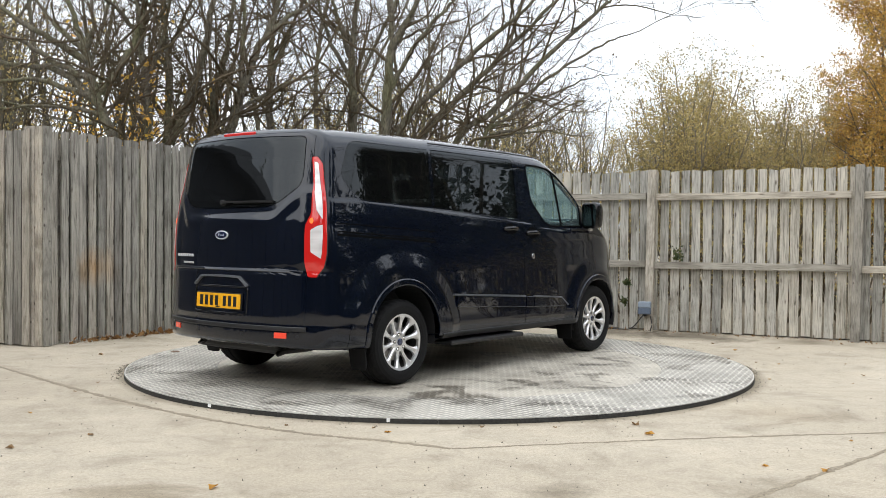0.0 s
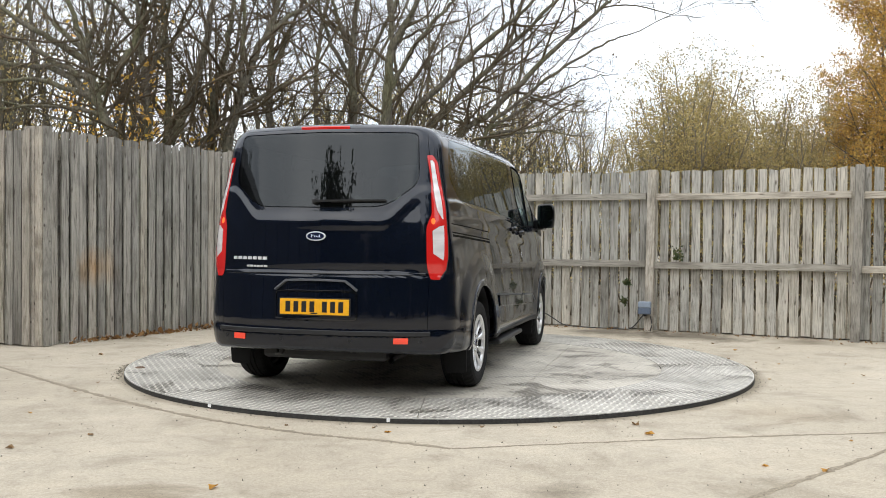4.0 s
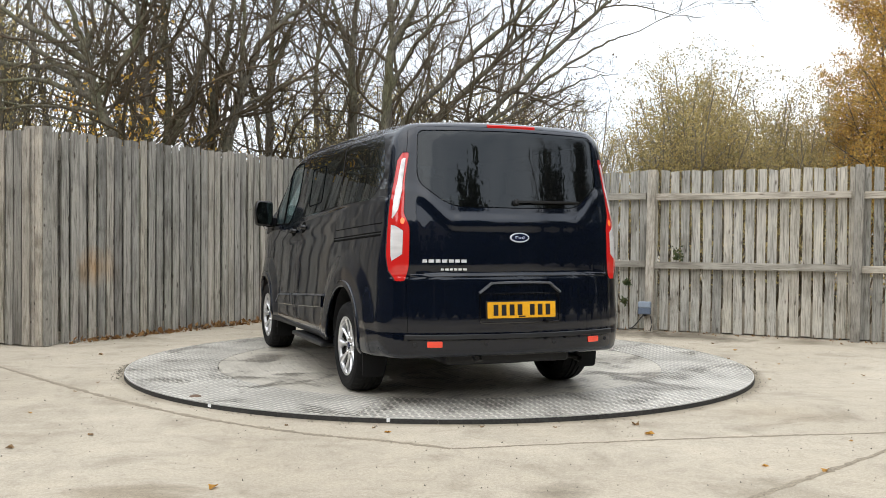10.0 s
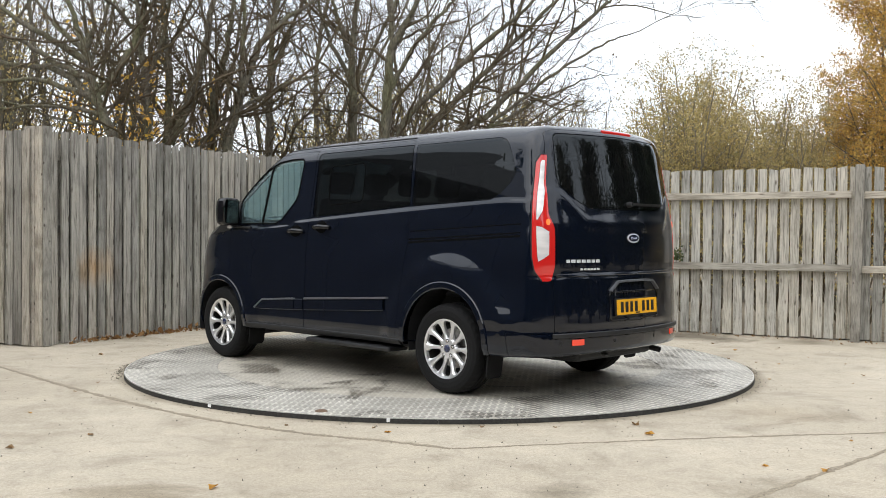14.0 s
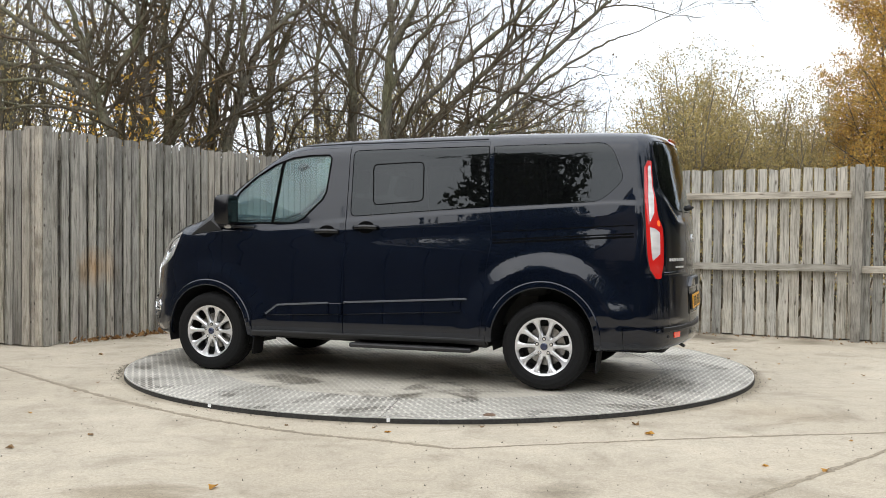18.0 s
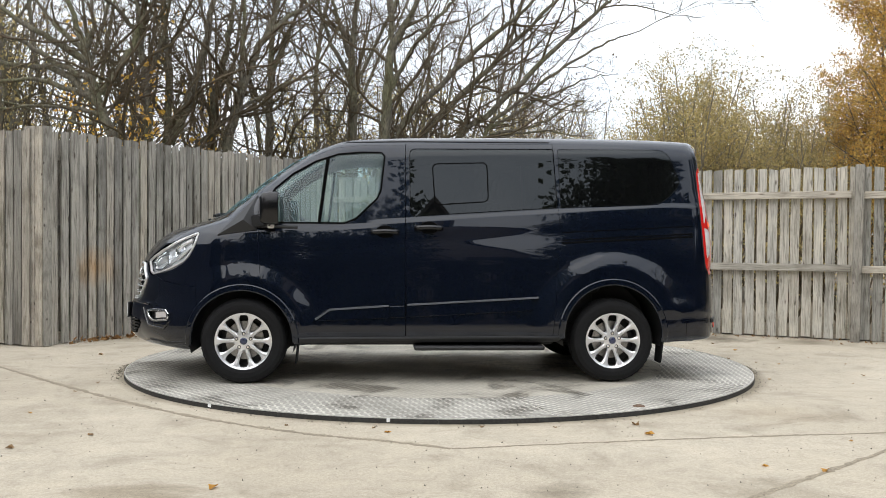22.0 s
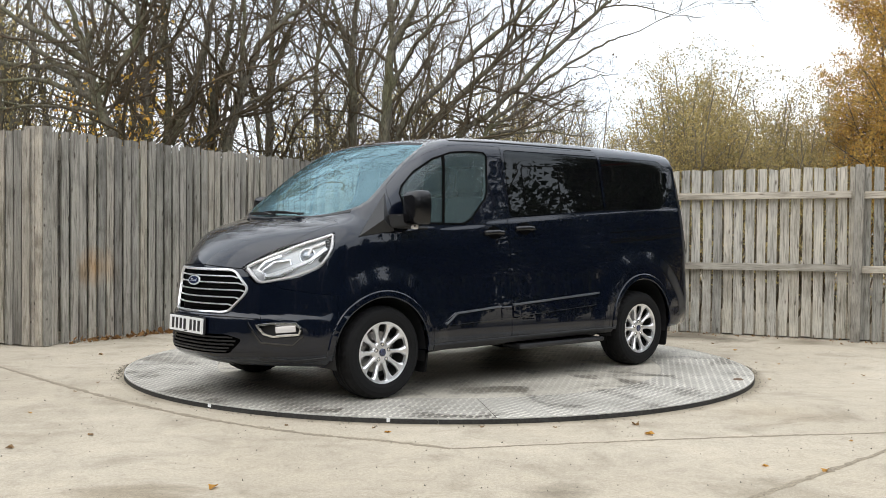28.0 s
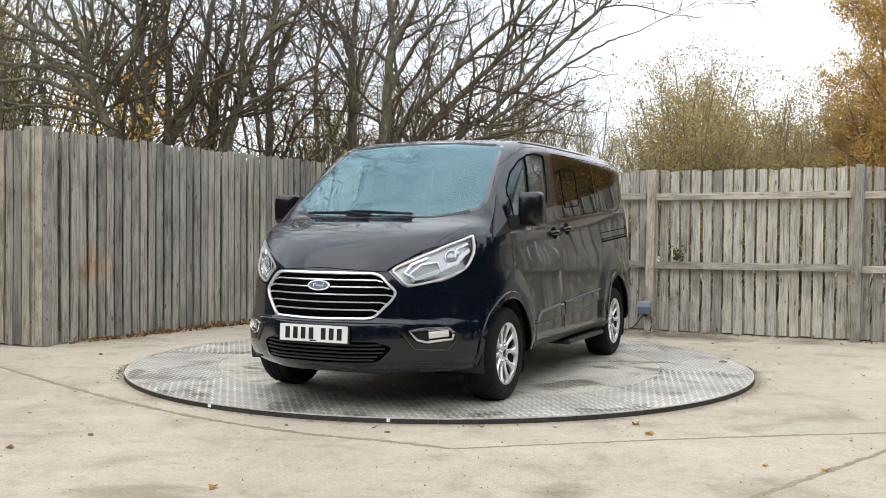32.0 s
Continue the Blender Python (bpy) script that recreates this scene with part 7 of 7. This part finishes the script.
# ---- yard details ----
JOINT = make_grained("joint_filler", (0.25, 0.21, 0.15), 0.9, 60, 0.004, 0.4)
LITTER = make_leaf("fallen_leaves", [(0.0, (0.15, 0.075, 0.035)), (0.4, (0.27, 0.14, 0.055)), (0.75, (0.36, 0.21, 0.08)), (1.0, (0.12, 0.08, 0.05))])
YELLOW_LEAF = make_leaf("yellow_leaf", [(0.0, (0.65, 0.38, 0.05)), (1.0, (0.45, 0.22, 0.04))])
GRIT = make_grained("grit", (0.16, 0.14, 0.11), 0.9, 40, 0.002, 0.5)
CREAM = make_grained("cream_plastic", (0.74, 0.72, 0.60), 0.45, 80, 0.0005, 0.06)
BLUE_PLASTIC = make_grained("slate_blue_plastic", (0.11, 0.14, 0.19), 0.4, 80, 0.0005, 0.1)
PALE_PLASTIC = make_grained("pale_grey_plastic", (0.26, 0.31, 0.38), 0.4, 80, 0.0005, 0.1)
CABLE = make_grained("black_cable", (0.03, 0.03, 0.03), 0.6, 80, 0.0005)
WHITE_MARK = make_grained("white_mark", (0.85, 0.85, 0.85), 0.6, 80, 0.0005, 0.05)


def joint_line(pts, width, seed):
    """A worn joint between the concrete slabs: an uneven strip."""
    rs = np.random.RandomState(seed)
    path = smooth_path([(x, y, 0) for x, y in pts], 16)
    bm = bmesh.new()
    last = None
    for i, p in enumerate(path):
        q = path[min(i + 1, len(path) - 1)] - path[max(i - 1, 0)]
        n = np.array([-q[1], q[0], 0]) / max(np.linalg.norm(q), 1e-6)
        c = p + n * rs.normal(0, 0.004)
        w = width * rs.uniform(0.55, 1.3) / 2
        cur = [bm.verts.new((*(c + n * s * w)[:2], GROUND + z)) for s, z in ((-1, 0.001), (-0.4, 0.0035), (0.4, 0.0035), (1, 0.001))]
        if last:
            for j in range(3):
                bm.faces.new((last[j], last[j + 1], cur[j + 1], cur[j]))
        last = cur
    ob = part("joint", bm, JOINT, ground, "dark worn joint between concrete slabs")
    return ob


joint_line([(-6.8, 2.6), (-3.93, -0.34), (-3.0, -1.32), (-2.3, -2.01), (-1.7, -2.53), (-1.14, -2.92), (-0.68, -3.16), (-0.3, -3.3), (0.06, -3.48)], 0.052, 1)
joint_line([(0.06, -3.48), (0.72, -3.33), (1.42, -3.18), (2.15, -3.04), (2.76, -2.94), (5.0, -2.45)], 0.030, 2)
joint_line([(0.9, -5.0), (1.45, -4.47), (1.95, -4.01), (2.57, -3.42), (5.5, -0.6)], 0.045, 3)

# fallen leaves
random.seed(8)


def curled_leaf(seed, size, mat):
    rnd = random.Random(seed)
    n = 9
    rim = []
    for i in range(n):
        a = 2 * math.pi * i / n
        r = size * (0.5 + 0.18 * (i % 2) + rnd.uniform(-0.08, 0.08)) * (1.25 if i == 0 else 1)
        rim.append((r * math.cos(a), r * 0.75 * math.sin(a), abs(math.sin(a)) * size * rnd.uniform(0.1, 0.5) + 0.003))
    bm = bmesh.new()
    c = bm.verts.new((0, 0, 0.004))
    vs = [bm.verts.new(p) for p in rim]
    for i in range(n):
        bm.faces.new((c, vs[i], vs[(i + 1) % n]))
    me = bpy.data.meshes.new("fallen_leaf")
    bm.to_mesh(me)
    bm.free()
    me.materials.append(mat)
    return me


leaf_forms = [curled_leaf(s, random.uniform(0.035, 0.06), YELLOW_LEAF if s % 3 == 0 else LITTER) for s in range(8)]
spots = [(-0.33, -3.05), (-0.98, -2.86), (0.72, -2.86), (-2.42, -3.55), (-3.3, -2.85), (0.52, -4.55), (-2.9, -3.5), (-2.75, -2.5), (1.25, -2.75), (1.72, -3.85), (2.0, -3.95), (2.45, -3.2), (-3.35, 0.55), (-3.7, -1.9)]
for _ in range(30):
    spots.append((random.uniform(-4.5, 4.5), random.uniform(-4.8, -1.0)))
for _ in range(26):
    spots.append((random.uniform(2.5, 5.5), random.uniform(-1.0, 2.0)))
for x, y in spots:
    if math.hypot(x, y) < 2.85:
        continue
    ob = tagged(new("fallen_leaf", random.choice(leaf_forms)), "curled dry autumn leaf on the concrete", "leaf", "fallen leaves")
    s = random.uniform(0.4, 0.9)
    ob.matrix_basis = Matrix.Translation((x, y, GROUND)) @ Matrix.Rotation(random.uniform(0, 6.28), 4, "Z") @ Matrix.Diagonal((s, s, s, 1))
# drifts of leaves along the foot of the tall fence, and grit round the turntable
rs = np.random.RandomState(3)
t = rs.beta(1.6, 1.6, 420)
along = np.array([-4.1, 1.35])[None] + t[:, None] * np.array([2.3, 3.96])[None]
off = np.abs(rs.normal(0, 0.07, 420))
drift = np.stack([along[:, 0] + off * 0.86 + 0.03, along[:, 1] - off * 0.5, GROUND + rs.uniform(0.004, 0.035, 420)], 1)
ob = new("leaf_litter", leaf_mesh("leaf_litter", drift, 0.062, LITTER, 5))
tagged(ob, "drift of brown leaves along the fence foot", "leaf litter", kind="stuff")
t = rs.uniform(0, 1, 300)
along = np.array([1.0, 4.1])[None] + t[:, None] * np.array([5.5, -2.72])[None]
off = np.abs(rs.normal(0, 0.12, 300))
drift = np.stack([along[:, 0] - off * 0.45, along[:, 1] - off * 0.9, GROUND + rs.uniform(0.002, 0.012, 300)], 1)
ob = new("leaf_litter", leaf_mesh("leaf_litter", drift, 0.03, LITTER, 6))
tagged(ob, "scraps of leaf and twig along the lower fence", "leaf litter", kind="stuff")


def grit_mesh(name, places, size, seed):
    rs = np.random.RandomState(seed)
    n = len(places)
    tet = np.array([(0, 0, 0.9), (0.9, 0, -0.3), (-0.5, 0.8, -0.3), (-0.5, -0.8, -0.3)])
    v = places[:, None, :] + tet[None] * (size * rs.uniform(0.4, 1.6, (n, 1, 1))) * rs.uniform(0.6, 1.4, (n, 4, 3))
    k = np.arange(n) * 4
    f = np.concatenate([np.stack([k + a, k + b, k + c], 1) for a, b, c in ((0, 1, 2), (0, 2, 3), (0, 3, 1))])
    me = bpy.data.meshes.new(name)
    me.from_pydata([tuple(p) for p in v.reshape(-1, 3)], [], [tuple(int(i) for i in q) for q in f])
    me.materials.append(GRIT)
    return me


a = rs.uniform(0, 6.28, 380)
r = 2.80 + np.abs(rs.normal(0, 0.05, 380)) * (1 + 1.5 * (np.sin(a * 2 + 0.6) > 0.75))
ob = new("grit", grit_mesh("grit", np.stack([r * np.cos(a) - 0.02, r * np.sin(a), np.full(380, GROUND + 0.002)], 1), 0.005, 1))
tagged(ob, "grit and crumbs of dirt gathered round the turntable", "grit", kind="stuff")
p = np.stack([rs.uniform(-5, 5.5, 1500), rs.uniform(-5.2, 3.0, 1500), np.full(1500, GROUND + 0.001)], 1)
p = p[np.hypot(p[:, 0], p[:, 1]) > 2.85]
ob = new("grit", grit_mesh("grit", p, 0.0045, 2))
tagged(ob, "small stones and grit scattered over the concrete", "grit", kind="stuff")

a = np.concatenate([rs.normal(math.pi + 0.12, 0.10, 160), rs.normal(-0.02, 0.06, 90), rs.normal(2.95, 0.12, 60)])
r = 2.792 + np.abs(rs.normal(0, 0.035, len(a)))
ob = new("grit", grit_mesh("grit", np.stack([r * np.cos(a) - 0.02, r * np.sin(a), np.full(len(a), GROUND + 0.002)], 1), 0.007, 3))
tagged(ob, "clumps of dark soil and rotted leaf against the kerb", "grit", kind="stuff")

# marks on the kerb ring
for x, y, w in ((-1.59, -2.26, 0.030), (-0.34, -2.75, 0.022)):
    an = math.atan2(y, x + 0.02)
    bm = bmesh.new()
    add_box(bm, (-0.001, -w / 2, -0.012), (0.002, w / 2, 0.012), 0.0)
    ob = part("white_mark", bm, WHITE_MARK, rim_thing, "small white mark")
    ob.matrix_basis = Matrix.Translation((2.7765 * math.cos(an), 2.7765 * math.sin(an), -0.014)) @ Matrix.Rotation(an, 4, "Z")

# lifting lug on the deck
bm = bmesh.new()
lathe(bm, [(0.0, 0.012), (0.024, 0.011), (0.038, 0.006), (0.044, 0.0)], 14)
lug = part("deck_lug", bm, make_grained("rusty_iron", (0.15, 0.095, 0.060), 0.8, 60, 0.002, 0.4), turntable, "rusty lifting lug", smooth=True)
lug.location = (-1.21, 2.365, 0.0)

# electric boxes on the fence, with their cables
ang = math.atan2(-0.495, 1)
box_turn = Matrix.Rotation(ang, 4, "Z")
white_box = thing("junction_box", "cream plastic junction box fixed low on the fence boards", "junction box")
x, y = on_right(1.235, 0.03)
white_box.matrix_basis = Matrix.Translation((x, y, 0.325)) @ box_turn
bm = bmesh.new()
add_box(bm, (-0.105, -0.075, -0.125), (0.105, 0.0, 0.125), 0.012)
part("box_body", bm, CREAM, white_box)
bm = bmesh.new()
add_box(bm, (-0.11, -0.10, -0.13), (0.11, -0.072, 0.13), 0.014)
part("box_lid", bm, CREAM, white_box)
for sx, sz in ((-1, -1), (1, -1), (1, 1), (-1, 1)):
    bm = bmesh.new()
    lathe(bm, [(0.0, 0.004), (0.006, 0.004), (0.008, 0.0)], 10, Matrix.Translation((sx * 0.09, -0.100, sz * 0.11)) @ Matrix.Rotation(radians(90), 4, "X"))
    part("screw", bm, DARK_METAL, white_box)
bm = bmesh.new()
add_box(bm, (0.105, -0.06, -0.03), (0.125, -0.03, 0.03), 0.004)
part("box_catch", bm, CREAM, white_box)
blue_box = thing("socket_box", "slate blue weatherproof socket box on a fence post", "socket box")
x, y = on_right(2.60, 0.11)
blue_box.matrix_basis = Matrix.Translation((x, y, 0.27)) @ box_turn
bm = bmesh.new()
add_box(bm, (-0.075, -0.07, -0.085), (0.075, 0.0, 0.0), 0.01)
part("box_body", bm, BLUE_PLASTIC, blue_box)
bm = bmesh.new()
add_box(bm, (-0.078, -0.075, -0.002), (0.078, 0.0, 0.075), 0.012)
part("box_flap", bm, PALE_PLASTIC, blue_box, "paler hinged flap")
bm = bmesh.new()
add_box(bm, (-0.022, -0.05, -0.105), (0.022, -0.02, -0.083), 0.004)
part("cable_gland", bm, SOFT_BLACK, blue_box)


def cable(pts, r=0.007):
    bm = bmesh.new()
    sweep(bm, [tuple(q) for q in smooth_path(pts, 6)], circle(r, 6))
    ob = part("cable", bm, CABLE, None)
    return tagged(ob, "thin black cable sagging along the fence foot", "cable", "cables")


def fence_pt(x, z, off=0.05):
    fx, fy = on_right(x, off)
    return (fx, fy, z)


cable([fence_pt(2.58, 0.17, 0.15), fence_pt(2.50, 0.06, 0.13), fence_pt(2.42, -0.01, 0.10), fence_pt(2.30, -0.02, 0.10)])
cable([fence_pt(2.66, 0.17, 0.13), fence_pt(2.68, 0.06, 0.13), fence_pt(2.66, -0.02, 0.13)])
cable([fence_pt(1.28, 0.20, 0.09), fence_pt(1.45, 0.10, 0.06), fence_pt(1.62, 0.0, 0.07), fence_pt(1.80, -0.015, 0.10), fence_pt(2.05, -0.02, 0.09), fence_pt(2.30, -0.02, 0.10)])
cable([fence_pt(1.20, 0.20, 0.09), fence_pt(1.12, 0.10, 0.07), fence_pt(1.02, -0.02, 0.07)])

# weeds that have pushed through the boards
LEAF_GREEN = make_leaf("weed_leaves", [(0.0, (0.05, 0.075, 0.03)), (0.6, (0.09, 0.12, 0.05)), (1.0, (0.16, 0.15, 0.07))])
for k, (x, z, n, s) in enumerate(((2.93, 0.905, 90, 0.085), (2.36, 0.56, 30, 0.026), (2.33, 0.33, 34, 0.022))):
    weed = thing("weed", "sprig of dark green weed growing through the fence", "weed", "weeds")
    w = Wood(300 + k)
    for _ in range(9):
        px, py, pz = fence_pt(x, z, 0.02)
        path = w.bent((px, py, pz), (w.rnd.uniform(-0.9, 0.9), -0.7, w.rnd.uniform(-0.2, 0.8)), s * w.rnd.uniform(0.8, 2.0), 4, 0.2, 0.02)
        w.tube(path, 0.003, 0.0015, 3)
        w.tips += list(path[1:])
    child("stem", w.mesh("stem", BARK_DARK), weed)
    tips = np.array(w.tips)
    child("leaves", leaf_mesh("leaves", np.repeat(tips, 4, axis=0) + w.np.normal(0, 0.012, (len(tips) * 4, 3)), 0.032, LEAF_GREEN, k), weed)
# ---- what lies round the yard behind the camera, seen in the van's paint and glass ----
SLATE_CLAD = make_grained("slate_grey_cladding", (0.060, 0.064, 0.072), 0.55, 8, 0.002, 0.2)
SHED_ROOF = make_grained("dark_sheet_roof", (0.045, 0.045, 0.048), 0.6, 6, 0.004, 0.25)


def workshop():
    """A low clad workshop along the open side of the yard."""
    shed = thing("workshop", "low slate-grey clad workshop with a dark pitched roof", "workshop")
    x0, x1, y0, y1, e, r = -17.0, -8.6, -13.0, 4.8, 3.9, 5.6
    bm = bmesh.new()
    mid = (x0 + x1) / 2
    sec = [(x0, 0), (x1, 0), (x1, e), (mid, r), (x0, e)]
    a = [bm.verts.new((x, y0, z + GROUND)) for x, z in sec]
    b = [bm.verts.new((x, y1, z + GROUND)) for x, z in sec]
    bm.faces.new(a)
    bm.faces.new(b[::-1])
    for i in range(5):
        bm.faces.new((a[i], b[i], b[(i + 1) % 5], a[(i + 1) % 5]))
    part("wall", bm, SLATE_CLAD, shed)
    for s in (-1, 1):
        bm = bmesh.new()
        edge = x1 + 0.3 if s > 0 else x0 - 0.3
        q = [(mid, r + 0.02), (edge, e - 0.10), (edge, e + 0.02), (mid, r + 0.14)]
        a = [bm.verts.new((x, y0 - 0.3, z + GROUND)) for x, z in q]
        b = [bm.verts.new((x, y1 + 0.3, z + GROUND)) for x, z in q]
        bm.faces.new(a)
        bm.faces.new(b[::-1])
        for i in range(4):
            bm.faces.new((a[i], b[i], b[(i + 1) % 4], a[(i + 1) % 4]))
        part("roof_slope", bm, SHED_ROOF, shed)
    for k in range(14):
        bm = bmesh.new()
        y = y0 + 0.6 + 1.22 * k
        add_box(bm, (x1 - 0.01, y, 0.0), (x1 + 0.05, y + 0.08, e - 0.15), 0.01)
        part("cladding_rib", bm, SLATE_CLAD, shed)


workshop()
LEAF_DARK = make_leaf("evergreen_leaves", [(0.0, (0.035, 0.05, 0.028)), (0.6, (0.06, 0.08, 0.042)), (1.0, (0.10, 0.11, 0.06))])
HEDGE_PLAN = [(5.0, 0.34, 40, 0.14, 0.05, 3, 4, 0.05, 0.5), (6.0, 0.42, 40, 0.18, 0.0, 3, 3, 0.1, 0.25)]
conifer = bush(61, "conifer", "dark evergreen tree beyond the yard", "evergreens", 9, 6.5, 0.20, LEAF_DARK, 0.15, 5.0, HEDGE_PLAN, bark=BARK_DARK)
places = [(-26, -20, 1.2), (-10.6, -18.0, 1.5), (10.0, -18.0, 1.5), (-21, -17, 1.1), (-12.4, -19, 1.15), (-14.2, -18, 1.0), (-9.6, -19, 1.25), (-8.8, -18, 0.9), (7.8, -19, 1.25), (6.6, -18, 0.9), (0.6, -19, 1.15), (-2.2, -19, 1.05), (17, -17.5, 1.1), (21, -16, 1.2), (16.5, -9, 1.3), (15.5, -4, 1.2), (15.2, 1, 1.3), (16, 6, 1.3), (17, 11, 1.3), (-28, -12, 1.0), (-29, -5, 1.0), (-26, 4, 1.3), (-20, -5, 1.2)]
places += [(9.8 + 0.4 * (k % 2), -8.0 + 1.75 * k, (0.56, 0.64, 0.52, 0.60)[k % 4]) for k in range(8)]
places += [(-15.0 + 1.6 * k, -15.4 - 0.6 * (k % 2), (0.44, 0.38, 0.47, 0.36, 0.42)[k % 5]) for k in range(20)]
random.seed(31)
for k, (x, y, s) in enumerate(places):
    o = conifer if k == 0 else copy_thing(conifer, Matrix.Identity(4))
    o.matrix_basis = Matrix.Translation((x, y, GROUND)) @ Matrix.Rotation(random.uniform(0, 6.28), 4, "Z") @ Matrix.Diagonal((s * 1.25, s * 1.25, s, 1))
for k, (x, y, s) in enumerate([(-19, -18, 1.1), (14, -14, 1.2), (11.2, -6.5, 1.05), (11.6, -3.8, 1.15), (12.4, -1.6, 1.05), (11.4, 0.8, 1.1), (12.6, 2.9, 1.2), (13.5, -9.5, 1.2), (11.8, 4.8, 1.05), (-15, -26, 1.0), (-19.5, -8, 0.9)]):
    o = copy_thing(forms[k % 3], Matrix.Identity(4))
    o.matrix_basis = Matrix.Translation((x, y, GROUND)) @ Matrix.Rotation(1.7 * k, 4, "Z") @ Matrix.Diagonal((s, s, s, 1))

BRICK = make_grained("buff_brick", (0.36, 0.30, 0.25), 0.9, 12, 0.004, 0.25)
ROOF_TILE = make_grained("grey_brown_roof_tiles", (0.13, 0.115, 0.105), 0.8, 10, 0.01, 0.3)
PANE = shader("house_pane", (0.03, 0.035, 0.04), 0.08, 0.0, 1.0)[0]
FRAME_BROWN = make_grained("brown_window_frame", (0.22, 0.19, 0.16), 0.5, 40, 0.001, 0.05)


def house():
    h = thing("house", "buff brick house with a grey-brown pitched roof beyond the yard", "house", "houses")
    bm = bmesh.new()
    w, d, e, r = 3.0, 3.6, 4.9, 8.7
    sec = [(-w, 0), (w, 0), (w, e), (0, r - 0.12), (-w, e)]
    a = [bm.verts.new((x, -d, z)) for x, z in sec]
    b = [bm.verts.new((x, d, z)) for x, z in sec]
    bm.faces.new(a)
    bm.faces.new(b[::-1])
    for i in range(5):
        bm.faces.new((a[i], b[i], b[(i + 1) % 5], a[(i + 1) % 5]))
    part("wall", bm, BRICK, h)
    bm = bmesh.new()
    k = (r - e) / w
    for s in (-1, 1):
        q = [(0, r), (s * (w + 0.35), e - 0.35 * k), (s * (w + 0.35), e - 0.35 * k + 0.14), (0, r + 0.16)]
        a = [bm.verts.new((x, -d - 0.3, z)) for x, z in q]
        b = [bm.verts.new((x, d + 0.3, z)) for x, z in q]
        bm.faces.new(a)
        bm.faces.new(b[::-1])
        for i in range(4):
            bm.faces.new((a[i], b[i], b[(i + 1) % 4], a[(i + 1) % 4]))
    roof = part("roof", bm, ROOF_TILE, h)
    bm = bmesh.new()
    add_box(bm, (0.9, -0.4, r - 1.6), (1.5, 0.4, r + 0.5), 0.03)
    part("chimney", bm, BRICK, roof)
    for x in (-1.6, 1.5):
        for z in (1.0, 3.1):
            bm = bmesh.new()
            add_box(bm, (x - 0.65, d - 0.03, z), (x + 0.65, d + 0.06, z + 1.2), 0.02)
            win = part("window", bm, FRAME_BROWN, h)
            bm = bmesh.new()
            add_box(bm, (x - 0.56, d + 0.02, z + 0.09), (x + 0.56, d + 0.075, z + 1.11), 0.0)
            part("pane", bm, PANE, win)
    return h


home = house()
for k, (x, y, a) in enumerate(((-6.4, -25.0, 2), (13.6, -24.5, 4), (21.6, -23.5, -8), (3.1, -26.0, 0), (-18.5, -24.5, 12), (29.0, -19.0, -40), (-12.6, -28.0, 3))):
    m = Matrix.Translation((x, y, GROUND)) @ Matrix.Rotation(radians(a), 4, "Z")
    if k == 0:
        home.matrix_basis = m
    else:
        copy_thing(home, m)


def motions():
    """The turntable and the van on it turn at a steady rate."""
    rows = [i * 1.0 for i in range(33)]
    walk(van, [(t, pose(0, 0, 0, 0, 0, 50.8436 + 6.0725 * t)) for t in rows])
    walk(turntable, [(t, pose(DISC.x, DISC.y, DISC.z, 0, 0, 50.8436 + 6.0725 * t)) for t in rows])


for o in van.children:
    o.location = o.location + Vector((-AXIS_U, -AXIS_V, 0))
motions()
